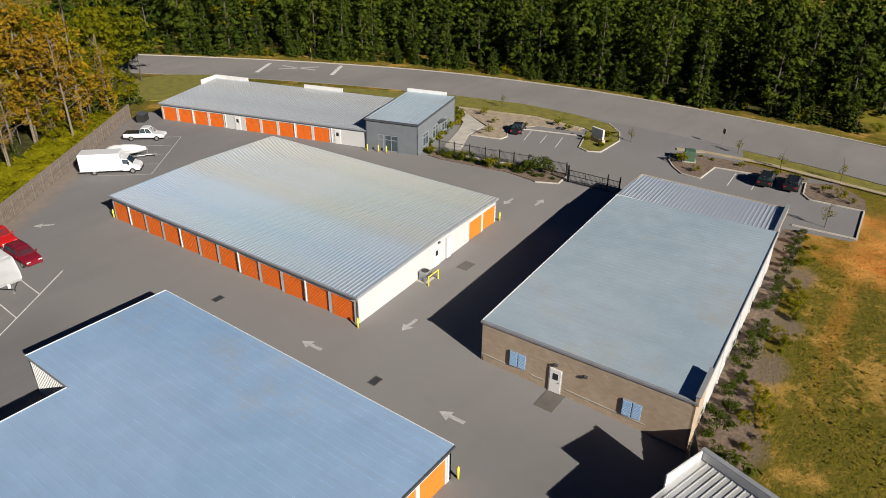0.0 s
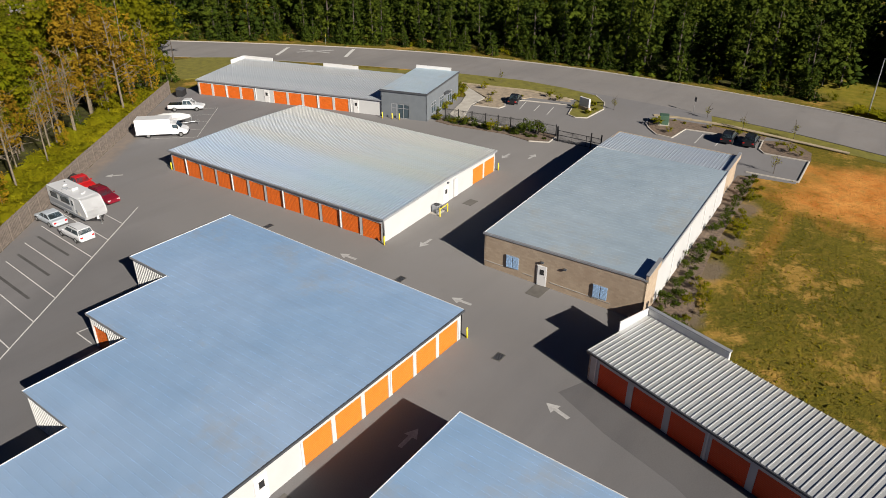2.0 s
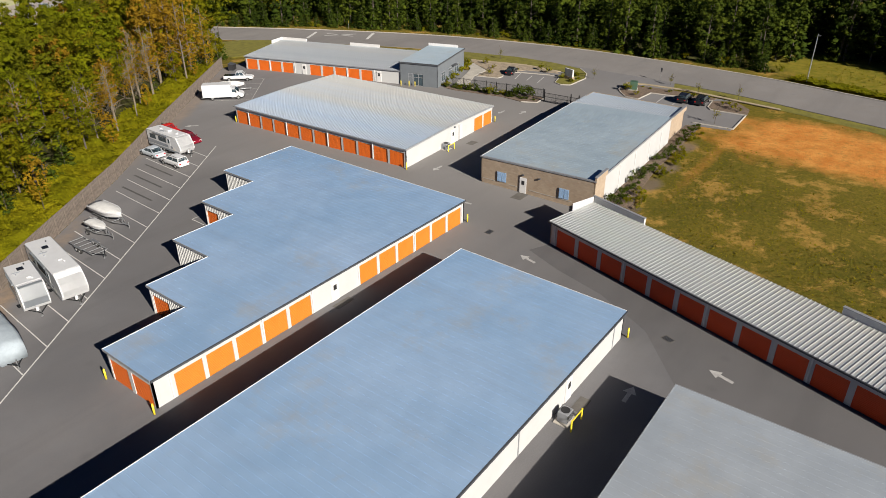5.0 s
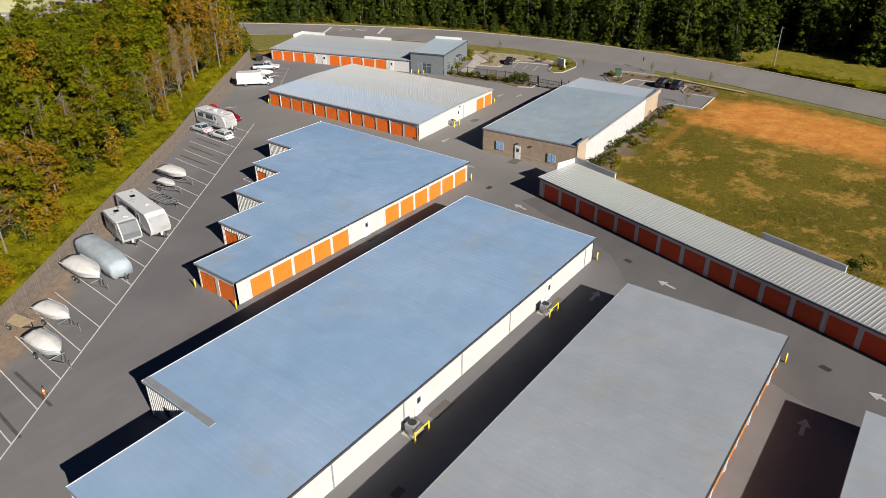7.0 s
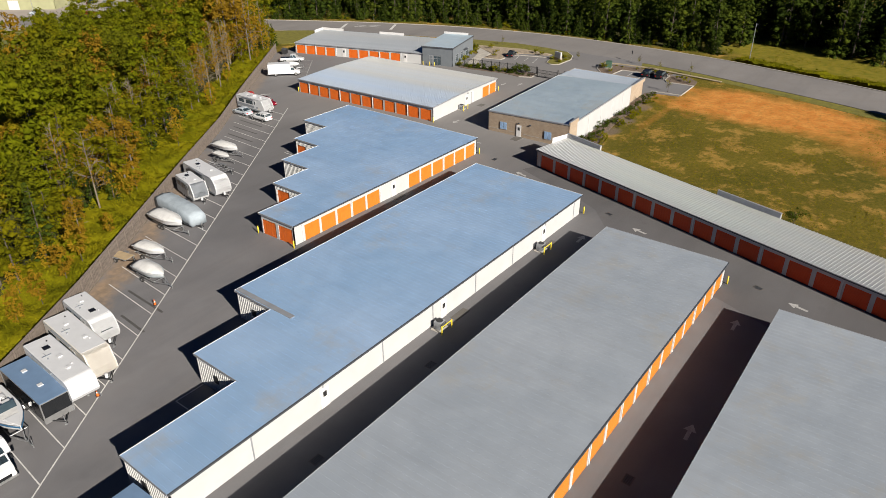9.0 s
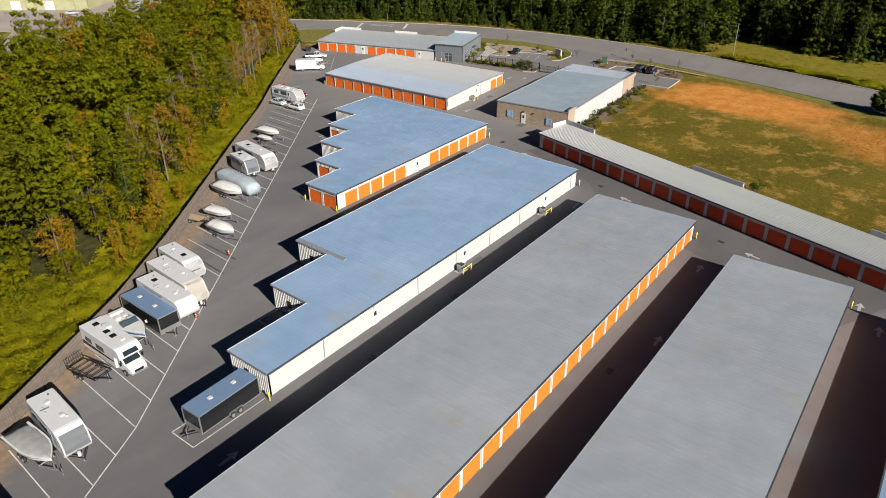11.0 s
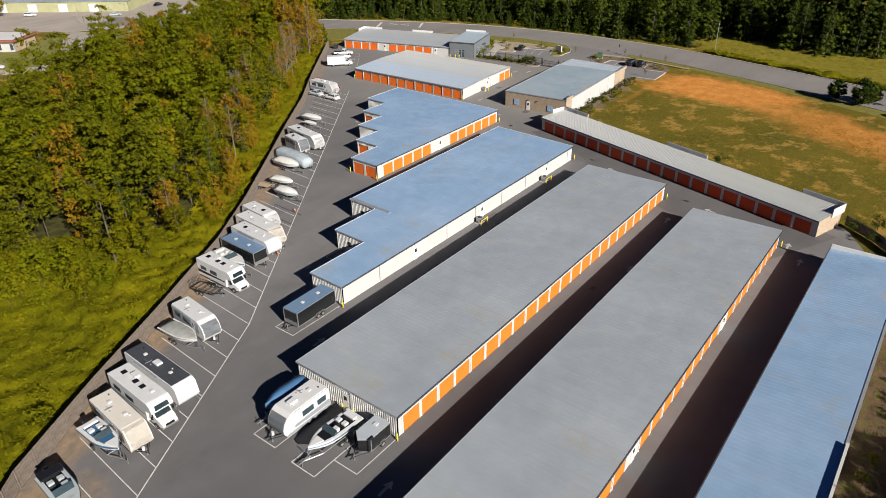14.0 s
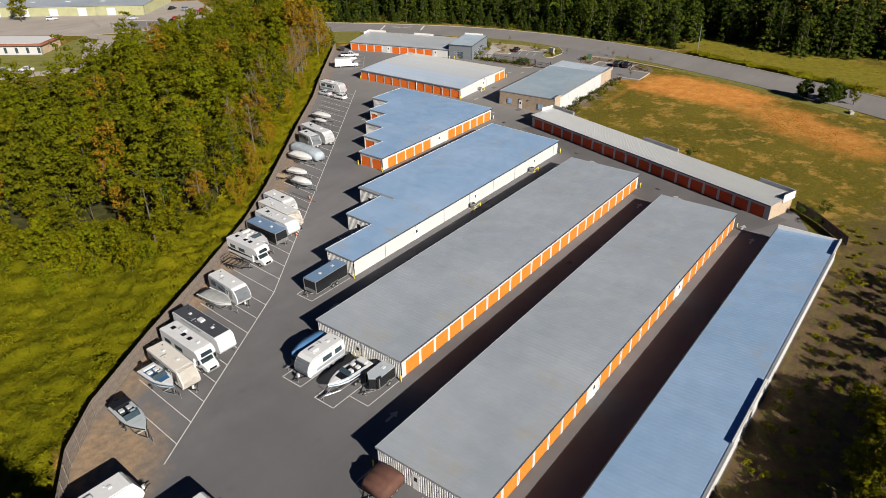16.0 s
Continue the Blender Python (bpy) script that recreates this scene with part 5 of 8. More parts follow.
ground_cover("brush", "low yellow-green brush on the bank behind the fence", BRUSH, 0.28, 1.7, 0.17, M_SHRUB, 26)
thicket("saplings", "scattered saplings in the low brush", scatter(BRUSH, 5.0, 36), [("bush", 1)], 0.75, 37, 0.6)
BANK = offset([(22, 74.5), (8, 63.5), (-9, 50), (-27, 36), (-44, 22.5), (-60, 8.5), (-74, -2.5), (-87, -11)], 0) 
thicket("bank_brush", "yellow-green brush along the fence", along_line(BANK, 0.9, 28, 0.9) + along_line(offset(BANK, -2.4), 1.1, 29, 1.0), [("bush", 1), ("autumn", 0.045)], 0.5, 30, 0.35)
ground_cover("bank_cover", "yellow-green undergrowth along the fence", [(24, 73.5)] + [(x - 0.6, y + 0.9) for x, y in FENCE[1:10]] + [(-104, -14), (-84, -3), (-60, 16), (-42, 32), (-25, 45), (-6, 59), (10, 72), (22, 80)], 0.28, 2.0, 0.17, M_SHRUB, 38)

# trees and scrub beyond the last row
for x, y in along_line([(-126, -113.2), (-104, -113.2), (-84, -113.0), (-75, -113.2)], 2.0, 33, 0.5):
    plant("broadleaf", x, y, RNG.uniform(0.6, 0.7), "trees beyond the last row")
for x, y in along_line([(-74, -112.5), (-64, -112.5), (-54, -112.5), (-40, -114)], 2.8, 34, 0.8):
    plant("broadleaf", x, y, RNG.uniform(0.45, 0.58), "trees beyond the last row")
for x, y in along_line([(-126, -117.5), (-74, -117.5)], 2.6, 35, 0.8):
    plant("broadleaf", x, y, RNG.uniform(0.7, 0.8), "trees beyond the last row")
for x, y, k in ((-142.5, -58, 1.05), (-145, -61, 1.15), (-147.5, -66, 1.1), (-149, -61, 1.15), (-145.5, -54, 1.0), (-143.8, -64, 1.1)):
    plant("broadleaf", x, y, k, "trees at the end of the lot")
# mostly out of view, added to block sun that leaks through the rows above
thicket("woods_beyond_row", "dense green woods, mostly unseen, added to fill the shade beyond the last row", scatter([(-132, -115), (-72, -115), (-70, -125), (-132, -125)], 3.3, 44), [("broadleaf", 4), ("spreading_pine", 2)], 0.74, 45, 0.48)
thicket("scrub", "low scrub on bare soil behind the last row", scatter([(-125, -102.0), (-30, -102.0), (-24, -97), (-20, -104), (-36, -110), (-125, -111)], 2.9, 31), [("bush", 1)], 0.5, 32, 0.8)
for kind, x, y, k in (("dense_tree", 52.8, -75.8, 0.85), ("dense_tree", 51.2, -81.6, 0.98), ("dense_tree", 54.0, -83.6, 0.85), ("broadleaf", 53.8, -87.6, 0.5)):
    plant(kind, x, y, k, "trees beside the road")


# ragged tufts over the meadow
def tufts(name, label, poly, gap, size, mat, seed):
    g = np.random.default_rng(seed)
    pts = scatter(poly, gap, seed)
    pts = pts[np.array([noise.noise((x * 0.11, y * 0.11, 7.7)) for x, y in pts]) > -0.12 + g.uniform(-0.3, 0.3, len(pts))]
    clay = ((pts[:, 0] - 45) / 13) ** 2 + ((pts[:, 1] + 51) / 22) ** 2
    pts = pts[clay > 0.8 + g.uniform(-0.4, 0.5, len(pts))]
    n = len(pts)
    c = np.concatenate([pts, g.uniform(-0.1, 0.06, (n, 1))], 1)
    w = np.stack([g.normal(0, 0.35, n), g.normal(0, 0.35, n), np.ones(n)], 1)
    vs, tri = leaf_mesh(c, w, g.uniform(0.5, 1.4, n) * size, g, 3)
    tagged(new(name, to_mesh(name, vs, tri, [mat])), label, "grass", kind="stuff")


M_VERGE = leafy("verge_grass_blades", [(0.12, 0.12, 0.007), (0.17, 0.155, 0.009), (0.23, 0.19, 0.015), (0.3, 0.22, 0.04)], 0.4)
M_TUFT = leafy("meadow_tufts", [(0.1144, 0.1036, 0.004), (0.181, 0.1522, 0.0053), (0.2288, 0.175, 0.0079), (0.3431, 0.2188, 0.0198)], 0.3)
MEADOW = [(-0.5, -34), (8, -34), (20, -31.5), (43, -30), (53, -36), (59, -52), (50, -74), (34, -98), (10, -112), (-18, -98), (-17, -88)]
tufts("meadow_grass", "ragged tufts of yellow-green meadow grass", MEADOW, 0.6, 0.115, M_TUFT, 41)
tufts("verge_grass", "rough grass of the field across the road", [(86, -36), (108, -30), (125, -52), (113, -88), (98, -128), (60, -110), (76, -70)], 1.3, 0.2, M_VERGE, 42)
ground_cover("roadside_brush", "tangled brown-green brush along the road", [(84.4, -31), (80.3, -45), (76.2, -60), (72.2, -72), (66.2, -89), (71, -91), (77, -74), (81, -62), (85, -47), (90, -33)], 0.45, 1.5, 0.22, M_SHRUB, 48)

# ---- markings, kerbs, beds and fences ----
def stripe(bm, a, b, w, z=0.0, t=0.006):
    a, b = Vector(a), Vector(b)
    d = (b - a).normalized() * 1.0
    o = Vector((d.y, -d.x)) * w / 2
    quad_box(bm, [(p.x, p.y) for p in (a + o, b + o, b - o, a - o)], z, z + t)


def marking(name, lines, w, mat, label, z=0.002, category="marking", kind="structure"):
    bm = bmesh.new()
    for a, b in lines:
        stripe(bm, a, b, w, z)
    return single(name, bm, mat, label, category, kind=kind)


BEND = [(-10.4, 29.7), (-95.9, -35.1), (-125.7, -52.2)]


def aisle_y(x):
    for (x0, y0), (x1, y1) in zip(BEND, BEND[1:]):
        if x1 <= x <= x0:
            return y0 + (y1 - y0) * (x - x0) / (x1 - x0)
    return BEND[0][1]


def fence_y(x):
    for (x0, y0), (x1, y1) in zip(FENCE, FENCE[1:]):
        if x1 <= x <= x0:
            return y0 + (y1 - y0) * (x - x0) / (x1 - x0)
    return 0


for a, b in zip(BEND, BEND[1:]):
    marking("aisle_line", [(a, b)], 0.12, M_PAINT, "long white painted line along the parking row", 0.002)
stall_xs = [-14.0, -17.2] + [-20.4 - 3.15 * i for i in range(24)] + [-95.85 - 3.03 * i for i in range(10)]
for x in stall_xs:
    y0 = aisle_y(x)
    marking("stall_line", [((x, y0 + 0.08), (x + 0.65, min(y0 + 11.8, fence_y(x) - 1.4)))], 0.1, M_PAINT, "white painted parking stall line", 0.002)
marking("aisle_line", [((21.9, 56.4), (10.0, 46.0))], 0.12, M_PAINT_OLD, "worn white painted line")
for k in range(5):
    p = Vector((21.9, 56.4)).lerp(Vector((10.0, 46.0)), k / 4)
    marking("stall_line", [((p.x, p.y), (p.x - 4.6, p.y + 5.0))], 0.1, M_PAINT_OLD, "worn white stall line")
for pts in (((-86.0, -41.55), (-94.2, -41.55), (-94.2, -38.3), (-85.9, -38.3)), ((-100.2, -54.6), (-108.3, -54.6), (-108.3, -51.3), (-100.2, -51.3)),
            ((-100.2, -60.6), (-108.6, -60.6), (-108.6, -57.4), (-100.2, -57.4)), ((-100.0, -63.7), (-105.9, -63.7), (-105.9, -60.6)),
            ((-112.5, -74.2), (-115.3, -74.2), (-115.3, -70.6), (-112.5, -70.6)), ((-112.5, -77.4), (-117.5, -77.4), (-117.5, -74.2)),
            ((-43.3, -6.0), (-46.2, -6.0), (-46.2, -9.6)), ((-28.7, 6.5), (-31.0, 6.5), (-31.0, 2.4)), ((-74.7, -30.4), (-77.6, -30.4), (-77.6, -34.4)), ((-85.6, -36.4), (-88.6, -36.4))):
    marking("bay_outline", list(zip(pts, pts[1:])), 0.1, M_PAINT, "white painted outline of a storage bay")


marking("corner_outline", [((-28.6, 7.8), (-28.5, 10.3)), ((-28.5, 10.3), (-27.4, 10.2))], 0.1, M_PAINT, "white painted corner outline beside a door")


def arrow(x, y, deg, k=1.0):
    bm = bmesh.new()
    pts = [(-1.1, -0.17), (0.15, -0.17), (0.15, -0.55), (1.1, 0.0), (0.15, 0.55), (0.15, 0.17), (-1.1, 0.17)]
    quad_box(bm, [(a * k, b * k) for a, b in pts], 0.002, 0.008)
    single("painted_arrow", bm, M_PAINT_OLD, "worn white arrow painted on asphalt", "marking", "painted arrows", at=pose(x, y, 0, 0, 0, deg))


for x, y, deg in ((-4.6, 1.0, 92), (2.6, -3.6, 182), (-4.8, -13.4, 92), (-13.0, -27.6, 75), (-21.6, -20.6, 2), (-20.9, -50.6, 75), (-27.5, -45.4, 2),
                  (-35.6, -67.3, 2), (-28.1, -71.8, 75), (-54.0, -68.9, 2), (-93.1, -45.2, 2), (-105.5, -67.1, 2), (-37.7, -88.1, 2), (-6.4, 41.5, 140), (31.0, 3.6, 180), (33, 0.4, 2), (-33.5, -85.5, 2)):
    arrow(x, y, deg)


def drain(x, y, deg):
    t = thing("storm_drain", "dark iron storm drain grate in asphalt", "drain", "storm drains", at=pose(x, y, 0, 0, 0, deg))
    bm = bmesh.new()
    for a, b, c, d in ((-0.55, -0.4, 0.55, -0.32), (-0.55, 0.32, 0.55, 0.4), (-0.55, -0.32, -0.47, 0.32), (0.47, -0.32, 0.55, 0.32)):
        box(bm, a, b, 0.0, c, d, 0.012)
    part("frame", bm, M_DIRT_PAD, t)
    # flat black plate, the darkness below the bars put in as colour
    bm = bmesh.new()
    box(bm, -0.47, -0.32, 0.001, 0.47, 0.32, 0.004)
    part("pit_shade", bm, M_BLACK, t)
    for i in range(7):
        bm = bmesh.new()
        box(bm, -0.44 + i * 0.13, -0.32, 0.004, -0.38 + i * 0.13, 0.32, 0.011)
        part("bar", bm, M_TRIM_DARK, t)


for x, y, d in ((-4.6, 13.2, 0), (-5.0, -6.3, 0), (-10.0, -20.7, 0), (-18.4, -45.2, 70), (-26.5, -67.2, 70), (-59.8, -45.7, 0), (-62.0, -66.9, 0), (-34.5, -89.2, 70), (-75.0, -45.8, 0)):
    drain(x, y, d)
for x, y, w, d in ((14.4, -1.5, 1.7, 1.2), (1.0, -18.2, 2.2, 1.5), (-30.9, -42.9, 1.8, 0.9), (-51.0, -42.9, 2.4, 0.9), (-31.2, -17.7, 2.2, 0.8)):
    flat_outline("concrete_pad", [(x - w / 2, y - d / 2), (x + w / 2, y - d / 2), (x + w / 2, y + d / 2), (x - w / 2, y + d / 2)], 0.0, 0.025, M_DIRT_PAD, "dark stained concrete pad at a door", "pad")
# narrow dark strips lengthwise in some stalls
M_STREAK = plain("dark_streak", (0.075, 0.072, 0.07), 0.8, 0, 0.3, 1.2, (0.11, 0.1, 0.09), 0.5)
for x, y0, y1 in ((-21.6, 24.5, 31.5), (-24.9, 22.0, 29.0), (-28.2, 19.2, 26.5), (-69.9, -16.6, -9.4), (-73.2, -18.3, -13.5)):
    marking("stall_streak", [((x, y0), (x + 0.3, y1))], 0.28, M_STREAK, "dark streak in a parking stall", 0.001)

# road marks: a level-crossing cross between two bars
RX = Vector((65.2, 76.6))
rw, ro = Vector((0.5, -0.866)), Vector((0.866, 0.5))
pt = lambda a, b: tuple(RX + rw * a + ro * b)
marking("crossing_mark", [(pt(-4, -1.6), pt(4, 1.6)), (pt(-4, 1.6), pt(4, -1.6))], 0.7, M_PAINT_OLD, "white painted cross on the road", 0.007)
for a in (-7.5, 8.5):
    marking("stop_bar", [(pt(a, -5.2), pt(a, 3.4))], 0.8, M_PAINT, "white painted bar across a road lane", 0.007)


def kerb(line, label="pale concrete kerb", w=0.2, h=0.15):
    """A raised kerb of short straight stones."""
    t = thing("kerb", label, "kerb", kind="structure")
    for a, b in zip(line, line[1:]):
        d = math.hypot(b[0] - a[0], b[1] - a[1])
        bm = bmesh.new()
        box(bm, 0, -w / 2, -0.1, d + 0.03, w / 2, h, 0.03)
        o = part("kerbstone", bm, M_CONCRETE, t)
        o.matrix_basis = pose(a[0], a[1], 0, 0, 0, math.degrees(math.atan2(b[1] - a[1], b[0] - a[0])))


M_PATH = plain("tan_footpath", (0.36, 0.29, 0.19), 0.95, 0, 0.25, 0.8, (0.16, 0.13, 0.06), 0.5, 0.2)
M_SAND_BED = plain("pale_gravel_bed", (0.33, 0.265, 0.19), 0.95, 0, 0.35, 1.2, (0.14, 0.1, 0.07), 0.5, 0.3)
M_LAWN_GREEN = plain("green_lawn", (0.165, 0.165, 0.025), 0.95, 0, 0.3, 0.3, (0.17, 0.15, 0.04), 0.5, 0.4)
M_LAWN = plain("mown_lawn", (0.155, 0.14, 0.013), 0.95, 0, 0.35, 0.7, (0.2, 0.17, 0.05), 0.6, 0.4)
flat_outline("lawn", [(61.5, 32), (64.8, 18.3), (64, 9.5), (62.0, 5.5), (64.8, 3.6), (68.3, 7.0), (69.8, 14), (70, 24), (67.0, 38), (56.5, 62), (45, 84), (40, 80), (46, 68), (53, 45)], 0.0, 0.1, M_LAWN, "strip of mown lawn beside the road", "lawn")
flat_outline("pavement", [(60.6, 32), (63.6, 19), (62.6, 9.6), (63.7, 9.1), (64.7, 18.4), (61.5, 32.4)], 0.0, 0.11, M_PATH, "narrow pale concrete footpath", "footpath")
flat_outline("pavement_walk", [(41.2, 19.4), (42.4, 18.8), (49.6, 22.0), (54.8, 22.5), (60.8, 31.6), (58.0, 30.5), (54.4, 26.4), (50, 24.4), (42.6, 21.8)], 0.0, 0.12, M_CONCRETE, "pale concrete walk to the office", "footpath")
flat_outline("mulch_bed_front", [(50.2, 21.6), (51.0, 17.2), (52.3, 16.9), (55.0, 18.6), (60.2, 15.8), (61.8, 8.6), (62.6, 9.7), (63.5, 19), (60.6, 31.4), (55.2, 22.4)], 0.0, 0.1, M_SAND_BED, "pale gravel bed behind a kerb", "planting bed")
flat_outline("mulch_bed_sign", [(60.0, 7.3), (54.6, 5.6), (53.8, 3.8), (54.8, 2.3), (61.1, 2.2), (64.8, 3.8), (62.2, 5.6), (62.6, 8.2)], 0.0, 0.1, M_LAWN, "grassy kerbed island with a sign", "planting bed")
flat_outline("mulch_bed_fence", [(38.2, 21.5), (37.9, 18.8), (39.3, 8.7), (38.6, 4.2), (39.8, 1.6), (43.2, 1.9), (43.4, 7.5), (41.6, 12.1), (41.0, 18.6), (40.4, 21.4)], 0.0, 0.1, M_MULCH, "mulch bed with shrubs along the fence", "planting bed")
flat_outline("mulch_bed_entry", [(59.7, -6.4), (55.3, -8.3), (53.2, -10.2), (53.0, -12.7), (58.4, -13.0), (62.4, -13.0), (62.2, -7.8)], 0.0, 0.1, M_MULCH, "brown mulch bed behind a kerb", "planting bed")
flat_outline("mulch_bed_verge", [(58.4, -13.01), (59.1, -17.8), (59.8, -24.4), (61.8, -24.55), (62.6, -16), (62.45, -13.01)], 0.0, 0.1, M_MULCH, "brown mulch bed behind parked cars", "planting bed")
flat_outline("mulch_bed_corner", [(59.8, -24.6), (55.5, -25.0), (54.2, -26.1), (54.3, -32.2), (58, -31.6), (61.8, -28)], 0.0, 0.1, M_MULCH, "brown mulch bed behind a kerb", "planting bed")
flat_outline("pavement_road", [(62.4, -6.4), (63.5, -10), (63.9, -18), (62.6, -26), (61.0, -36), (61.8, -36), (63.5, -26), (64.9, -18), (64.4, -9.6), (63.2, -6.0)], 0.0, 0.11, M_PATH, "narrow pale concrete footpath", "footpath")
flat_outline("lawn_road", [(64.7, -9), (65.0, -18), (63.4, -26), (61.2, -37), (57.5, -50), (53, -63), (46, -82), (43, -90), (49.5, -90), (55.6, -71), (59.4, -58), (63.8, -42), (67.5, -24), (69.4, -12), (68, -7.5)], -0.25, -0.09, M_LAWN, "strip of mown lawn beside the road", "lawn")
flat_outline("gravel_strip", [(2.2, -27.7), (43, -25.3), (43.2, -27.6), (32, -28.3), (20, -29.0), (12, -30.0), (7, -31.2), (1.2, -31.8), (-0.5, -30.6)], -0.1, 0.012, M_MULCH, "mulch strip along the block building", "planting bed")
kerb([(49.6, 21.6), (50.7, 17.0), (52.3, 16.8), (55.6, 18.6), (57.6, 15.8), (60.0, 7.3), (54.5, 5.6), (53.7, 3.9), (54.6, 2.2), (61.1, 2.1), (65.0, 3.7), (68.5, 7.0)])
kerb([(41.0, 18.4), (41.6, 12.1), (43.5, 7.5), (43.3, 1.8), (39.8, 1.4), (38.5, 4.1)])
kerb([(60.5, -6.2), (57.5, -6.9), (55.3, -8.3), (53.2, -10.2), (52.9, -12.8), (58.4, -13.1), (59.0, -17.8), (59.8, -24.5), (55.4, -25.0), (54.0, -26.0), (54.2, -32.0), (45.2, -32.4), (44.8, -25.9)])
for a, b in (((44.8, 19.8), (42.4, 19.0)), ((57.3, 15.3), (52.5, 13.9)), ((56.9, 12.3), (52.9, 11.3)), ((57.4, 9.8), (52.4, 8.5)), ((57.9, -16.1), (52.6, -16.4)), ((58.6, -19.0), (53.2, -19.3))):
    marking("stall_line", [(a, b)], 0.11, M_PAINT, "white painted parking stall line")


# wooden fence
def fence():
    f = thing("fence", "tall weathered wooden board fence along the lot", "fence", at=pose(0, 0, 0))
    H, BAY = 2.4, 2.44
    bm = bmesh.new()
    n = 16
    plan = [(BAY, 0.03), (0, 0.03)]
    for i in range(n):
        o = -0.02 if i % 2 else 0.0
        plan += [(i * BAY / n + 0.003, o), ((i + 1) * BAY / n - 0.012, o), ((i + 1) * BAY / n - 0.006, 0.02)]
    quad_box(bm, plan, 0.04, [H - 0.02 * ((i * 5) % 4) / 3 for i in range(len(plan))])
    panel = mesh_of(bm, "fence_panel", M_WOOD_FENCE)
    bm = bmesh.new()
    box(bm, 0, -0.075, 0, BAY, -0.025, 0.09)
    rail = mesh_of(bm, "rail", M_WOOD_FENCE)
    bm = bmesh.new()
    box(bm, -0.06, -0.13, -0.1, 0.06, -0.01, H + 0.05, 0.01)
    post = mesh_of(bm, "post", M_WOOD_FENCE)
    for a, b in zip(FENCE, FENCE[1:]):
        d = math.hypot(b[0] - a[0], b[1] - a[1])
        n = max(1, round(d / BAY))
        ang = math.degrees(math.atan2(b[1] - a[1], b[0] - a[0]))
        for i in range(n):
            x, y = a[0] + (b[0] - a[0]) * i / n, a[1] + (b[1] - a[1]) * i / n
            o = part("fence_panel", panel, None, f)
            o.matrix_basis = pose(x, y, 0, 0, 0, ang + 180) @ Matrix.Diagonal((-d / n / BAY, 1, 1, 1))
            for z in (0.35, 1.2, 2.05):
                r = part("rail", rail, None, f)
                r.matrix_basis = o.matrix_basis @ pose(0, 0, z)
            q = part("post", post, None, f)
            q.matrix_basis = pose(x, y, 0, 0, 0, ang + 180)


def rail_fence(line, gate_from=None):
    """Black metal picket fence."""
    f = thing("picket_fence", "black metal picket fence beside the planting bed", "fence", at=pose(0, 0, 0))
    for a, b in zip(line, line[1:]):
        d = math.hypot(b[0] - a[0], b[1] - a[1])
        ang = math.degrees(math.atan2(b[1] - a[1], b[0] - a[0]))
        n = max(1, round(d / 2.4))
        bm = bmesh.new()
        box(bm, 0, -0.02, 0, d / n, 0.02, 0.05)
        rail = mesh_of(bm, "rail", M_BLACK)
        bm = bmesh.new()
        box(bm, -0.012, -0.012, 0.08, 0.012, 0.012, 1.75)
        picket = mesh_of(bm, "picket", M_BLACK)
        k = int(d / n / 0.16)
        bm = bmesh.new()
        box(bm, -0.05, -0.05, 0, 0.05, 0.05, 1.85)
        post = mesh_of(bm, "post", M_BLACK)
        for i in range(n + 1):
            m = pose(a[0] + (b[0] - a[0]) * i / n, a[1] + (b[1] - a[1]) * i / n, 0, 0, 0, ang)
            part("post", post, None, f).matrix_basis = m
            if i < n:
                for z in (0.2, 1.55):
                    part("rail", rail, None, f).matrix_basis = m @ pose(0, 0, z)
                for j in range(k):
                    part("picket", picket, None, f).matrix_basis = m @ pose((j + 0.5) * d / n / k, 0, 0)


fence()
rail_fence([(40.6, 21.2), (41.8, 14.0), (42.9, 7.6), (43.2, 2.0), (41.2, 0.6)])


def gate():
    g = thing("sliding_gate", "black metal sliding gate between dark posts", "gate", at=pose(41.1, 0.6, 0, 0, 0, -90))
    bm = bmesh.new()
    for z in (0.12, 1.0, 1.7):
        box(bm, 0, -0.03, z, 7.0, 0.03, z + 0.07)
    for x in (0, 2.3, 4.6, 6.94):
        box(bm, x, -0.03, 0.12, x + 0.06, 0.03, 1.77)
    part("gate_frame", bm, M_BLACK, g)
    for i in range(40):
        bm = bmesh.new()
        box(bm, 0.1 + i * 0.172, -0.012, 0.15, 0.125 + i * 0.172, 0.012, 1.75)
        part("bar", bm, M_BLACK, g)
    for x in (-0.15, 5.3, 6.9):
        bm = bmesh.new()
        box(bm, x - 0.08, 0.1, 0, x + 0.08, 0.26, 2.3, 0.01)
        part("post", bm, M_BLACK, g)


gate()


# ---- small fittings ----
def bollard_mesh():
    bm = bmesh.new()
    rod(bm, (0, 0, -0.05), (0, 0, 0.98), 0.085, 12)
    rod(bm, (0, 0, 0.98), (0, 0, 1.05), 0.085, 12, 0.04)
    return mesh_of(bm, "bollard", M_YELLOW, True)


BOLLARD = bollard_mesh()


def bollard(x, y):
    o = new("bollard", BOLLARD)
    o.location = (x, y, 0)
    tagged(o, "yellow steel bollard at a building corner", "bollard", "yellow bollards")


for x, y in ((-0.5, 37.2), (-0.4, -0.35), (25.6, 1.5), (-9.3, -17.1), (-51.3, -17.1), (-51.2, -10.1), (-20.3, -42.2), (-85.9, -42.2), (-27.7, -64.1), (-100.2, -64.0),
             (-34.4, -84.7), (-112.5, -70.6), (-100.2, -48.7), (34.4, 29.6), (35.0, 28.0), (35.4, 26.8), (-100.3, -57.9), (-100.6, -57.2), (-100.3, -56.3), (-101.2, -57.6)):
    bollard(x, y)


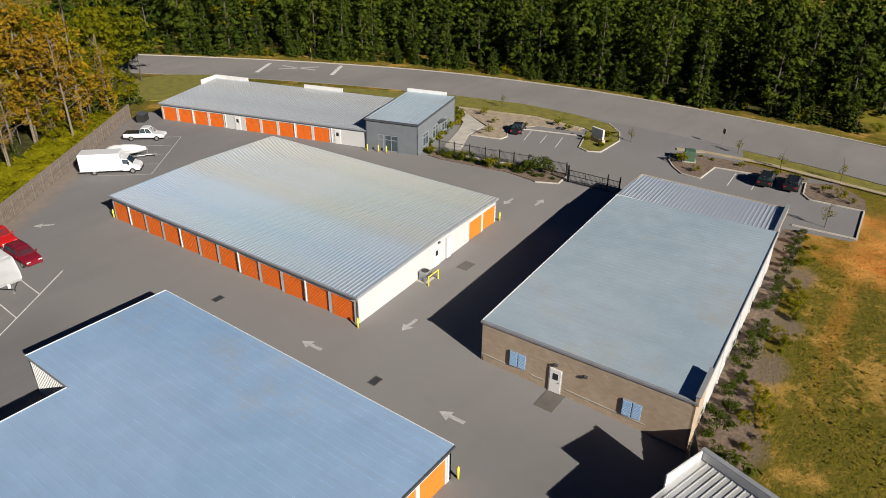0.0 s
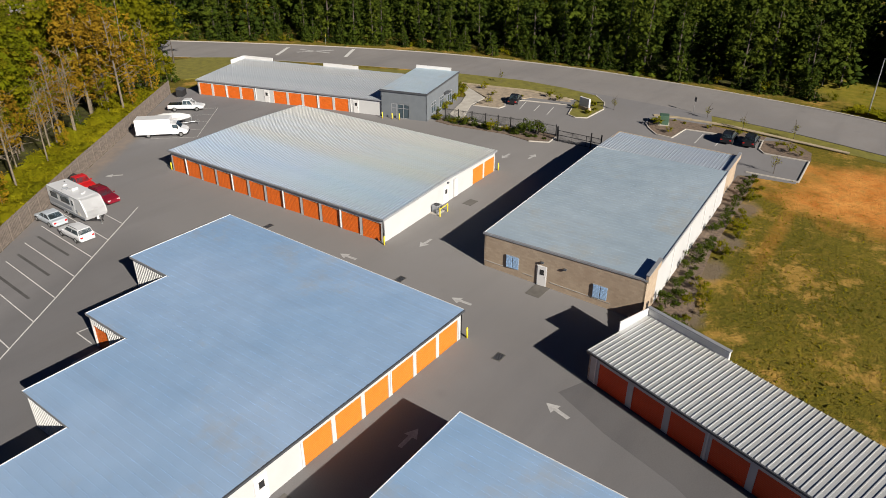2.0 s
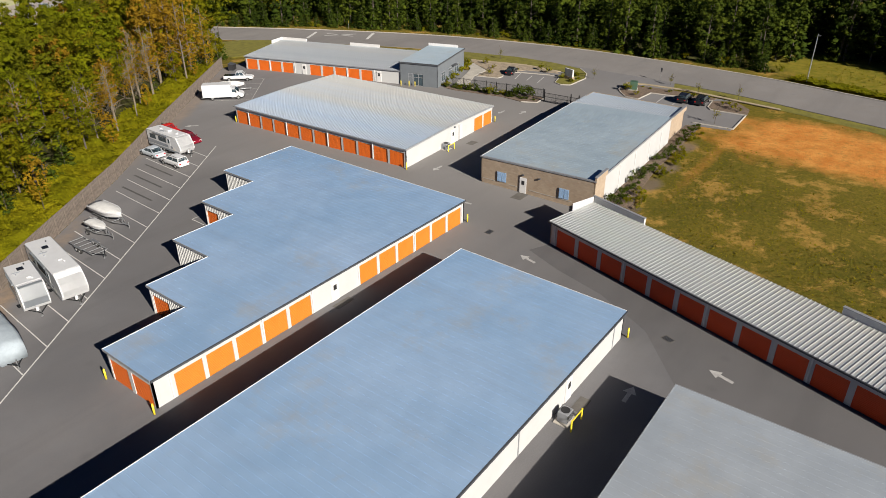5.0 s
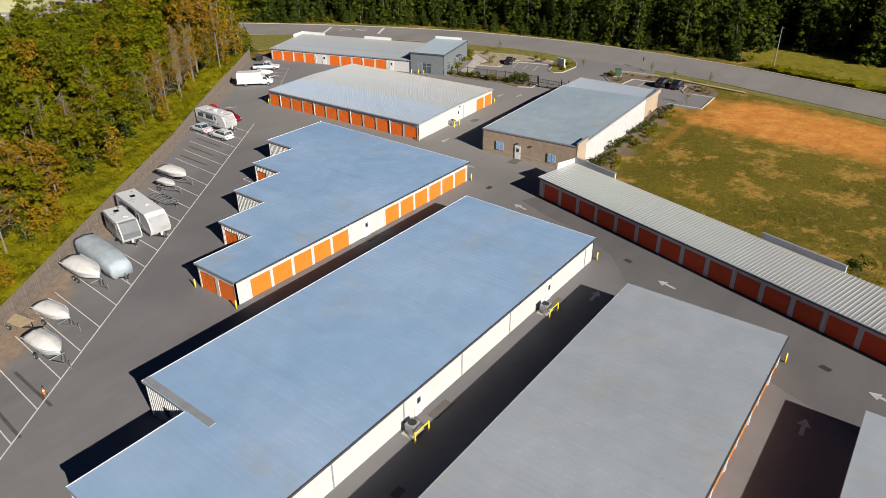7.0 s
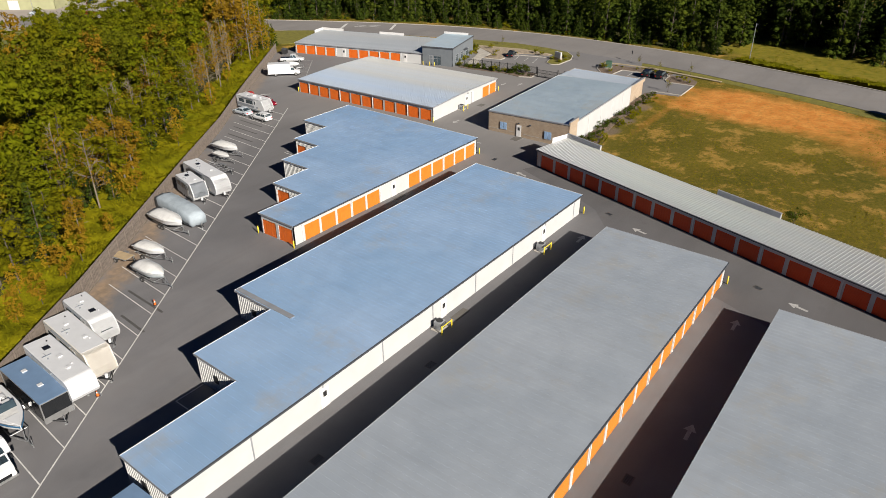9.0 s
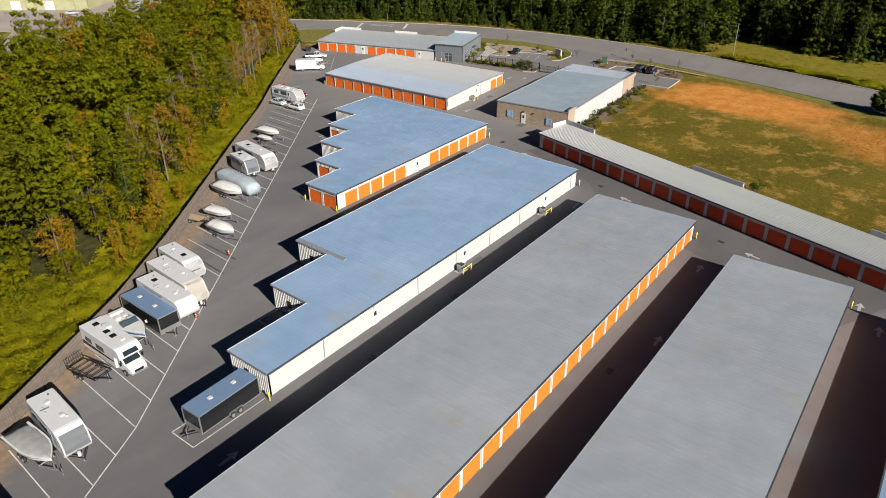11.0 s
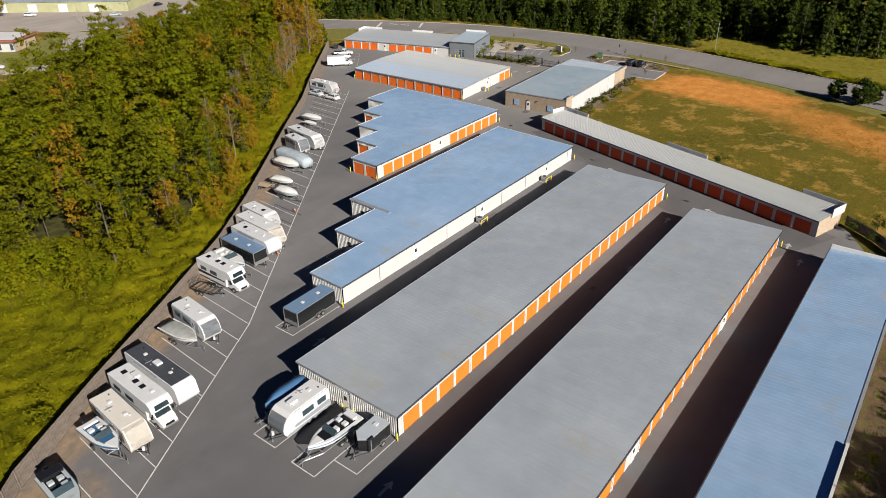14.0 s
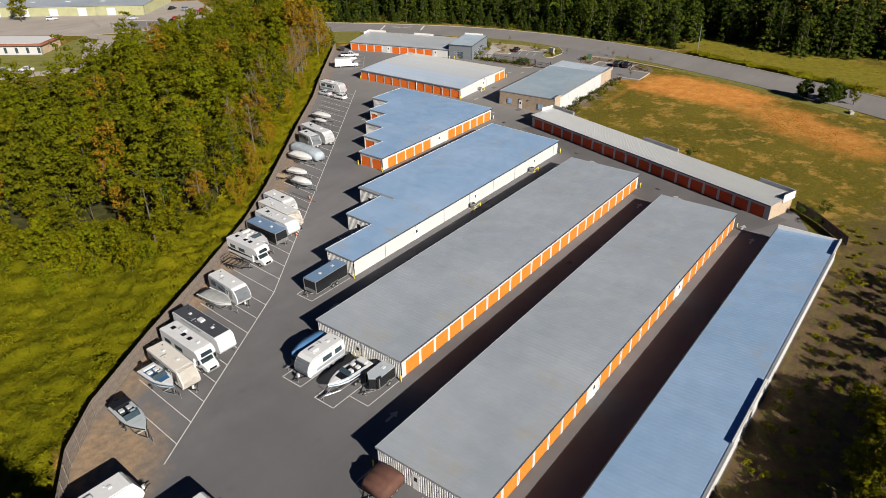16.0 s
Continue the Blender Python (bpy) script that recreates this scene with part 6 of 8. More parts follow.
def air_unit(x, y, deg):
    t = thing("air_conditioner", "grey outdoor air conditioner between yellow guard posts", "air conditioner", "outdoor units", at=pose(x, y, 0, 0, 0, deg))
    bm = bmesh.new()
    box(bm, -0.75, -0.6, 0, 0.75, 0.6, 0.08)
    part("slab", bm, M_CONCRETE, t)
    bm = bmesh.new()
    box(bm, -0.48, -0.42, 0.08, 0.48, 0.42, 0.98, 0.04)
    part("case", bm, M_TRIM_GREY, t)
    bm = bmesh.new()
    rod(bm, (0, 0, 0.98), (0, 0, 1.03), 0.36, 18)
    part("fan_guard", bm, M_BLACK, t)
    for i in range(6):
        bm = bmesh.new()
        box(bm, -0.49, -0.435, 0.2 + i * 0.12, 0.49, -0.42, 0.25 + i * 0.12)
        part("louvre", bm, M_BLACK, t)
    for px, py in ((-0.85, -0.95), (0.85, -0.95)):
        bm = bmesh.new()
        rod(bm, (px, py, 0), (px, py, 1.05), 0.07, 10)
        part("guard_post", bm, M_YELLOW, t)
    bm = bmesh.new()
    rod(bm, (-0.85, -0.95, 0.95), (0.85, -0.95, 0.95), 0.05, 8)
    part("guard_rail", bm, M_YELLOW, t)


for x, y in ((9.7, 0.1), (-33.2, -42.7), (-54.4, -42.7)):
    air_unit(x, y, 4 if x > 0 else 0)


def sign_board():
    t = thing("monument_sign", "white monument sign on a dark base", "sign", at=pose(58.6, 4.6, 0.09, 0, 0, 70))
    bm = bmesh.new()
    box(bm, -1.3, -0.3, 0, 1.3, 0.3, 0.6, 0.03)
    part("base", bm, M_BRICK, t)
    bm = bmesh.new()
    box(bm, -1.15, -0.18, 0.6, 1.15, 0.18, 2.1, 0.03)
    part("board", bm, M_TRIM_WHITE, t)
    bm = bmesh.new()
    box(bm, -0.8, -0.2, 1.4, 0.8, -0.18, 1.75)
    part("lettering", bm, M_ORANGE, t, "plain orange bar on the board")


def road_sign(x, y, z=2.6, mat=None, label="small dark road sign on a post"):
    t = thing("road_sign", label, "road sign", "road signs", at=pose(x, y, 0, 0, 0, 40))
    bm = bmesh.new()
    rod(bm, (0, 0, -0.1), (0, 0, z), 0.04, 8)
    part("post", bm, M_STEEL, t)
    bm = bmesh.new()
    box(bm, -0.38, -0.06, z - 0.75, 0.38, -0.04, z, 0.015)
    part("plate", bm, mat or M_BLACK, t)


def light_pole(x, y, h, deg=0, label="tall grey street light pole"):
    t = thing("street_lamp", label, "street lamp", "street lamps", at=pose(x, y, -0.1, 0, 0, deg))
    bm = bmesh.new()
    rod(bm, (0, 0, 0), (0, 0, h), 0.13, 10, 0.07)
    part("pole", bm, M_STEEL, t)
    bm = bmesh.new()
    rod(bm, (0, 0, h - 0.3), (1.5, 0, h), 0.05, 8)
    part("arm", bm, M_STEEL, t)
    bm = bmesh.new()
    box(bm, 1.3, -0.16, h - 0.06, 2.0, 0.16, h + 0.08, 0.03)
    part("head", bm, M_TRIM_DARK, t)


def utility_box():
    t = thing("utility_cabinet", "green metal utility cabinet on a pad", "cabinet", at=pose(58.9, -9.3, 0.09, 0, 0, 20))
    bm = bmesh.new()
    box(bm, -1.0, -0.9, 0, 1.0, 0.9, 0.1)
    part("slab", bm, M_CONCRETE, t)
    bm = bmesh.new()
    box(bm, -0.8, -0.7, 0.1, 0.8, 0.7, 1.55, 0.05)
    part("case", bm, M_GREEN_BOX, t)
    bm = bmesh.new()
    box(bm, -0.76, -0.74, 0.16, 0.76, -0.7, 1.45)
    part("door", bm, M_GREEN_BOX, t)


M_GREEN_BOX = plain("green_cabinet", (0.05, 0.1, 0.065), 0.5, 0, 0.15, 2)
sign_board()
utility_box()
road_sign(68.7, -11.0)
road_sign(72.8, 80.6, 2.4, M_YELLOW, "yellow diamond road sign on a post")
light_pole(85.6, -35.4, 9.5, 200)


def dumpster(x, y, deg):
    t = thing("dumpster", "dark steel dumpster with white bags beside it", "dumpster", at=pose(x, y, 0, 0, 0, deg))
    bm = bmesh.new()
    quad_box(bm, [(-0.95, -0.6), (0.95, -0.6), (0.95, 0.6), (-0.95, 0.6)], 0.12, [1.2, 1.2, 1.45, 1.45])
    part("bin", bm, M_BLACK, t)
    for s in (-0.48, 0.48):
        bm = bmesh.new()
        quad_box(bm, [(s - 0.45, -0.66), (s + 0.45, -0.66), (s + 0.45, 0.62), (s - 0.45, 0.62)], [1.215, 1.215, 1.465, 1.465], [1.26, 1.26, 1.51, 1.51])
        part("lid", bm, M_TRIM_DARK, t)
    for px in (-0.8, 0.8):
        bm = bmesh.new()
        rod(bm, (px, -0.5, 0.06), (px, 0.5, 0.06), 0.06, 8)
        part("skid", bm, M_STEEL, t)


dumpster(22.9, 68.0, 35)
bm = bmesh.new()
box(bm, -0.9, -0.45, -0.2, 0.9, 0.45, 0.55, 0.05)
single("concrete_block", bm, M_CONCRETE, "pale concrete block lying in the roadside grass", "block", at=pose(46.0, -88.5, 0, 0, 0, 25))


def pallet_stack(x, y, deg):
    t = thing("barrier", "white striped barricade leaning at the fence", "barricade", at=pose(x, y, 0, 0, 0, deg))
    for i in range(3):
        bm = bmesh.new()
        box(bm, -1.2, -0.03, 0.35 + i * 0.4, 1.2, 0.03, 0.6 + i * 0.4, 0.01)
        part("board", bm, M_TRIM_WHITE, t)
    for px in (-1.0, 1.0):
        bm = bmesh.new()
        box(bm, px - 0.05, 0.035, 0, px + 0.05, 0.12, 1.5)
        part("leg", bm, M_TRIM_WHITE, t)


pallet_stack(-10.2, 44.2, 38)


def cone(x, y):
    t = thing("traffic_cone", "orange traffic cone with a white band", "traffic cone", "traffic cones", at=pose(x, y, 0))
    bm = bmesh.new()
    box(bm, -0.18, -0.18, 0, 0.18, 0.18, 0.04, 0.01)
    part("base", bm, M_BLACK, t)
    bm = bmesh.new()
    rod(bm, (0, 0, 0.04), (0, 0, 0.72), 0.14, 14, 0.03)
    part("cone", bm, M_ORANGE, t)
    bm = bmesh.new()
    rod(bm, (0, 0, 0.36), (0, 0, 0.5), 0.098, 14, 0.075)
    part("band", bm, M_TRIM_WHITE, t)


for x, y in ((-69.5, -14.6), (-81.4, -24.0)):
    cone(x, y)


# shrubs of the beds, each a thing of its own
HEDGE_CROWNS = []
for _, crown, _ in TREES["bush"]:
    me = crown.copy()
    me.materials.clear()
    me.materials.append(M_HEDGE)
    HEDGE_CROWNS.append(me)


def shrub(x, y, k, kind=None, label="small green shrub in a mulch bed", group="shrubs", wild=False):
    i = RNG.integers(3) if kind is None else kind
    trunk, crown, _ = TREES["bush"][i]
    t = thing("shrub", label, "shrub", group, at=pose(x, y, 0.02, 0, 0, RNG.uniform(0, 360)) @ Matrix.Scale(k, 4))
    part("stem", trunk, None, t)
    part("crown", crown if wild else HEDGE_CROWNS[i], None, t)


for i in range(22):
    f = i / 21
    shrub(39.2 + 1.6 * f + RNG.normal(0, 0.3), 20.5 - 17.5 * f + RNG.normal(0, 0.3), RNG.uniform(0.3, 0.5), 2)
for i in range(16):
    f = i / 15
    shrub(41.2 + 15.6 * f + RNG.normal(0, 0.25), 23.7 + 4.7 * f + RNG.normal(0, 0.3), RNG.uniform(0.45, 0.8), label="ornamental yellow-green shrub beside the office", wild=i % 3 > 0)
for i in range(20):
    f = i / 19
    shrub(39.2 + 1.0 * f + RNG.normal(0, 0.25), 22.0 - 15 * f + RNG.normal(0, 0.4), RNG.uniform(0.4, 0.7), label="leafy shrub along the black fence", wild=i % 4 == 0)
for x, y, k in ((41.0, 6.2, 0.9), (42.6, 5.2, 0.8), (40.6, 5.6, 0.85), (41.6, 4.2, 0.8), (40.4, 7.2, 0.5)):
    shrub(x, y, k, 1, "bushy bright green shrub in the bed")
for x, y in ((39.4, 22.4), (41.5, 23.6), (44.5, 24.2), (47.5, 25.0), (56.5, 29.5), (52.5, 20), (57, 22), (60, 26), (62.2, 13), (60.8, 10.5), (59.5, 17.5), (58.2, 6.2), (57, 3.2), (59.6, 2.9), (61.8, 4.4)):
    shrub(x, y, RNG.uniform(0.35, 0.7), label="ornamental yellow-green shrub beside the walk", wild=True)
for x, y in ((60.5, -8.5), (57.0, -8.9), (55, -11.5), (61.0, -12), (61, -16), (60.8, -20.5), (61.2, -23), (58, -27), (56.5, -29), (59.5, -27.5), (55.6, -30.4), (61.6, -10.2)):
    shrub(x, y, RNG.uniform(0.3, 0.65), label="ornamental shrub behind the kerb", wild=True)
for i in range(46):
    f = i / 45
    shrub(3.6 + 40 * f + RNG.normal(0, 0.3), -29.2 + 2.0 * f + RNG.normal(0, 0.35), RNG.uniform(0.25, 0.62) * (1.15 - 0.3 * f), label="leafy shrub along the white wall", group="shrubs along the wall")
for i in range(58):
    f = RNG.uniform(0, 1)
    y = -29.6 + 2.0 * f - RNG.uniform(0.2, 2.6) * (1.2 - 0.6 * f)
    if min(math.hypot(4 + 38 * f - a, y - b) for a, b in ((32.4, -29.1), (22.3, -29.9), (14.9, -30.2))) < 1.5:
        continue
    shrub(4 + 38 * f, y, RNG.uniform(0.18, 0.5), label="wild yellow-green weed clump beside the wall", group="shrubs along the wall", wild=True)
for x, y, k in ((63.6, -20.5, 0.28), (63.9, -28.0, 0.26), (62.0, 0.6, 0.26), (66.0, 26.0, 0.26), (46.5, -29.0, 0.36), (66.5, -14, 0.25), (50.8, 19.3, 0.28)):
    plant("street_tree", x, y, 0.52 + k, "young street trees")
for x, y, k in ((-7.0, -66.6, 0.9), (-22.6, -92.6, 0.8), (-19.5, -95.5, 0.9), (-25.5, -95.6, 0.7), (0.6, -31.2, 0.9)):
    shrub(x, y, k, 1, "single wild bush beside the block")


# dark retaining fence behind the end of the narrow row
def back_fence():
    f = thing("fence", "dark weathered board fence behind the narrow row", "fence", at=pose(0, 0, 0))
    line = [(-20.6, -91.0), (-24.2, -95.5), (-30.5, -101.2)]
    for a, b in zip(line, line[1:]):
        d = math.hypot(b[0] - a[0], b[1] - a[1])
        n = round(d / 2.2)
        for i in range(n):
            bm = bmesh.new()
            plan = [(d / n, 0.03), (0, 0.03)]
            for k in range(14):
                o = -0.02 if k % 2 else 0.0
                plan += [(k * d / n / 14 + 0.004, o), ((k + 1) * d / n / 14 - 0.012, o), ((k + 1) * d / n / 14 - 0.006, 0.02)]
            quad_box(bm, plan, 0, 1.75)
            o = part("fence_panel", bm, M_WOOD_FENCE, f)
            o.matrix_basis = pose(a[0] + (b[0] - a[0]) * i / n, a[1] + (b[1] - a[1]) * i / n, 0, 0, 0, math.degrees(math.atan2(b[1] - a[1], b[0] - a[0])))


back_fence()


def link_fence():
    """Dark close-boarded screen that closes the gap between the block building and the narrow row."""
    a, b, k, high = Vector((1.85, -28.35)), Vector((-1.95, -30.05)), 12, 2.1
    deg = math.degrees(math.atan2(b.y - a.y, b.x - a.x))
    f = thing("fence", "dark close-boarded screen between two buildings", "fence", at=pose(a.x, a.y, 0, 0, 0, deg))
    w = (b - a).length / k
    for i in range(k):
        block(f, "board", i * w + 0.004, -0.02, 0.04, (i + 1) * w - 0.004, 0.02, high - 0.02 * (i % 3), M_TRIM_DARK)
    for z in (0.4, 1.7):
        block(f, "rail", 0, 0.021, z, k * w, 0.06, z + 0.08, M_TRIM_DARK)
    for i in (0, 6, 12):
        block(f, "post", i * w - 0.05, 0.061, -0.05, i * w + 0.05, 0.16, high + 0.1, M_BLACK)



# ---- vehicles, trailers and boats (x forwards) ----
def paint(name, colour, rough=0.3, vary=0.06):
    return plain(name, colour, rough, 0.0, vary, 1.2, tuple(c * 0.6 for c in colour), 0.12)


V_WHITE = paint("gloss_white", (0.56, 0.565, 0.575))
V_CREAM = paint("cream_shell", (0.6, 0.565, 0.51), 0.4)
V_RED = paint("gloss_red", (0.42, 0.012, 0.012), 0.22)
V_DARKRED = paint("gloss_dark_red", (0.16, 0.008, 0.018), 0.22)
V_SILVER = plain("silver_paint", (0.42, 0.46, 0.5), 0.35, 0.1, 0.08, 1.5)
V_BLACK = paint("gloss_black", (0.012, 0.013, 0.015), 0.2)
V_DARKROOF = paint("charcoal_roof", (0.05, 0.055, 0.065), 0.6, 0.2)
V_BLUEROOF = paint("sky_blue_roof", (0.14, 0.215, 0.33), 0.35, 0.1)
V_GREYNOSE = paint("grey_nose", (0.23, 0.25, 0.275), 0.35)
V_BROWNSIDE = paint("brown_side", (0.085, 0.06, 0.045), 0.4)
V_COVER = plain("pale_canvas", (0.6, 0.595, 0.58), 0.85, 0, 0.15, 1.2, (0.3, 0.28, 0.24), 0.3, 0.4)
V_COVER_GREY = plain("grey_canvas", (0.3, 0.31, 0.3), 0.85, 0, 0.2, 1.2, (0.15, 0.15, 0.14), 0.3, 0.4)
V_COVER_BLUE = plain("blue_grey_canvas", (0.33, 0.38, 0.42), 0.8, 0, 0.18, 1.0, (0.2, 0.22, 0.24), 0.3, 0.4)
V_TARP = plain("blue_tarpaulin", (0.05, 0.14, 0.29), 0.55, 0, 0.2, 1.0, (0.1, 0.14, 0.2), 0.3, 0.4)
V_BROWN = plain("brown_canvas", (0.1, 0.042, 0.028), 0.85, 0, 0.25, 1.2, (0.05, 0.025, 0.02), 0.3, 0.4)
V_BLUE_IN = paint("blue_upholstery", (0.03, 0.1, 0.2), 0.5)
V_GREYHULL = paint("grey_hull", (0.37, 0.41, 0.43), 0.3)
V_TAN = plain("tan_boards", (0.4, 0.3, 0.18), 0.8, 0, 0.2, 1.5)
V_TYRE = plain("rubber", (0.018, 0.018, 0.018), 0.85, 0, 0.2, 3)
V_RIM = plain("alloy", (0.5, 0.5, 0.5), 0.35, 0.8, 0.1, 3)
V_LAMP = paint("lamp_lens", (0.6, 0.6, 0.58), 0.1)
V_TAIL = paint("red_lens", (0.45, 0.01, 0.01), 0.2)


def wheel_meshes(r=0.34, w=0.22):
    bm = bmesh.new()
    for a, b, ra, rb in ((-w / 2, -w / 2 + 0.03, r * 0.9, r), (-w / 2 + 0.03, w / 2 - 0.03, r, r), (w / 2 - 0.03, w / 2, r, r * 0.9)):
        rod(bm, (0, a, 0), (0, b, 0), ra, 18, rb)
    tyre = mesh_of(bm, "tyre", V_TYRE)
    bm = bmesh.new()
    rod(bm, (0, -w / 2 - 0.012, 0), (0, w / 2 + 0.012, 0), r * 0.58, 14)
    rod(bm, (0, -w / 2 - 0.03, 0), (0, w / 2 + 0.03, 0), r * 0.2, 8)
    return tyre, mesh_of(bm, "rim", V_RIM)


WHEELS = {r: wheel_meshes(r) for r in (0.3, 0.34, 0.38)}


def wheel(parent, x, y, r=0.34):
    tyre, rim = WHEELS[r]
    o = part("wheel", tyre, None, parent)
    o.location = (x, y, r)
    part("rim", rim, None, o)


def side_shape(bm, pts, y0, y1, bevel=0.0):
    """A body with the given outline seen from the side (x, z), from y0 to y1."""
    a = [bm.verts.new((x, y0, z)) for x, z in pts]
    b = [bm.verts.new((x, y1, z)) for x, z in pts]
    fs = [bm.faces.new(a), bm.faces.new(b[::-1])]
    n = len(pts)
    for i in range(n):
        fs.append(bm.faces.new((a[i], b[i], b[(i + 1) % n], a[(i + 1) % n])))
    if bevel:
        es = {e for f in fs[:2] for e in f.edges}
        bmesh.ops.bevel(bm, geom=list(es), offset=bevel, segments=2, affect="EDGES", profile=0.6)


def block(parent, name, x0, y0, z0, x1, y1, z1, mat, label="", bevel=0.0):
    bm = bmesh.new()
    box(bm, x0, y0, z0, x1, y1, z1, bevel)
    return part(name, bm, mat, parent, label)


def loft(bm, rings, caps=True):
    vs = [[bm.verts.new(p) for p in r] for r in rings]
    n = len(rings[0])
    for a, b in zip(vs, vs[1:]):
        for k in range(n):
            j = (k + 1) % n
            bm.faces.new((a[k], a[j], b[j], b[k]))
    if caps:
        bm.faces.new(vs[0][::-1])
        bm.faces.new(vs[-1])


def car(label, at, mat, L=4.6, W=1.8, H=1.45, style="sedan", group="parked cars"):
    t = thing("car" if style != "pickup" else "pickup_truck", label, "car" if style != "pickup" else "pickup", group, at=at)
    h, w = L / 2, W / 2
    belt, sill = (0.88, 0.3) if style == "sedan" else (1.0, 0.38)
    if style == "pickup":
        belt, sill = 1.1, 0.45
    # lower body: rings across the length
    stations = [(-h, 0.8, belt - 0.12), (-h + 0.12, 0.95, belt - 0.02), (-h * 0.55, 1.0, belt), (0, 1.0, belt), (h * 0.45, 1.0, belt - 0.02), (h * 0.8, 0.97, belt - 0.12), (h - 0.12, 0.9, belt - 0.22), (h, 0.75, belt - 0.36)]
    rings = []
    for x, k, top in stations:
        y = w * k
        rings.append([(x, -y * 0.92, sill), (x, -y, sill + 0.18), (x, -y, top - 0.14), (x, -y * 0.9, top), (x, y * 0.9, top), (x, y, top - 0.14), (x, y, sill + 0.18), (x, y * 0.92, sill)])
    bm = bmesh.new()
    loft(bm, rings)
    part("body", bm, mat, t)
    # cabin
    if style == "sedan":
        cab = [(-h * 0.72, belt), (-h * 0.38, H - 0.04), (h * 0.02, H), (h * 0.12, H - 0.02), (h * 0.46, belt - 0.03)]
    elif style == "suv":
        cab = [(-h * 0.93, belt), (-h * 0.82, H - 0.05), (-h * 0.3, H), (h * 0.08, H - 0.03), (h * 0.42, belt - 0.03)]
    else:
        cab = [(-h * 0.16, belt), (-h * 0.1, H - 0.04), (h * 0.05, H), (h * 0.28, H - 0.03), (h * 0.5, belt - 0.03)]
    rings = []
    for x, z in cab:
        k = 0.9 if z < H - 0.1 else 0.74
        rings.append([(x, -w * k, z), (x, w * k, z)])
    bm = bmesh.new()
    vs = [[bm.verts.new(p) for p in r] for r in rings]
    for a, b in zip(vs, vs[1:]):
        bm.faces.new((a[0], b[0], b[1], a[1]))
    bm.faces.new([v[0] for v in vs][::-1])
    bm.faces.new([v[1] for v in vs])
    bm.faces.new((vs[0][0], vs[0][1], vs[-1][1], vs[-1][0]))
    part("cabin", bm, mat, t)

    def pane(name, pts):
        bm = bmesh.new()
        f = bm.faces.new([bm.verts.new(p) for p in pts])
        f.normal_update()
        r = bmesh.ops.extrude_face_region(bm, geom=[f])
        bmesh.ops.translate(bm, verts=[v for v in r["geom"] if isinstance(v, bmesh.types.BMVert)], vec=f.normal * 0.012)
        part(name, bm, M_GLASS, t)

    def on_slope(i, j, lo, hi, shrink):
        a, b = Vector((*cab[i], 0)), Vector((*cab[j], 0))
        p, q = a.lerp(b, lo), a.lerp(b, hi)
        yp, yq = w * (0.88 + (0.72 - 0.88) * (p.y - belt) / (H - belt)) * shrink, w * (0.88 + (0.72 - 0.88) * (q.y - belt) / (H - belt)) * shrink
        return [(p.x, -yp, p.y), (p.x, yp, p.y), (q.x, yq, q.y), (q.x, -yq, q.y)]

    pane("windscreen", on_slope(len(cab) - 1, len(cab) - 2, 0.08, 0.92, 0.96))
    pane("rear_window", on_slope(0, 1, 0.12, 0.9, 0.94)[::-1])
    for s in (-1, 1):
        xs = (cab[0][0] * 0.72 + cab[1][0] * 0.28, cab[-1][0] * 0.7 + cab[-2][0] * 0.3)
        xt = (cab[1][0] + 0.05, cab[-2][0] - 0.02)
        m, mt = (xs[0] + xs[1]) / 2, (xt[0] + xt[1]) / 2
        for (a, b), (c, d) in (((xs[0], m - 0.04), (xt[0], mt - 0.04)), ((m + 0.04, xs[1]), (mt + 0.04, xt[1]))):
            z0, z1 = belt + 0.06, H - 0.12
            y0, y1 = w * 0.892, w * 0.768
            pts = [(a, s * y0, z0), (b, s * y0, z0), (d, s * y1, z1), (c, s * y1, z1)]
            pane("side_window", pts if s < 0 else pts[::-1])
        block(t, "mirror", cab[-1][0] - 0.25, s * w * 1.06 - 0.09, belt, cab[-1][0] - 0.1, s * w * 1.06 + 0.09, belt + 0.14, mat, bevel=0.02)
        block(t, "headlight", h - 0.16, s * w * 0.6 - 0.18, belt - 0.4, h - 0.02, s * w * 0.6 + 0.18, belt - 0.26, V_LAMP)
        block(t, "tail_light", -h - 0.01, s * w * 0.68 - 0.13, belt - 0.32, -h + 0.1, s * w * 0.68 + 0.13, belt - 0.14, V_TAIL)
    block(t, "front_bumper", h - 0.14, -w * 0.8, sill - 0.02, h + 0.06, w * 0.8, sill + 0.2, mat if style != "pickup" else V_RIM, bevel=0.04)
    block(t, "rear_bumper", -h - 0.06, -w * 0.85, sill - 0.02, -h + 0.12, w * 0.85, sill + 0.2, mat if style != "pickup" else V_RIM, bevel=0.04)
    if style == "suv":
        for s in (-1, 1):
            bm = bmesh.new()
            rod(bm, (-h * 0.7, s * w * 0.66, H + 0.05), (h * 0.05, s * w * 0.66, H + 0.05), 0.025)
            part("roof_rail", bm, V_BLACK, t)
    if style == "pickup":
        block(t, "bed_cover", -h + 0.1, -w * 0.84, belt - 0.02, -h * 0.18, w * 0.84, belt + 0.03, V_BLACK, "black bed cover")
    r = 0.34 if style != "pickup" else 0.38
    for x in (-h * 0.6, h * 0.64):
        for s in (-1, 1):
            wheel(t, x, s * (w - 0.1), r)
    return t


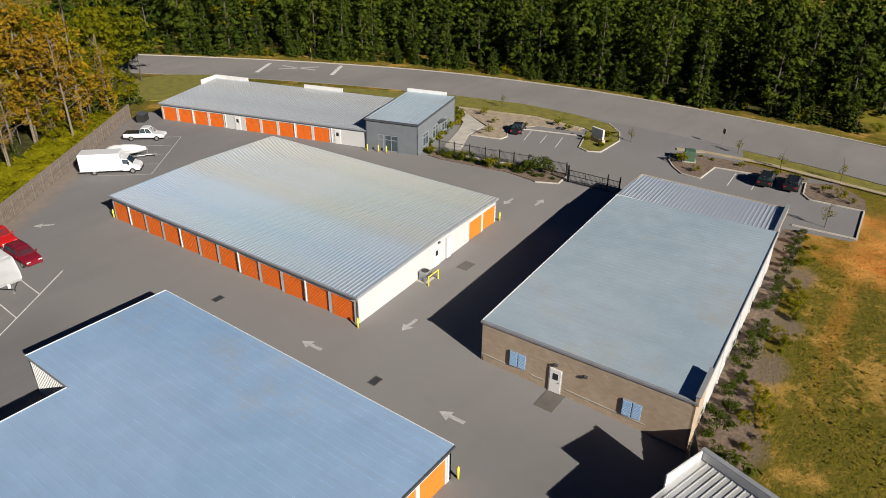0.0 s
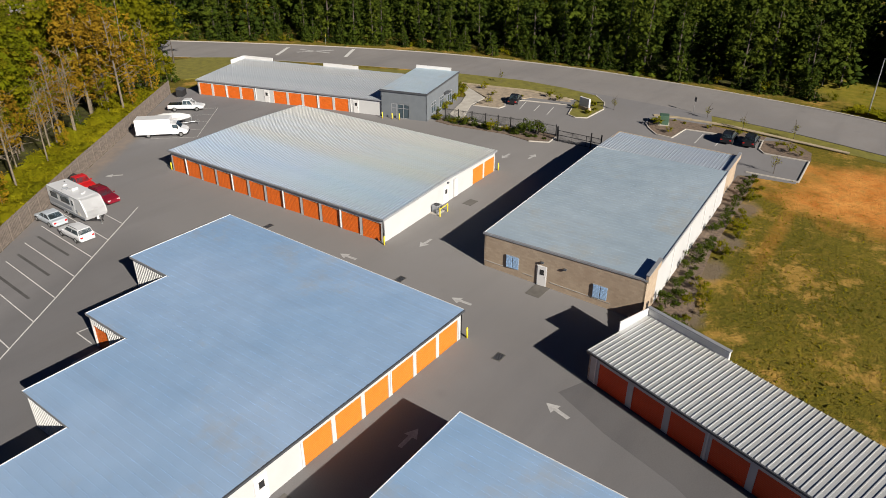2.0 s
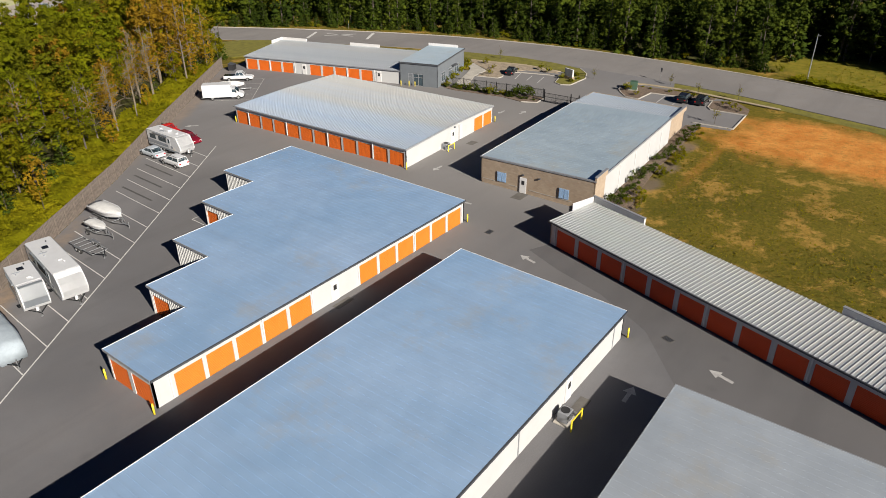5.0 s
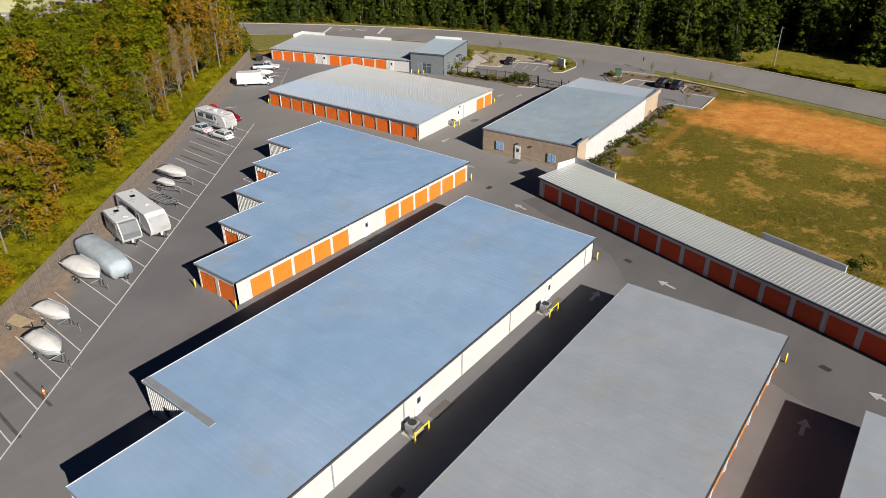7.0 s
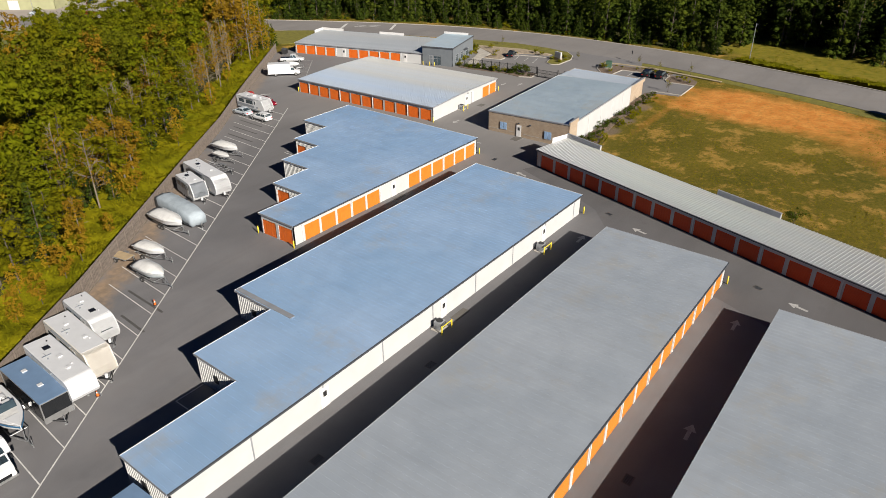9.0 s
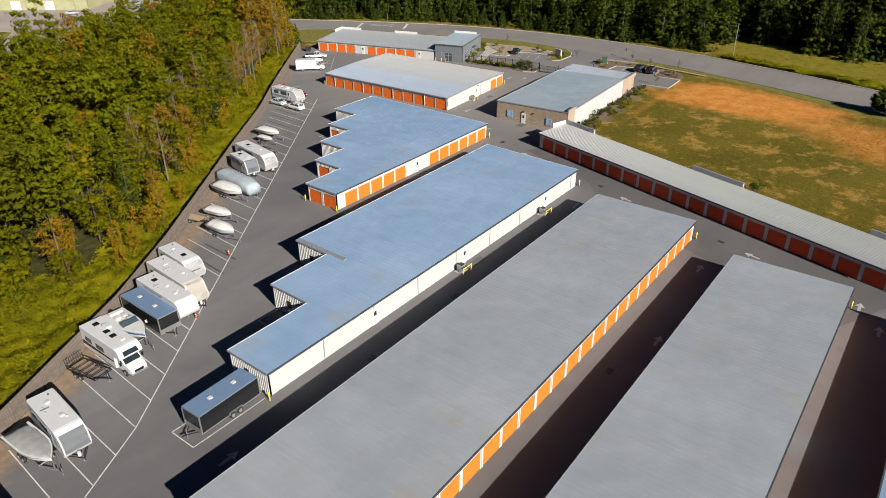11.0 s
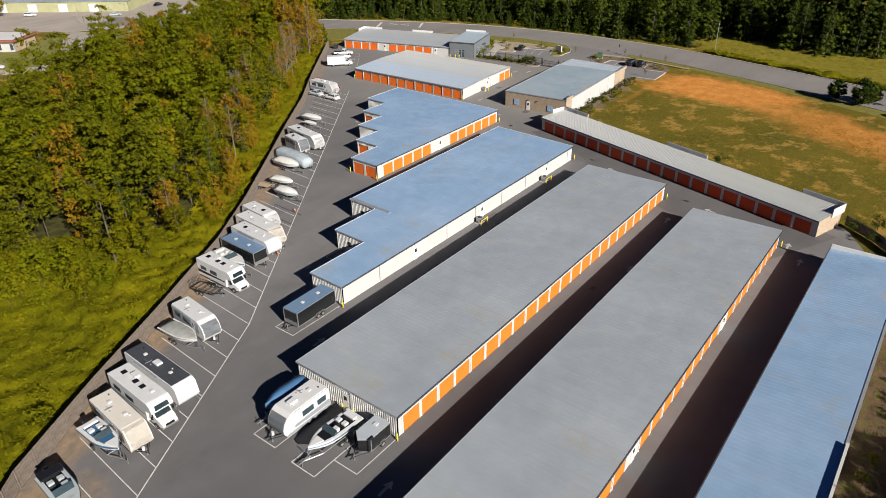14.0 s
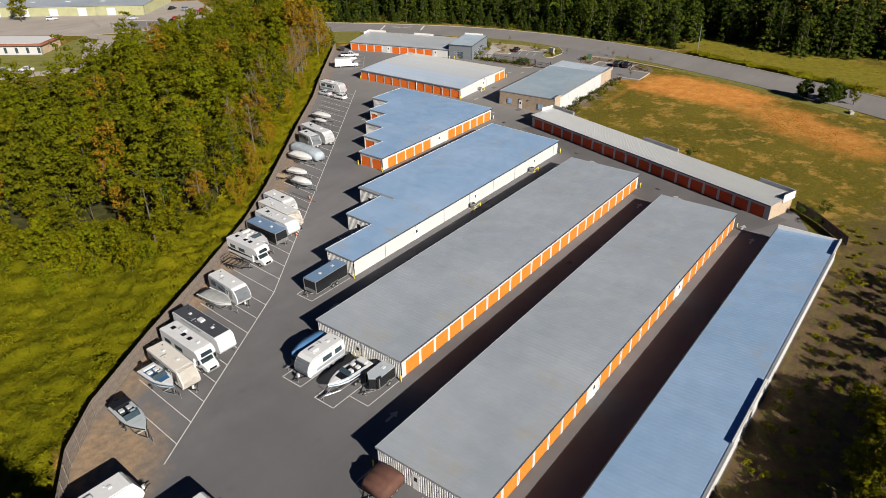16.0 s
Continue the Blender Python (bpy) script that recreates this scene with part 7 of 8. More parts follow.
def tongue(t, x0, reach, w=0.9, z=0.5):
    """A-frame drawbar with its jack and coupler, from x0 forwards."""
    bm = bmesh.new()
    for s in (-1, 1):
        rod(bm, (x0 - 0.3, s * w, z), (x0 + reach, 0, z), 0.05, 6)
    rod(bm, (x0 + reach - 0.1, 0, z), (x0 + reach + 0.25, 0, z + 0.03), 0.06, 8)
    part("drawbar", bm, V_BLACK, t)
    bm = bmesh.new()
    rod(bm, (x0 + reach * 0.75, 0, 0.0), (x0 + reach * 0.75, 0, z + 0.5), 0.04, 8)
    rod(bm, (x0 + reach * 0.75, 0, 0.0), (x0 + reach * 0.75, 0, 0.03), 0.12, 10)
    part("jack", bm, M_STEEL, t)


def roof_kit(t, xs, z, kit):
    for i, k in enumerate(kit):
        x = xs[i]
        if k == "ac":
            block(t, "air_conditioner", x - 0.5, -0.36, z, x + 0.5, 0.36, z + 0.28, V_WHITE, bevel=0.08)
        elif k == "vent":
            block(t, "roof_vent", x - 0.2, -0.2 + 0.25 * (i % 2), z, x + 0.2, 0.2 + 0.25 * (i % 2), z + 0.12, V_WHITE, bevel=0.03)
        elif k == "dark":
            block(t, "roof_hatch", x - 0.3, -0.3, z, x + 0.3, 0.3, z + 0.1, V_BLACK, "dark roof hatch", 0.03)


def trailer(label, rear, front, H=2.95, W=2.45, shell=None, roof=None, nose=None, kit=("vent", "ac", "dark"), style="travel", stripe_mat=None, heading=None, group="parked trailers", name="travel_trailer", hitch=1.1, panel=None, nose_window=False):
    """A caravan that stands between the middles of its rear and its front."""
    a, b = Vector(rear), Vector(front)
    L = (b - a).length
    deg = math.degrees(math.atan2(b.y - a.y, b.x - a.x)) if heading is None else heading
    m = (a + b) / 2
    t = thing(name, label, "caravan", group, at=pose(m.x, m.y, 0, 0, 0, deg))
    h, w, z0 = L / 2, W / 2, 0.55
    shell, roof = shell or V_WHITE, roof or V_WHITE
    if style == "fifth":
        pts = [(-h, z0), (h - 2.4, z0), (h - 2.3, 1.5), (h - 0.25, 1.5), (h, 1.9), (h - 0.35, H - 0.25), (h - 0.9, H), (-h + 0.15, H), (-h, H - 0.15)]
    elif style == "round":
        pts = [(-h, z0), (h - 0.35, z0), (h - 0.05, 1.0), (h, 1.5), (h - 0.25, 2.2), (h - 0.7, 2.7), (h - 1.2, H), (-h + 0.3, H), (-h, H - 0.35)]
    else:
        pts = [(-h, z0), (h - 0.3, z0), (h, 0.95), (h - 0.1, 1.6), (h - 0.75, H - 0.12), (h - 1.0, H), (-h + 0.12, H), (-h, H - 0.12)]
    bm = bmesh.new()
    side_shape(bm, pts, -w, w, 0.06)
    part("body", bm, shell, t)
    if style != "fifth":
        bm = bmesh.new()
        q = [p for p in pts if p[0] > h - 1.1 and p[1] > 0.8]
        vs0 = [bm.verts.new((x + 0.02, -w + 0.12, z + 0.01)) for x, z in q]
        vs1 = [bm.verts.new((x + 0.02, w - 0.12, z + 0.01)) for x, z in q]
        for k in range(len(q) - 1):
            bm.faces.new((vs0[k], vs0[k + 1], vs1[k + 1], vs1[k]))
        bmesh.ops.solidify(bm, geom=bm.faces[:], thickness=0.015)
        part("front_cap", bm, nose or shell, t)
    xr = h - (1.35 if style != "fifth" else 1.0)
    block(t, "roof", -h + 0.2, -w + 0.08, H + 0.002, xr, w - 0.08, H + 0.03, roof, bevel=0.01)
    n = len(kit)
    roof_kit(t, [-h * 0.62 + (i + 0.2) * (L * 0.72) / max(n, 1) for i in range(n)], H + 0.03, kit)
    for s in (-1, 1):
        y = s * w
        for x0, x1 in ((-h * 0.82, -h * 0.45), (-h * 0.28, h * 0.2)):
            block(t, "window", x0, y - 0.02, 1.6, x1, y + 0.02, 2.3, M_GLASS)
        sm = stripe_mat or V_GREYNOSE
        bm = bmesh.new()
        quad_box(bm, [(-h + 0.1, y - 0.012), (h * 0.55, y - 0.012), (h * 0.55, y + 0.012), (-h + 0.1, y + 0.012)], [0.8, 0.95, 0.95, 0.8], [1.45, 1.3, 1.3, 1.45])
        part("stripe", bm, sm, t, "dark graphic stripe")
        block(t, "skirt", -h + 0.05, y - 0.015, z0 - 0.08, h - 0.45, y + 0.015, z0 + 0.2, sm)
        for x in (-0.75, 0.1):
            wheel(t, x - 0.3, s * (w - 0.14), 0.34)
    if panel:
        for s in (-1, 1):
            block(t, "side_panel", -h + 0.12, s * (w + 0.004) - 0.006, 0.78, h - 1.15, s * (w + 0.004) + 0.006, H - 0.35, panel, "dark side panel")
    if nose_window:
        bm = bmesh.new()
        f = bm.faces.new([bm.verts.new(q) for q in ((h - 0.1, -0.62, 1.72), (h - 0.1, 0.62, 1.72), (h - 0.42, 0.56, 2.3), (h - 0.42, -0.56, 2.3))])
        bmesh.ops.solidify(bm, geom=[f], thickness=0.03)
        bmesh.ops.translate(bm, verts=bm.verts[:], vec=(0.05, 0, 0.03))
        part("nose_window", bm, M_GLASS, t, "dark front window")
    for s in (-1, 1):
        block(t, "roof_edge", -h + 0.2, s * (w + 0.012) - 0.02, H - 0.1, xr - 0.1, s * (w + 0.012) + 0.02, H - 0.05, V_GREYNOSE, "dark roof edge trim")
        block(t, "storage_hatch", h * 0.55, s * (w + 0.005) - 0.012, 0.75, h * 0.55 + 0.55, s * (w + 0.005) + 0.012, 1.15, V_CREAM)
    bm = bmesh.new()
    rod(bm, (-h * 0.55, -w - 0.08, H - 0.22), (h * 0.3, -w - 0.08, H - 0.22), 0.075, 8)
    part("awning_roll", bm, V_GREYNOSE, t, "rolled grey awning")
    for k, (x, y) in enumerate(((-h * 0.75, 0.5), (-h * 0.12, -0.62), (h * 0.36, 0.48))):
        bm = bmesh.new()
        rod(bm, (x, y, H + 0.02), (x, y, H + 0.13), 0.07, 8)
        part("vent_pipe", bm, (V_BLACK, V_GREYNOSE, V_WHITE)[k], t)
    bm = bmesh.new()
    rod(bm, (-h * 0.4, -0.55, H + 0.03), (-h * 0.22, -0.55, H + 0.16), 0.02, 5)
    box(bm, -h * 0.22 - 0.02, -0.95, H + 0.13, -h * 0.22 + 0.06, -0.15, H + 0.18)
    part("aerial", bm, V_GREYNOSE, t)
    block(t, "step", h * 0.28, -w - 0.3, 0.42, h * 0.28 + 0.66, -w + 0.02, 0.47, V_BLACK)
    block(t, "door_window", h * 0.28 + 0.15, -w - 0.035, 1.7, h * 0.28 + 0.51, -w - 0.018, 2.3, M_GLASS)
    block(t, "door", h * 0.28, -w - 0.02, 0.75, h * 0.28 + 0.66, -w + 0.01, 2.5, V_WHITE)
    block(t, "rear_window", -h - 0.015, -0.6, 1.6, -h + 0.01, 0.6, 2.1, M_GLASS)
    block(t, "bumper", -h - 0.12, -w + 0.1, 0.5, -h + 0.02, w - 0.1, 0.64, V_BLACK)
    if style == "fifth":
        for s in (-0.7, 0.7):
            bm = bmesh.new()
            rod(bm, (h - 2.1, s, 0), (h - 2.1, s, 1.5), 0.05)
            rod(bm, (h - 2.1, s, 0), (h - 2.1, s, 0.04), 0.14)
            part("landing_leg", bm, M_STEEL, t)
        bm = bmesh.new()
        rod(bm, (h - 0.9, 0, 1.1), (h - 0.9, 0, 1.52), 0.12, 10)
        part("king_pin", bm, V_BLACK, t)
    else:
        tongue(t, h - 0.2, hitch)
        bm = bmesh.new()
        rod(bm, (h + 0.35, -0.16, 0.58), (h + 0.35, -0.16, 1.0), 0.15, 10)
        part("gas_bottle", bm, V_WHITE, t)
    return t


def cargo_trailer(label, rear, front, H=2.6, W=2.45, roof=None, body=None, vee=0.0, nose_mat=None):
    """Closed box trailer, flat-nosed or with a wedge nose."""
    a, b = Vector(rear), Vector(front)
    L = (b - a).length
    m = (a + b) / 2
    t = thing("cargo_trailer", label, "trailer", "parked trailers", at=pose(m.x, m.y, 0, 0, 0, math.degrees(math.atan2(b.y - a.y, b.x - a.x))))
    h, w = L / 2, W / 2
    body = body or V_BLACK
    plan = [(-h, -w), (h - vee, -w), (h, 0), (h - vee, w), (-h, w)] if vee else [(-h, -w), (h, -w), (h, w), (-h, w)]
    bm = bmesh.new()
    quad_box(bm, plan, 0.5, H)
    part("body", bm, body, t)
    bm = bmesh.new()
    quad_box(bm, [(x * 1.004, y * 1.01) for x, y in plan], H + 0.001, H + 0.05)
    part("roof", bm, roof or V_BLUEROOF, t)
    bm = bmesh.new()
    quad_box(bm, [(x * 1.006, y * 1.016) for x, y in plan], H - 0.1, H - 0.002)
    part("roof_edge", bm, V_RIM, t)
    bm = bmesh.new()
    quad_box(bm, [(x * 1.006, y * 1.016) for x, y in plan], 0.44, 0.56)
    part("sill", bm, V_RIM, t)
    for x, y in plan:
        if abs(y) > 0.1:
            block(t, "corner_post", x - 0.07, y - 0.05, 0.56, x + 0.05, y + 0.05, H - 0.1, V_RIM)
    for x in (-h * 0.45, h * 0.35)[: 2 if L > 5 else 1]:
        block(t, "roof_vent", x - 0.22, -0.22, H + 0.05, x + 0.22, 0.22, H + 0.15, V_WHITE, bevel=0.03)
    if not vee:
        block(t, "stone_guard", h + 0.002, -w + 0.05, 0.56, h + 0.02, w - 0.05, 1.05, V_RIM)
    for s in (-1, 1):
        for x in (-0.85, 0.0) if L > 5 else (-0.55,):
            wheel(t, x, s * (w + 0.06), 0.34)
        bm = bmesh.new()
        x0, x1 = (-1.3, 0.45) if L > 5 else (-1.0, -0.1)
        side_shape(bm, [(x0, 0.55), (x0 + 0.15, 0.82), (x1 - 0.15, 0.82), (x1, 0.55), (x1 - 0.06, 0.55), (x1 - 0.2, 0.78), (x0 + 0.2, 0.78), (x0 + 0.06, 0.55)], s * (w + 0.2) - 0.16, s * (w + 0.2))
        part("fender", bm, V_RIM, t)
        block(t, "side_door", h * 0.35, s * w - 0.02, 0.65, h * 0.35 + 0.75, s * w + 0.02, 2.3, body)
    tongue(t, h - vee * 0.5, 1.0 + vee * 0.5)
    return t


def motorhome(label, rear, front, H=3.1, W=2.5, shell=None, stripe_mat=None):
    """Coach body with a cab-over bunk on a van front."""
    a, b = Vector(rear), Vector(front)
    L = (b - a).length
    m = (a + b) / 2
    t = thing("motorhome", label, "motorhome", "parked motorhomes", at=pose(m.x, m.y, 0, 0, 0, math.degrees(math.atan2(b.y - a.y, b.x - a.x))))
    h, w = L / 2, W / 2
    shell = shell or V_WHITE
    bm = bmesh.new()
    side_shape(bm, [(-h, 0.5), (h - 2.3, 0.5), (h - 2.3, 1.95), (h - 1.05, 2.0), (h - 0.85, 2.25), (h - 1.15, 2.85), (h - 1.6, H), (-h + 0.12, H), (-h, H - 0.15)], -w, w, 0.07)
    part("body", bm, shell, t)
    bm = bmesh.new()
    cw = 0.98
    loft(bm, [[(x, -cw * k, z0), (x, cw * k, z0), (x, cw * k, z1), (x, -cw * k, z1)] for x, k, z0, z1 in
              ((h - 2.35, 1, 0.45, 1.94), (h - 1.5, 1, 0.45, 1.94), (h - 0.95, 0.97, 0.45, 1.3), (h - 0.35, 0.93, 0.45, 1.15), (h, 0.85, 0.5, 0.95))])
    part("cab", bm, shell, t)
    bm = bmesh.new()
    f = bm.faces.new([bm.verts.new(p) for p in ((h - 0.96, -0.85, 1.34), (h - 0.96, 0.85, 1.34), (h - 1.47, 0.8, 1.9), (h - 1.47, -0.8, 1.9))])
    bmesh.ops.solidify(bm, geom=[f], thickness=0.03)
    bmesh.ops.translate(bm, verts=bm.verts[:], vec=(0.03, 0, 0.02))
    part("windscreen", bm, M_GLASS, t)
    bm = bmesh.new()
    f = bm.faces.new([bm.verts.new(p) for p in ((h - 0.88, -0.8, 2.32), (h - 0.88, 0.8, 2.32), (h - 1.12, 0.75, 2.78), (h - 1.12, -0.75, 2.78))])
    bmesh.ops.solidify(bm, geom=[f], thickness=0.03)
    bmesh.ops.translate(bm, verts=bm.verts[:], vec=(0.035, 0, 0.02))
    part("bunk_window", bm, M_GLASS, t)
    block(t, "grille", h - 0.03, -0.5, 0.6, h + 0.02, 0.5, 0.88, V_BLACK)
    block(t, "bumper", h - 0.15, -0.92, 0.4, h + 0.1, 0.92, 0.58, V_RIM, bevel=0.04)
    block(t, "roof", -h + 0.2, -w + 0.1, H + 0.002, h - 1.75, w - 0.1, H + 0.03, V_WHITE, bevel=0.01)
    roof_kit(t, [-h * 0.7, -h * 0.2, h * 0.08, h * 0.38], H + 0.03, ("dark", "dark", "dark", "vent"))
    block(t, "air_conditioner", -h * 0.5, 0.2, H + 0.03, -h * 0.28, 0.8, H + 0.28, V_WHITE, bevel=0.06)
    for s in (-1, 1):
        y = s * w
        for x0, x1 in ((-h * 0.8, -h * 0.5), (-h * 0.3, h * 0.05)):
            block(t, "window", x0, y - 0.02, 1.6, x1, y + 0.02, 2.2, M_GLASS)
        bm = bmesh.new()
        quad_box(bm, [(-h + 0.1, y - 0.012), (h - 2.4, y - 0.012), (h - 2.4, y + 0.012), (-h + 0.1, y + 0.012)], [0.95, 1.25, 1.25, 0.95], [1.45, 1.4, 1.4, 1.45])
        part("stripe", bm, stripe_mat or V_GREYNOSE, t, "dark graphic stripe")
        block(t, "headlight", h - 0.1, s * 0.72 - 0.14, 0.68, h + 0.015, s * 0.72 + 0.14, 0.86, V_LAMP)
        block(t, "mirror", h - 1.25, s * 1.2 - 0.1, 1.3, h - 1.1, s * 1.2 + 0.1, 1.7, V_BLACK, bevel=0.02)
        block(t, "side_window", h - 2.1, s * 0.985 - 0.01, 1.32, h - 1.35, s * 0.985 + 0.01, 1.82, M_GLASS)
        for x in (-h * 0.42, h - 1.0):
            wheel(t, x, s * (w - 0.28), 0.38)
    return t


def hull_rings(L, W, D, n=9, flare=1.0, z=0.65):
    """Level sections of a boat from stern to bow: keel, chine, gunwale and back."""
    out = []
    for i in range(n):
        f = i / (n - 1)
        x = -L / 2 + L * f
        k = (1 - max(0, (f - 0.45) / 0.55) ** 2.2)
        w = max(W / 2 * k, 0.03)
        keel = z + D * 0.72 * max(0, (f - 0.6) / 0.4) ** 2
        sheer = z + D * (1 + 0.12 * f)
        out.append((x, w, keel, sheer))
    return out


def boat_trailer(t, L, z=0.5, reach=1.3):
    bm = bmesh.new()
    for s in (-1, 1):
        rod(bm, (-L / 2 + 0.3, s * 0.7, z), (L / 2 - 1.2, s * 0.7, z), 0.05, 6)
        rod(bm, (L / 2 - 1.2, s * 0.7, z), (L / 2 + reach * 0.5, 0, z), 0.05, 6)
    rod(bm, (L / 2 - 0.2, 0, z), (L / 2 + reach, 0, z), 0.06, 6)
    for x in (-L / 2 + 0.4, -0.4, L / 2 - 1.3):
        rod(bm, (x, -0.75, z), (x, 0.75, z), 0.045, 6)
    rod(bm, (L / 2 - 0.05, 0, z), (L / 2 + 0.15, 0, z + 0.85), 0.05, 6)
    rod(bm, (L / 2 + reach - 0.3, 0.12, 0), (L / 2 + reach - 0.3, 0.12, z + 0.35), 0.04, 6)
    for s in (-1, 1):
        rod(bm, (-L / 2 + 0.5, s * 0.45, z), (-L / 2 + 0.5, s * 0.45, 0.68), 0.04, 6)
        rod(bm, (0.3, s * 0.45, z), (0.3, s * 0.45, 0.68), 0.04, 6)
    part("boat_trailer", bm, M_STEEL, t)
    for s in (-1, 1):
        for x in (-0.9, -0.15) if L > 6 else (-0.6,):
            wheel(t, x, s * 1.0, 0.3)


def boat(label, at, L=6.4, W=2.3, D=1.05, hull=None, inside=None, deck=None, motor=True, tower=False, open_to=7):
    t = thing("boat", label, "boat", "parked boats", at=at)
    hull, inside, deck = hull or V_WHITE, inside or V_BLUE_IN, deck or V_WHITE
    rs = hull_rings(L, W, D)
    bm = bmesh.new()
    loft(bm, [[(x, 0, k), (x, w * 0.78, k + (s - k) * 0.35), (x, w, s), (x, w * 0.86, s + 0.02), (x, -w * 0.86, s + 0.02), (x, -w, s), (x, -w * 0.78, k + (s - k) * 0.35)] for x, w, k, s in rs])
    part("hull", bm, hull, t)
    bm = bmesh.new()
    c = [(x, w * 0.68, s) for x, w, k, s in rs[1:open_to]]
    ring = [(x, -w) for x, w, s in c] + [(x, w) for x, w, s in c[::-1]]
    top = [s for x, w, s in c] + [s for x, w, s in c[::-1]]
    quad_box(bm, ring, [z + 0.02 for z in top], [z + 0.035 for z in top])
    part("cockpit", bm, inside, t, "open cockpit floor")
    z = rs[4][3]
    for x, y in ((-L * 0.2, -0.45), (-L * 0.2, 0.45), (-L * 0.38, 0.0)):
        block(t, "seat", x - 0.28, y - (0.28 if y else 0.75), z + 0.035, x + 0.28, y + (0.28 if y else 0.75), z + 0.3, deck, bevel=0.06)
    bm = bmesh.new()
    side_shape(bm, [(L * 0.02, z + 0.03), (L * 0.1, z + 0.03), (L * 0.03, z + 0.5), (L * 0.02, z + 0.5)], -W * 0.36, W * 0.36)
    part("windscreen", bm, M_GLASS, t)
    bm = bmesh.new()
    f = [(x, w * 0.6, s + 0.05) for x, w, k, s in rs[6:]]
    quad_box(bm, [(x, -w) for x, w, s in f] + [(x, w) for x, w, s in f[::-1]], rs[7][3] + 0.0, rs[7][3] + 0.07)
    part("foredeck", bm, deck, t)
    for s in (-1, 1):
        bm = bmesh.new()
        pts = [(x, s * w * 1.01, z2 - 0.05) for x, w, k, z2 in rs]
        for p, q in zip(pts, pts[1:]):
            rod(bm, p, q, 0.035, 5)
        part("rub_rail", bm, V_RIM, t)
    for s in (-1, 1):
        bm = bmesh.new()
        pts = [(x, s * w * 0.965, z2 - 0.2) for x, w, k, z2 in rs]
        for p, q in zip(pts, pts[1:]):
            rod(bm, p, q, 0.085, 5)
        part("hull_stripe", bm, V_BLUE_IN if hull == V_WHITE else V_BLACK, t, "dark painted hull stripe")
    block(t, "console", -L * 0.06, 0.12, z + 0.03, L * 0.02, W * 0.3, z + 0.42, deck, bevel=0.05)
    block(t, "swim_platform", -L / 2 - 0.28, -W * 0.34, 0.98, -L / 2 + 0.02, W * 0.34, 1.05, deck, bevel=0.02)
    bm = bmesh.new()
    for k in range(10):
        a, b = k * 0.628, (k + 1) * 0.628
        rod(bm, (-L * 0.075, 0.4 + 0.17 * math.cos(a), z + 0.42 + 0.17 * math.sin(a)), (-L * 0.075, 0.4 + 0.17 * math.cos(b), z + 0.42 + 0.17 * math.sin(b)), 0.018, 4)
    part("steering_wheel", bm, V_BLACK, t)
    if motor:
        bm = bmesh.new()
        box(bm, -L / 2 - 0.55, -0.25, 0.95, -L / 2 - 0.05, 0.25, 1.9, 0.1)
        box(bm, -L / 2 - 0.4, -0.08, 0.4, -L / 2 - 0.2, 0.08, 0.98)
        part("outboard_motor", bm, V_BLACK, t)
    if tower:
        bm = bmesh.new()
        for s in (-1, 1):
            rod(bm, (0, s * W * 0.42, z), (-0.5, s * W * 0.36, z + 1.3), 0.035, 6)
            rod(bm, (-0.9, s * W * 0.42, z), (-0.5, s * W * 0.36, z + 1.3), 0.035, 6)
        rod(bm, (-0.5, -W * 0.36, z + 1.3), (-0.5, W * 0.36, z + 1.3), 0.04, 6)
        part("tower", bm, V_BLACK, t)
    boat_trailer(t, L)
    return t


def covered_boat(label, at, L=6.2, W=2.3, D=0.9, cover=None, rim=None, crown=0.55):
    """A boat under a fitted cover that peaks along the middle."""
    t = thing("boat", label, "covered boat", "parked boats", at=at)
    rs = hull_rings(L, W, D)
    bm = bmesh.new()
    loft(bm, [[(x, 0, k), (x, w * 0.8, k + (s - k) * 0.35), (x, w, s), (x, -w, s), (x, -w * 0.8, k + (s - k) * 0.35)] for x, w, k, s in rs])
    part("hull", bm, rim or V_WHITE, t)
    bm = bmesh.new()
    g = np.random.default_rng(int(abs(at.translation.x) * 10))
    rings = []
    for i, (x, w, k, s) in enumerate(rs):
        f = i / (len(rs) - 1)
        top = s + crown * math.sin(math.pi * min(0.16 + f * 0.8, 1)) + g.normal(0, 0.03)
        ring = []
        for a in range(9):
            q = -1 + a / 4
            z = s - 0.14 if abs(q) == 1 else s + (top - s) * (1 - abs(q) ** 1.5) + g.normal(0, 0.025)
            ring.append((x, q * w * 1.03, z))
        rings.append(ring + [(x, 0, s - 0.16)])
    loft(bm, rings)
    part("cover", bm, cover or V_COVER, t, smooth=True)
    boat_trailer(t, L)
    return t


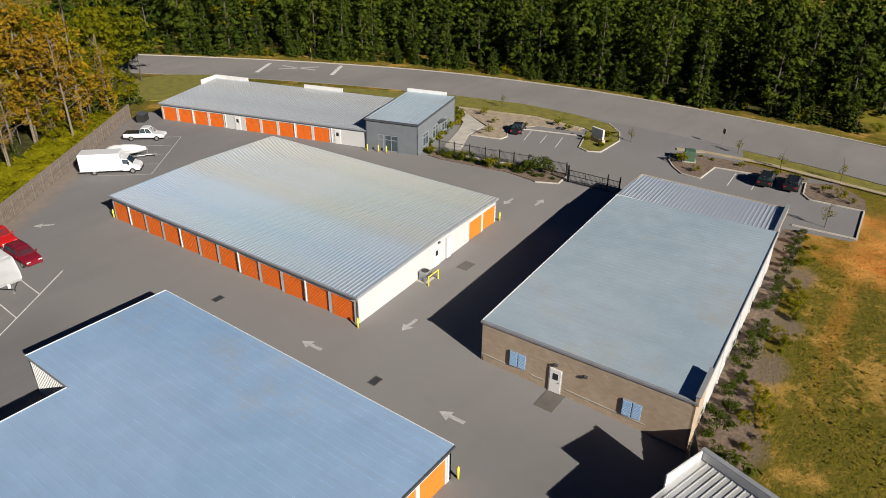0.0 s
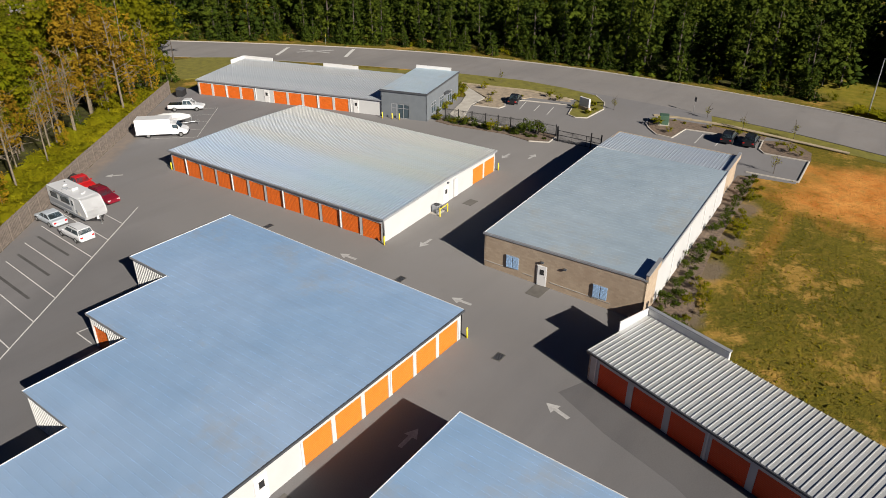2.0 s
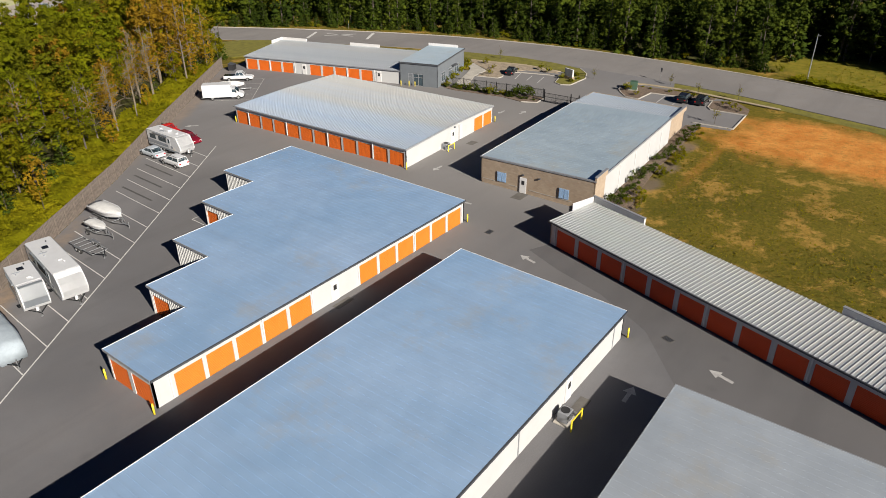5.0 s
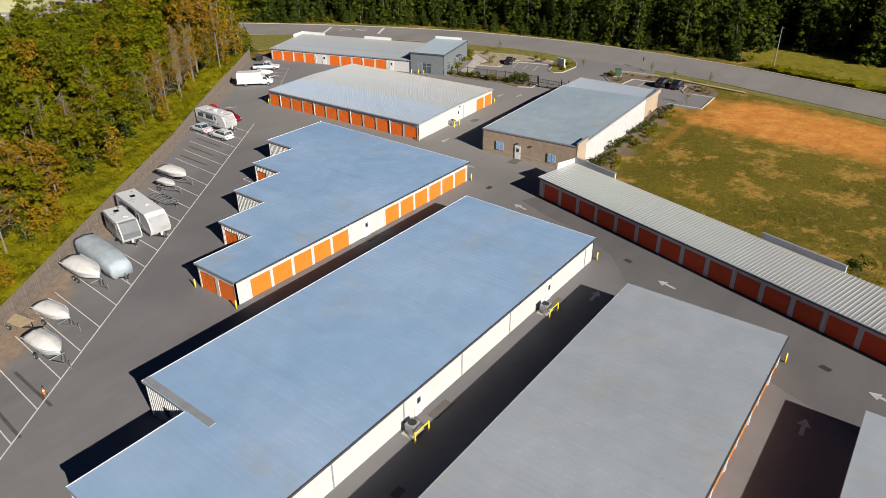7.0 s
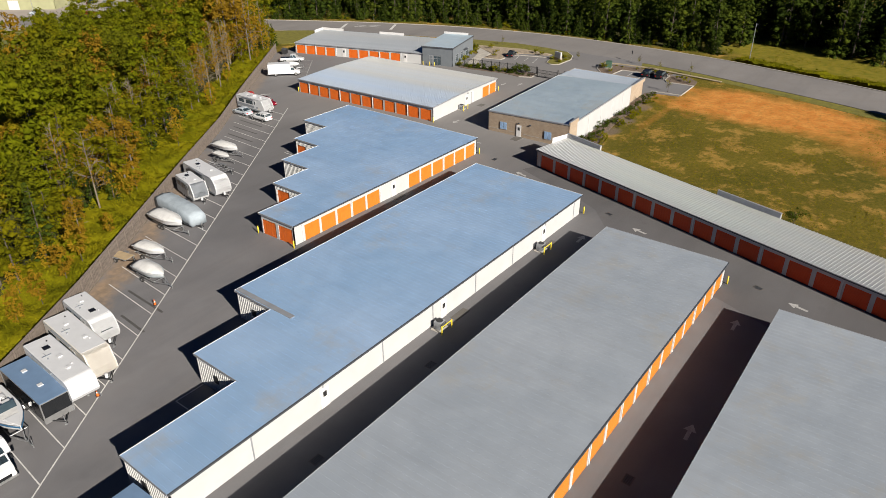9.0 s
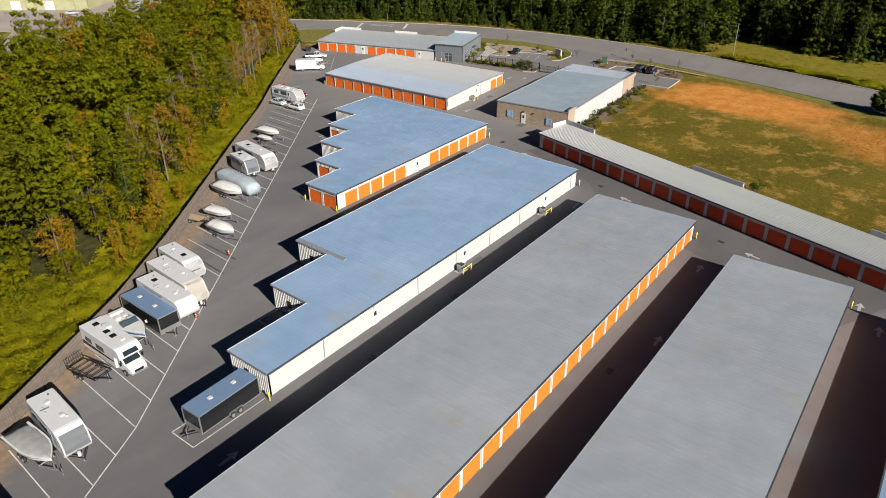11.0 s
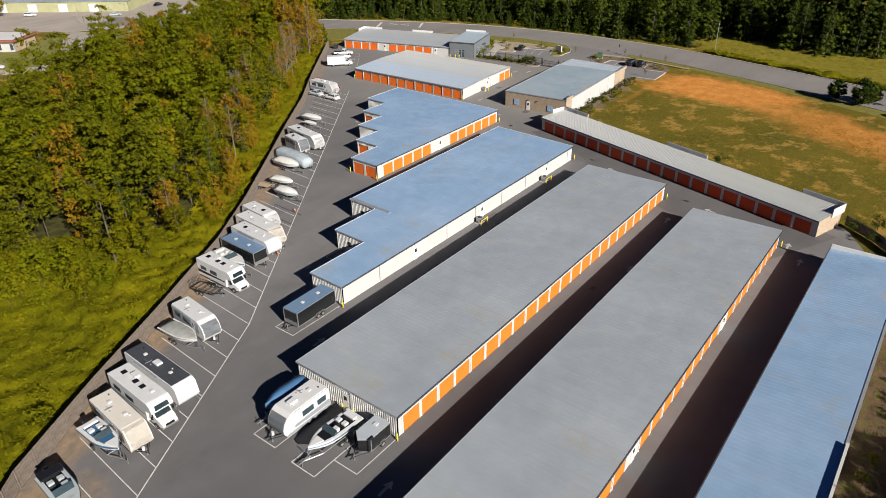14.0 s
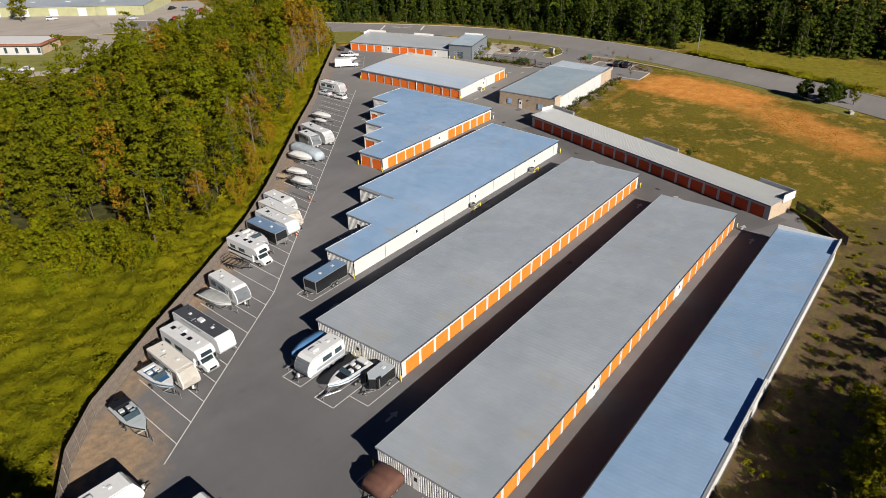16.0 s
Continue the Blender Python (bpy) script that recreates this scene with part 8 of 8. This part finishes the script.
def covered_trailer(label, rear, front, H=2.4, W=2.6, mat=None):
    """A caravan or pontoon under a draped cover."""
    a, b = Vector(rear), Vector(front)
    L = (b - a).length
    m = (a + b) / 2
    t = thing("covered_trailer", label, "covered trailer", "parked trailers", at=pose(m.x, m.y, 0, 0, 0, math.degrees(math.atan2(b.y - a.y, b.x - a.x))))
    g = np.random.default_rng(int(abs(m.x) * 7))
    bm = bmesh.new()
    rings = []
    n = 12
    for i in range(n):
        f = i / (n - 1)
        x = -L / 2 + L * f
        drop = 0.45 * max(0, (f - 0.75) / 0.25) ** 1.5 + 0.25 * max(0, (0.12 - f) / 0.12)
        k = 1 - 0.18 * max(0, (f - 0.85) / 0.15)
        w = W / 2 * k
        h = H - drop + g.normal(0, 0.03)
        j = lambda: g.normal(0, 0.03)
        rings.append([(x, -w * 0.97 + j(), 0.45), (x, -w + j(), 1.1), (x, -w * 0.98 + j(), h - 0.35), (x, -w * 0.8, h - 0.1 + j()), (x, 0, h + 0.06),
                      (x, w * 0.8, h - 0.1 + j()), (x, w * 0.98 + j(), h - 0.35), (x, w + j(), 1.1), (x, w * 0.97 + j(), 0.45)])
    loft(bm, rings)
    part("cover", bm, mat or V_COVER_BLUE, t, smooth=True)
    tongue(t, L / 2 - 0.2, 1.0)
    for s in (-1, 1):
        for x in (-0.5, 0.35):
            wheel(t, x, s * (W / 2 - 0.25), 0.34)
    return t


def open_trailer(label, at, L=4.5, W=2.0, mat=None, sides=True, bed=None):
    t = thing("utility_trailer", label, "trailer", "parked trailers", at=at)
    mat = mat or V_BLACK
    h, w = L / 2, W / 2
    bm = bmesh.new()
    for s in (-1, 1):
        rod(bm, (-h, s * w, 0.55), (h, s * w, 0.55), 0.05, 6)
        if sides:
            rod(bm, (-h, s * w, 0.95), (h, s * w, 0.95), 0.035, 6)
            for i in range(5):
                x = -h + L * i / 4
                rod(bm, (x, s * w, 0.55), (x, s * w, 0.95), 0.03, 6)
    for i in range(6):
        x = -h + L * i / 5
        rod(bm, (x, -w, 0.52), (x, w, 0.52), 0.04, 6)
    part("frame", bm, mat, t)
    if bed:
        for i in range(8):
            y = -w + 0.06 + i * (W - 0.1) / 8
            block(t, "plank", -h, y, 0.57, h, y + (W - 0.2) / 8, 0.61, bed)
    if sides:
        bm = bmesh.new()
        for i in range(9):
            y = -w + W * i / 8
            rod(bm, (-h, y, 0.6), (-h - 0.1, y, 1.6), 0.018, 5)
        for z in (0.6, 1.1, 1.6):
            rod(bm, (-h - 0.1 * (z - 0.6), -w, z), (-h - 0.1 * (z - 0.6), w, z), 0.025, 5)
        part("ramp_gate", bm, mat, t)
    for s in (-1, 1):
        for x in (-0.6, 0.15) if L > 3.6 else (-0.2,):
            wheel(t, x, s * (w + 0.14), 0.3)
        block(t, "fender", -1.05 if L > 3.6 else -0.6, s * (w + 0.14) - 0.13, 0.62, 0.6 if L > 3.6 else 0.2, s * (w + 0.14) + 0.13, 0.66, mat, bevel=0.01)
    tongue(t, h - 0.1, 1.1, 0.7)
    return t


def box_van(label, at):
    t = thing("box_van", label, "van", at=at)
    bm = bmesh.new()
    side_shape(bm, [(-3.7, 0.55), (1.5, 0.55), (1.5, 2.75), (1.35, 2.9), (-3.6, 2.9), (-3.7, 2.8)], -1.1, 1.1, 0.05)
    part("cargo_body", bm, V_WHITE, t)
    bm = bmesh.new()
    loft(bm, [[(x, -0.98 * k, z0), (x, 0.98 * k, z0), (x, 0.98 * k, z1), (x, -0.98 * k, z1)] for x, k, z0, z1 in
              ((1.5, 1, 0.45, 2.1), (2.2, 1, 0.45, 2.1), (2.85, 0.96, 0.45, 1.35), (3.5, 0.9, 0.45, 1.15), (3.75, 0.82, 0.5, 0.95))])
    part("cab", bm, V_WHITE, t)
    bm = bmesh.new()
    f = bm.faces.new([bm.verts.new(p) for p in ((2.84, -0.86, 1.4), (2.84, 0.86, 1.4), (2.24, 0.82, 2.05), (2.24, -0.82, 2.05))])
    bmesh.ops.solidify(bm, geom=[f], thickness=0.03)
    bmesh.ops.translate(bm, verts=bm.verts[:], vec=(0.03, 0, 0.02))
    part("windscreen", bm, M_GLASS, t)
    for s in (-1, 1):
        block(t, "side_window", 1.7, s * 0.985 - 0.01, 1.4, 2.4, s * 0.985 + 0.01, 1.95, M_GLASS)
        block(t, "headlight", 3.6, s * 0.66 - 0.13, 0.72, 3.76, s * 0.66 + 0.13, 0.9, V_LAMP)
        block(t, "mirror", 2.4, s * 1.15 - 0.1, 1.35, 2.52, s * 1.15 + 0.1, 1.7, V_BLACK)
        for x in (-2.0, 2.75):
            wheel(t, x, s * 0.9, 0.38)
    block(t, "bumper", 3.65, -0.9, 0.42, 3.85, 0.9, 0.62, V_BLACK, bevel=0.03)
    block(t, "rear_door", -3.72, -0.95, 0.7, -3.7, 0.95, 2.7, V_WHITE)
    block(t, "step", -3.95, -1.0, 0.45, -3.7, 1.0, 0.55, M_STEEL)


def p(x, y, deg=-90):
    return pose(x, y, 0, 0, 0, deg)


link_fence()
# the far corner of the lot
car("white crew-cab pickup truck with a black bed cover", p(18.0, 59.6, -50), V_WHITE, 6.0, 2.0, 1.9, "pickup")
box_van("white box van with a long cargo body", p(7.4, 50.7, -44))
covered_boat("boat under a cream cover beside the van", p(11.6, 54.0, -46), 5.4, 2.1, 0.8, V_COVER)
car("bright red pickup truck parked at the fence", p(-11.2, 41.0, -90), V_RED, 5.4, 1.9, 1.75, "pickup")
car("dark red estate car parked near the aisle", p(-11.6, 34.8, -90), V_DARKRED, 4.7, 1.85, 1.6, "suv")
trailer("long white travel trailer with dark window bands", (-15.1, 38.2), (-15.3, 29.6), 2.85, 2.45, kit=("vent", "ac", "vent"))
car("silver sedan parked nose to the fence", p(-18.5, 34.0, 90), V_SILVER, 4.6)
car("white estate car with black roof rails", p(-18.8, 27.9, 90), V_WHITE, 4.7, 1.85, 1.6, "suv")
# the parking row, from the far end
covered_boat("boat under a tight grey-white cover on its trailer", p(-34.5, 18.0), 5.8, 2.3, 0.9, V_COVER, crown=0.35)
# stands in for a rolled tarp bundle on a pallet
covered_boat("pale rolled tarp bundle drawn as a small covered boat", p(-37.2, 15.8), 3.7, 1.4, 0.6, V_COVER, crown=0.2)
open_trailer("empty dark boat trailer frame", p(-40.1, 12.8), 5.0, 1.7, M_STEEL, False)
trailer("large white travel trailer with a dark rear roof hatch", (-44.7, 13.4), (-46.4, 3.2), 3.05, 2.5, kit=("dark", "vent"), style="round")
trailer("short white camper with grey panels", (-48.3, 10.2), (-49.6, 4.2), 2.85, 2.35, kit=("dark", "vent"), nose=V_GREYNOSE, stripe_mat=V_GREYNOSE, panel=V_GREYNOSE)
covered_trailer("long trailer under a blue-grey cover", (-53.8, 7.2), (-54.8, -2.4))
covered_boat("high boat under a white cover on its trailer", p(-57.2, 0.9, -91), 6.4, 2.5, 1.0, V_COVER, crown=0.6)
covered_boat("small boat under a white cover", p(-63.3, -4.6, -84), 4.9, 2.0, 0.8, V_COVER, crown=0.4)
open_trailer("small tan flat trailer", p(-65.9, -2.2, -80), 2.6, 1.5, M_STEEL, False, V_TAN)
covered_boat("runabout boat under a crumpled white and grey cover", p(-66.5, -9.6), 5.2, 2.2, 0.9, V_COVER, V_GREYHULL, 0.6)
trailer("white camper with a dark front window", (-75.8, -10.4), (-76.4, -17.6), 2.9, 2.4, kit=("vent", "dark"), style="round", nose_window=True)
trailer("long cream travel trailer with dark front graphics", (-78.9, -12.8), (-79.6, -22.6), 3.05, 2.45, V_CREAM, V_WHITE, V_CREAM, ("vent", "vent"), stripe_mat=V_BLACK)
trailer("white fifth-wheel trailer with a raised nose", (-82.2, -16.0), (-82.7, -25.3), 3.35, 2.45, kit=("dark", "vent", "vent"), style="fifth", name="fifth_wheel_trailer")
cargo_trailer("black box trailer with a blue roof and silver edges", (-84.8, -16.8), (-85.0, -24.6))
boat("white cabin boat with a glazed windscreen on a trailer", p(-88.0, -21.4, -92), 7.0, 2.5, 1.15, V_WHITE, V_COVER, V_WHITE, True)
motorhome("white motorhome with dark graphics and cab-over bunk", (-91.1, -19.6), (-91.2, -28.4), stripe_mat=V_BLACK)
open_trailer("black utility trailer with a ramp gate", p(-94.2, -24.0, -80), 4.2, 2.0)
trailer("white camper with a rounded grey nose", (-100.1, -27.0), (-100.8, -34.6), 2.95, 2.4, nose=V_GREYNOSE, kit=("vent", "vent"), style="round", panel=V_GREYNOSE)
covered_boat("boat with a grey cover and a white gunwale", p(-103.1, -31.3, -88), 6.3, 2.5, 0.85, V_COVER_GREY, V_WHITE, 0.22)
trailer("tall fifth-wheel trailer with a charcoal roof", (-109.6, -32.5), (-110.0, -43.2), 3.7, 2.5, V_WHITE, V_DARKROOF, kit=("vent", "ac", "vent"), style="fifth", name="fifth_wheel_trailer")
motorhome("white motorhome with several dark roof hatches", (-112.5, -33.8), (-112.9, -43.6), 3.15)
trailer("cream travel trailer with brown side panels", (-115.9, -36.1), (-116.5, -44.4), 2.95, 2.4, V_CREAM, V_CREAM, V_CREAM, ("vent", "vent"), stripe_mat=V_BLACK, panel=V_BROWNSIDE)
boat("white and blue open runabout with an outboard motor", p(-118.5, -40.6), 6.0, 2.3, 1.0, V_WHITE, V_BLUE_IN)
gb = boat("grey fishing boat with a dark cockpit and motor", p(-124.4, -44.3, -94), 6.6, 2.4, 1.0, V_GREYHULL, V_BLACK, V_GREYHULL, open_to=5)
block(gb, "folded_canopy", -3.1, -1.05, 1.95, -1.9, 1.05, 2.2, V_BLACK, "folded black canopy", 0.08)
# the turning end
trailer("white travel trailer parked across the end of the lot", (-138.4, -53.4), (-129.4, -53.8), 3.1, 2.5, kit=("vent", "ac", "vent"))
trailer("white travel trailer with a dark roof vent", (-134.6, -62.3), (-126.0, -62.6), 3.1, 2.5, kit=("vent", "vent", "dark"))
# bays against the building ends
cargo_trailer("black enclosed car trailer with a blue roof", (-86.2, -39.9), (-93.0, -40.1), 2.55, 2.45)
trailer("white travel trailer with grey front and swoosh graphics", (-100.7, -53.7), (-107.2, -53.7), 3.0, 2.5, nose=V_GREYNOSE, kit=("vent", "ac"), style="round")
covered_boat("boat under a bright blue cover beside the trailer", p(-103.3, -50.9, 180), 5.6, 2.3, 1.3, V_TARP, V_TARP, 0.7)
boat("white sport boat with black seats and dark stripes", p(-104.2, -58.9, 177), 6.4, 2.4, 1.05, V_WHITE, V_BLACK, V_WHITE, False)
cargo_trailer("small black wedge-nosed trailer with a grey roof", (-100.3, -62.2), (-104.0, -62.2), 2.1, 1.95, V_SILVER, V_BLACK, 0.8)
covered_trailer("short trailer under a brown cover", (-112.5, -73.3), (-115.7, -73.4), 2.0, 3.3, V_BROWN)
# the office car park
car("black sedan parked in front of the office", p(56.0, 16.9, 17), V_BLACK, 4.7)
car("dark blue estate car parked at the kerb", p(56.9, -20.2, 3), V_BLACK, 4.7, 1.85, 1.62, "suv")
car("black estate car parked beside another dark car", p(57.3, -23.3, 3), V_BLACK, 4.8, 1.88, 1.65, "suv")

# ---- the industrial yard beyond the woods ----
M_DRIVE = asphalt("pale_drive", (0.26, 0.235, 0.21), (0.34, 0.3, 0.27), (0.3, 0.25, 0.2))
M_SAGE = plain("pale_green_panel", (0.34, 0.34, 0.19), 0.7, 0, 0.15, 0.4, (0.3, 0.27, 0.2), 0.2)
M_TERRA = plain("red_brown_fascia", (0.27, 0.1, 0.06), 0.7, 0, 0.15, 0.8)
flat_outline("yard_paving", [(-80, 262), (-34, 200), (-15, 172), (2, 160), (26, 158), (46, 172), (60, 205), (30, 235), (-20, 285)], -0.3, 0.0, M_DRIVE, "pale worn paving of an industrial yard", "paving")
flat_outline("drive", [(-14, 173), (-38.5, 131.5), (-46, 118), (-43, 117), (-33, 131), (-8, 160)], -0.3, 0.004, M_DRIVE, "pale asphalt drive to the yard", "drive")
flat_outline("side_street", [(-120, 196), (-58, 142.5), (-40, 122), (-47, 119), (-65, 131), (-124, 182)], -0.3, 0.008, M_DRIVE, "pale asphalt side street", "road")


def warehouse():
    q = Plot((-45, 281), (0.61, -0.79), (0.79, 0.61))
    b = thing("warehouse", "long pale green warehouse with a grey roof", "warehouse", at=pose(-45, 281, 0))
    L, D, H = 112, 34, 4.2
    top = lambda s, d: H + 0.9 * (1 - abs(d - D / 2) / (D / 2))
    for i, (p0, p1) in enumerate((((0, 0), (L, 0)), ((L, 0), (L, D)), ((L, D), (0, D)), ((0, D), (0, 0)))):
        wall(b, q, p0, p1, lambda s, d: H + 0.1, mat=M_SAGE, thick=0.3)
    for d0, d1 in ((-0.4, D / 2), (D / 2, D + 0.4)):
        bm = bmesh.new()
        ribbed_roof(bm, q, -0.4, L + 0.4, d0, d1, top, "d", 1.2, 0.04, 0.06)
        part("roof", bm, M_ROOF_GREY, b)
    for s in range(6, 110, 13):
        bm = bmesh.new()
        box(bm, -1.9, -0.08, 0, 1.9, 0.0, 3.2)
        o = part("loading_door", bm, M_TRIM_WHITE, b, "white loading door")
        o.matrix_basis = q.place(s, 0, 0, FRONT)
    for s in range(10, 105, 16):
        bm = bmesh.new()
        box(bm, -1, -0.6, 0, 1, 0.6, 0.18)
        o = part("skylight", bm, M_TRIM_WHITE, b)
        o.matrix_basis = q.place(s, 9, top(s, 9) + 0.03, FRONT)


def low_office():
    q = Plot((-62, 182.5), (0.59, -0.807), (0.807, 0.59))
    b = thing("office_building", "low white building with a red-brown fascia", "building", at=pose(-62, 182.5, 0))
    L, D, H = 36, 13, 3.3
    for p0, p1, m in (((0, 0), (L, 0), M_WHITE_WALL), ((L, 0), (L, D), M_BRICK), ((L, D), (0, D), M_BRICK), ((0, D), (0, 0), M_BRICK)):
        wall(b, q, p0, p1, lambda s, d: H, mat=m, thick=0.3)
    bar(b, q, -0.9, L + 0.9, -0.9, D + 0.9, H - 0.1, H + 0.5, M_TERRA, "fascia", "red-brown roof fascia")
    bar(b, q, 0.2, L - 0.2, 0.2, D - 0.2, H + 0.5, H + 0.56, M_TRIM_WHITE, "roof", "white flat roof")
    for s in range(3, 36, 4):
        bm = bmesh.new()
        box(bm, -0.5, -0.05, 0.5, 0.5, 0.02, 2.5)
        o = part("window", bm, M_GLASS, b)
        o.matrix_basis = q.place(s, 0, 0, FRONT)


warehouse()
low_office()
for lab, x, y, d, m, st in (("white van-like car in the yard", -6.9, 216, -45, V_WHITE, "suv"), ("grey car in the yard", 14, 187, -40, V_SILVER, "sedan"), ("dark car in the yard", 20, 166, 30, V_BLACK, "sedan"),
                            ("red car in the yard", 24, 170, 30, V_RED, "sedan"), ("dark pickup in the yard", 31, 168, 30, V_BLACK, "pickup"), ("black car in the yard", 38, 193.6, 20, V_BLACK, "sedan"), ("dark grey car in the yard", 40.7, 186.5, 15, V_GREYNOSE, "suv"), ("red pickup in the yard", 41.5, 176, 25, V_RED, "pickup"),
                            ("white sedan on the side street", -55, 134.5, 130, V_WHITE, "sedan"), ("dark grey sedan on the side street", -60, 139.5, 130, V_SILVER, "sedan")):
    car(lab, p(x, y, d), m, 4.6 if st != "pickup" else 5.8, 1.8, 1.5 if st == "sedan" else 1.75, st, "cars beyond the woods")
for x, y in ((-7.5, 139), (10.5, 154.5)):
    light_pole(x, y, 12, 120, "dark wooden power pole")
light_pole(-3, 183.3, 9, 0, "pale light pole in the yard")
flat_outline("lawn_fence", [(31.0, 78.2), (36.6, 74.4), (40.5, 76.6), (50.2, 85.4), (44.6, 93.0), (38, 95), (29, 85)], -0.3, 0.016, M_LAWN, "green lawn between the fence and the road", "lawn")
flat_outline("lawn_office", [(-27.5, 164), (-15.5, 170.5), (-39.5, 131.0), (-46.5, 126.5), (-54, 131), (-60, 139), (-41, 152)], -0.3, 0.02, M_LAWN_GREEN, "green lawn beside the low office", "lawn")
flat_outline("lawn_west", [(-41.2, 152.2), (-60.5, 139.8), (-118, 190), (-92, 226), (-64, 186)], -0.3, 0.016, M_LAWN_GREEN, "green lawn in front of the low office", "lawn")
flat_outline("lawn_drive", [(-7.4, 159.6), (1.5, 158.5), (14, 150), (-2, 132), (-33, 131.5)], -0.3, 0.02, M_LAWN_GREEN, "rough lawn between the drive and the woods", "lawn")
plant("broadleaf", -16.3, 224, 1.3, "trees in the yard")
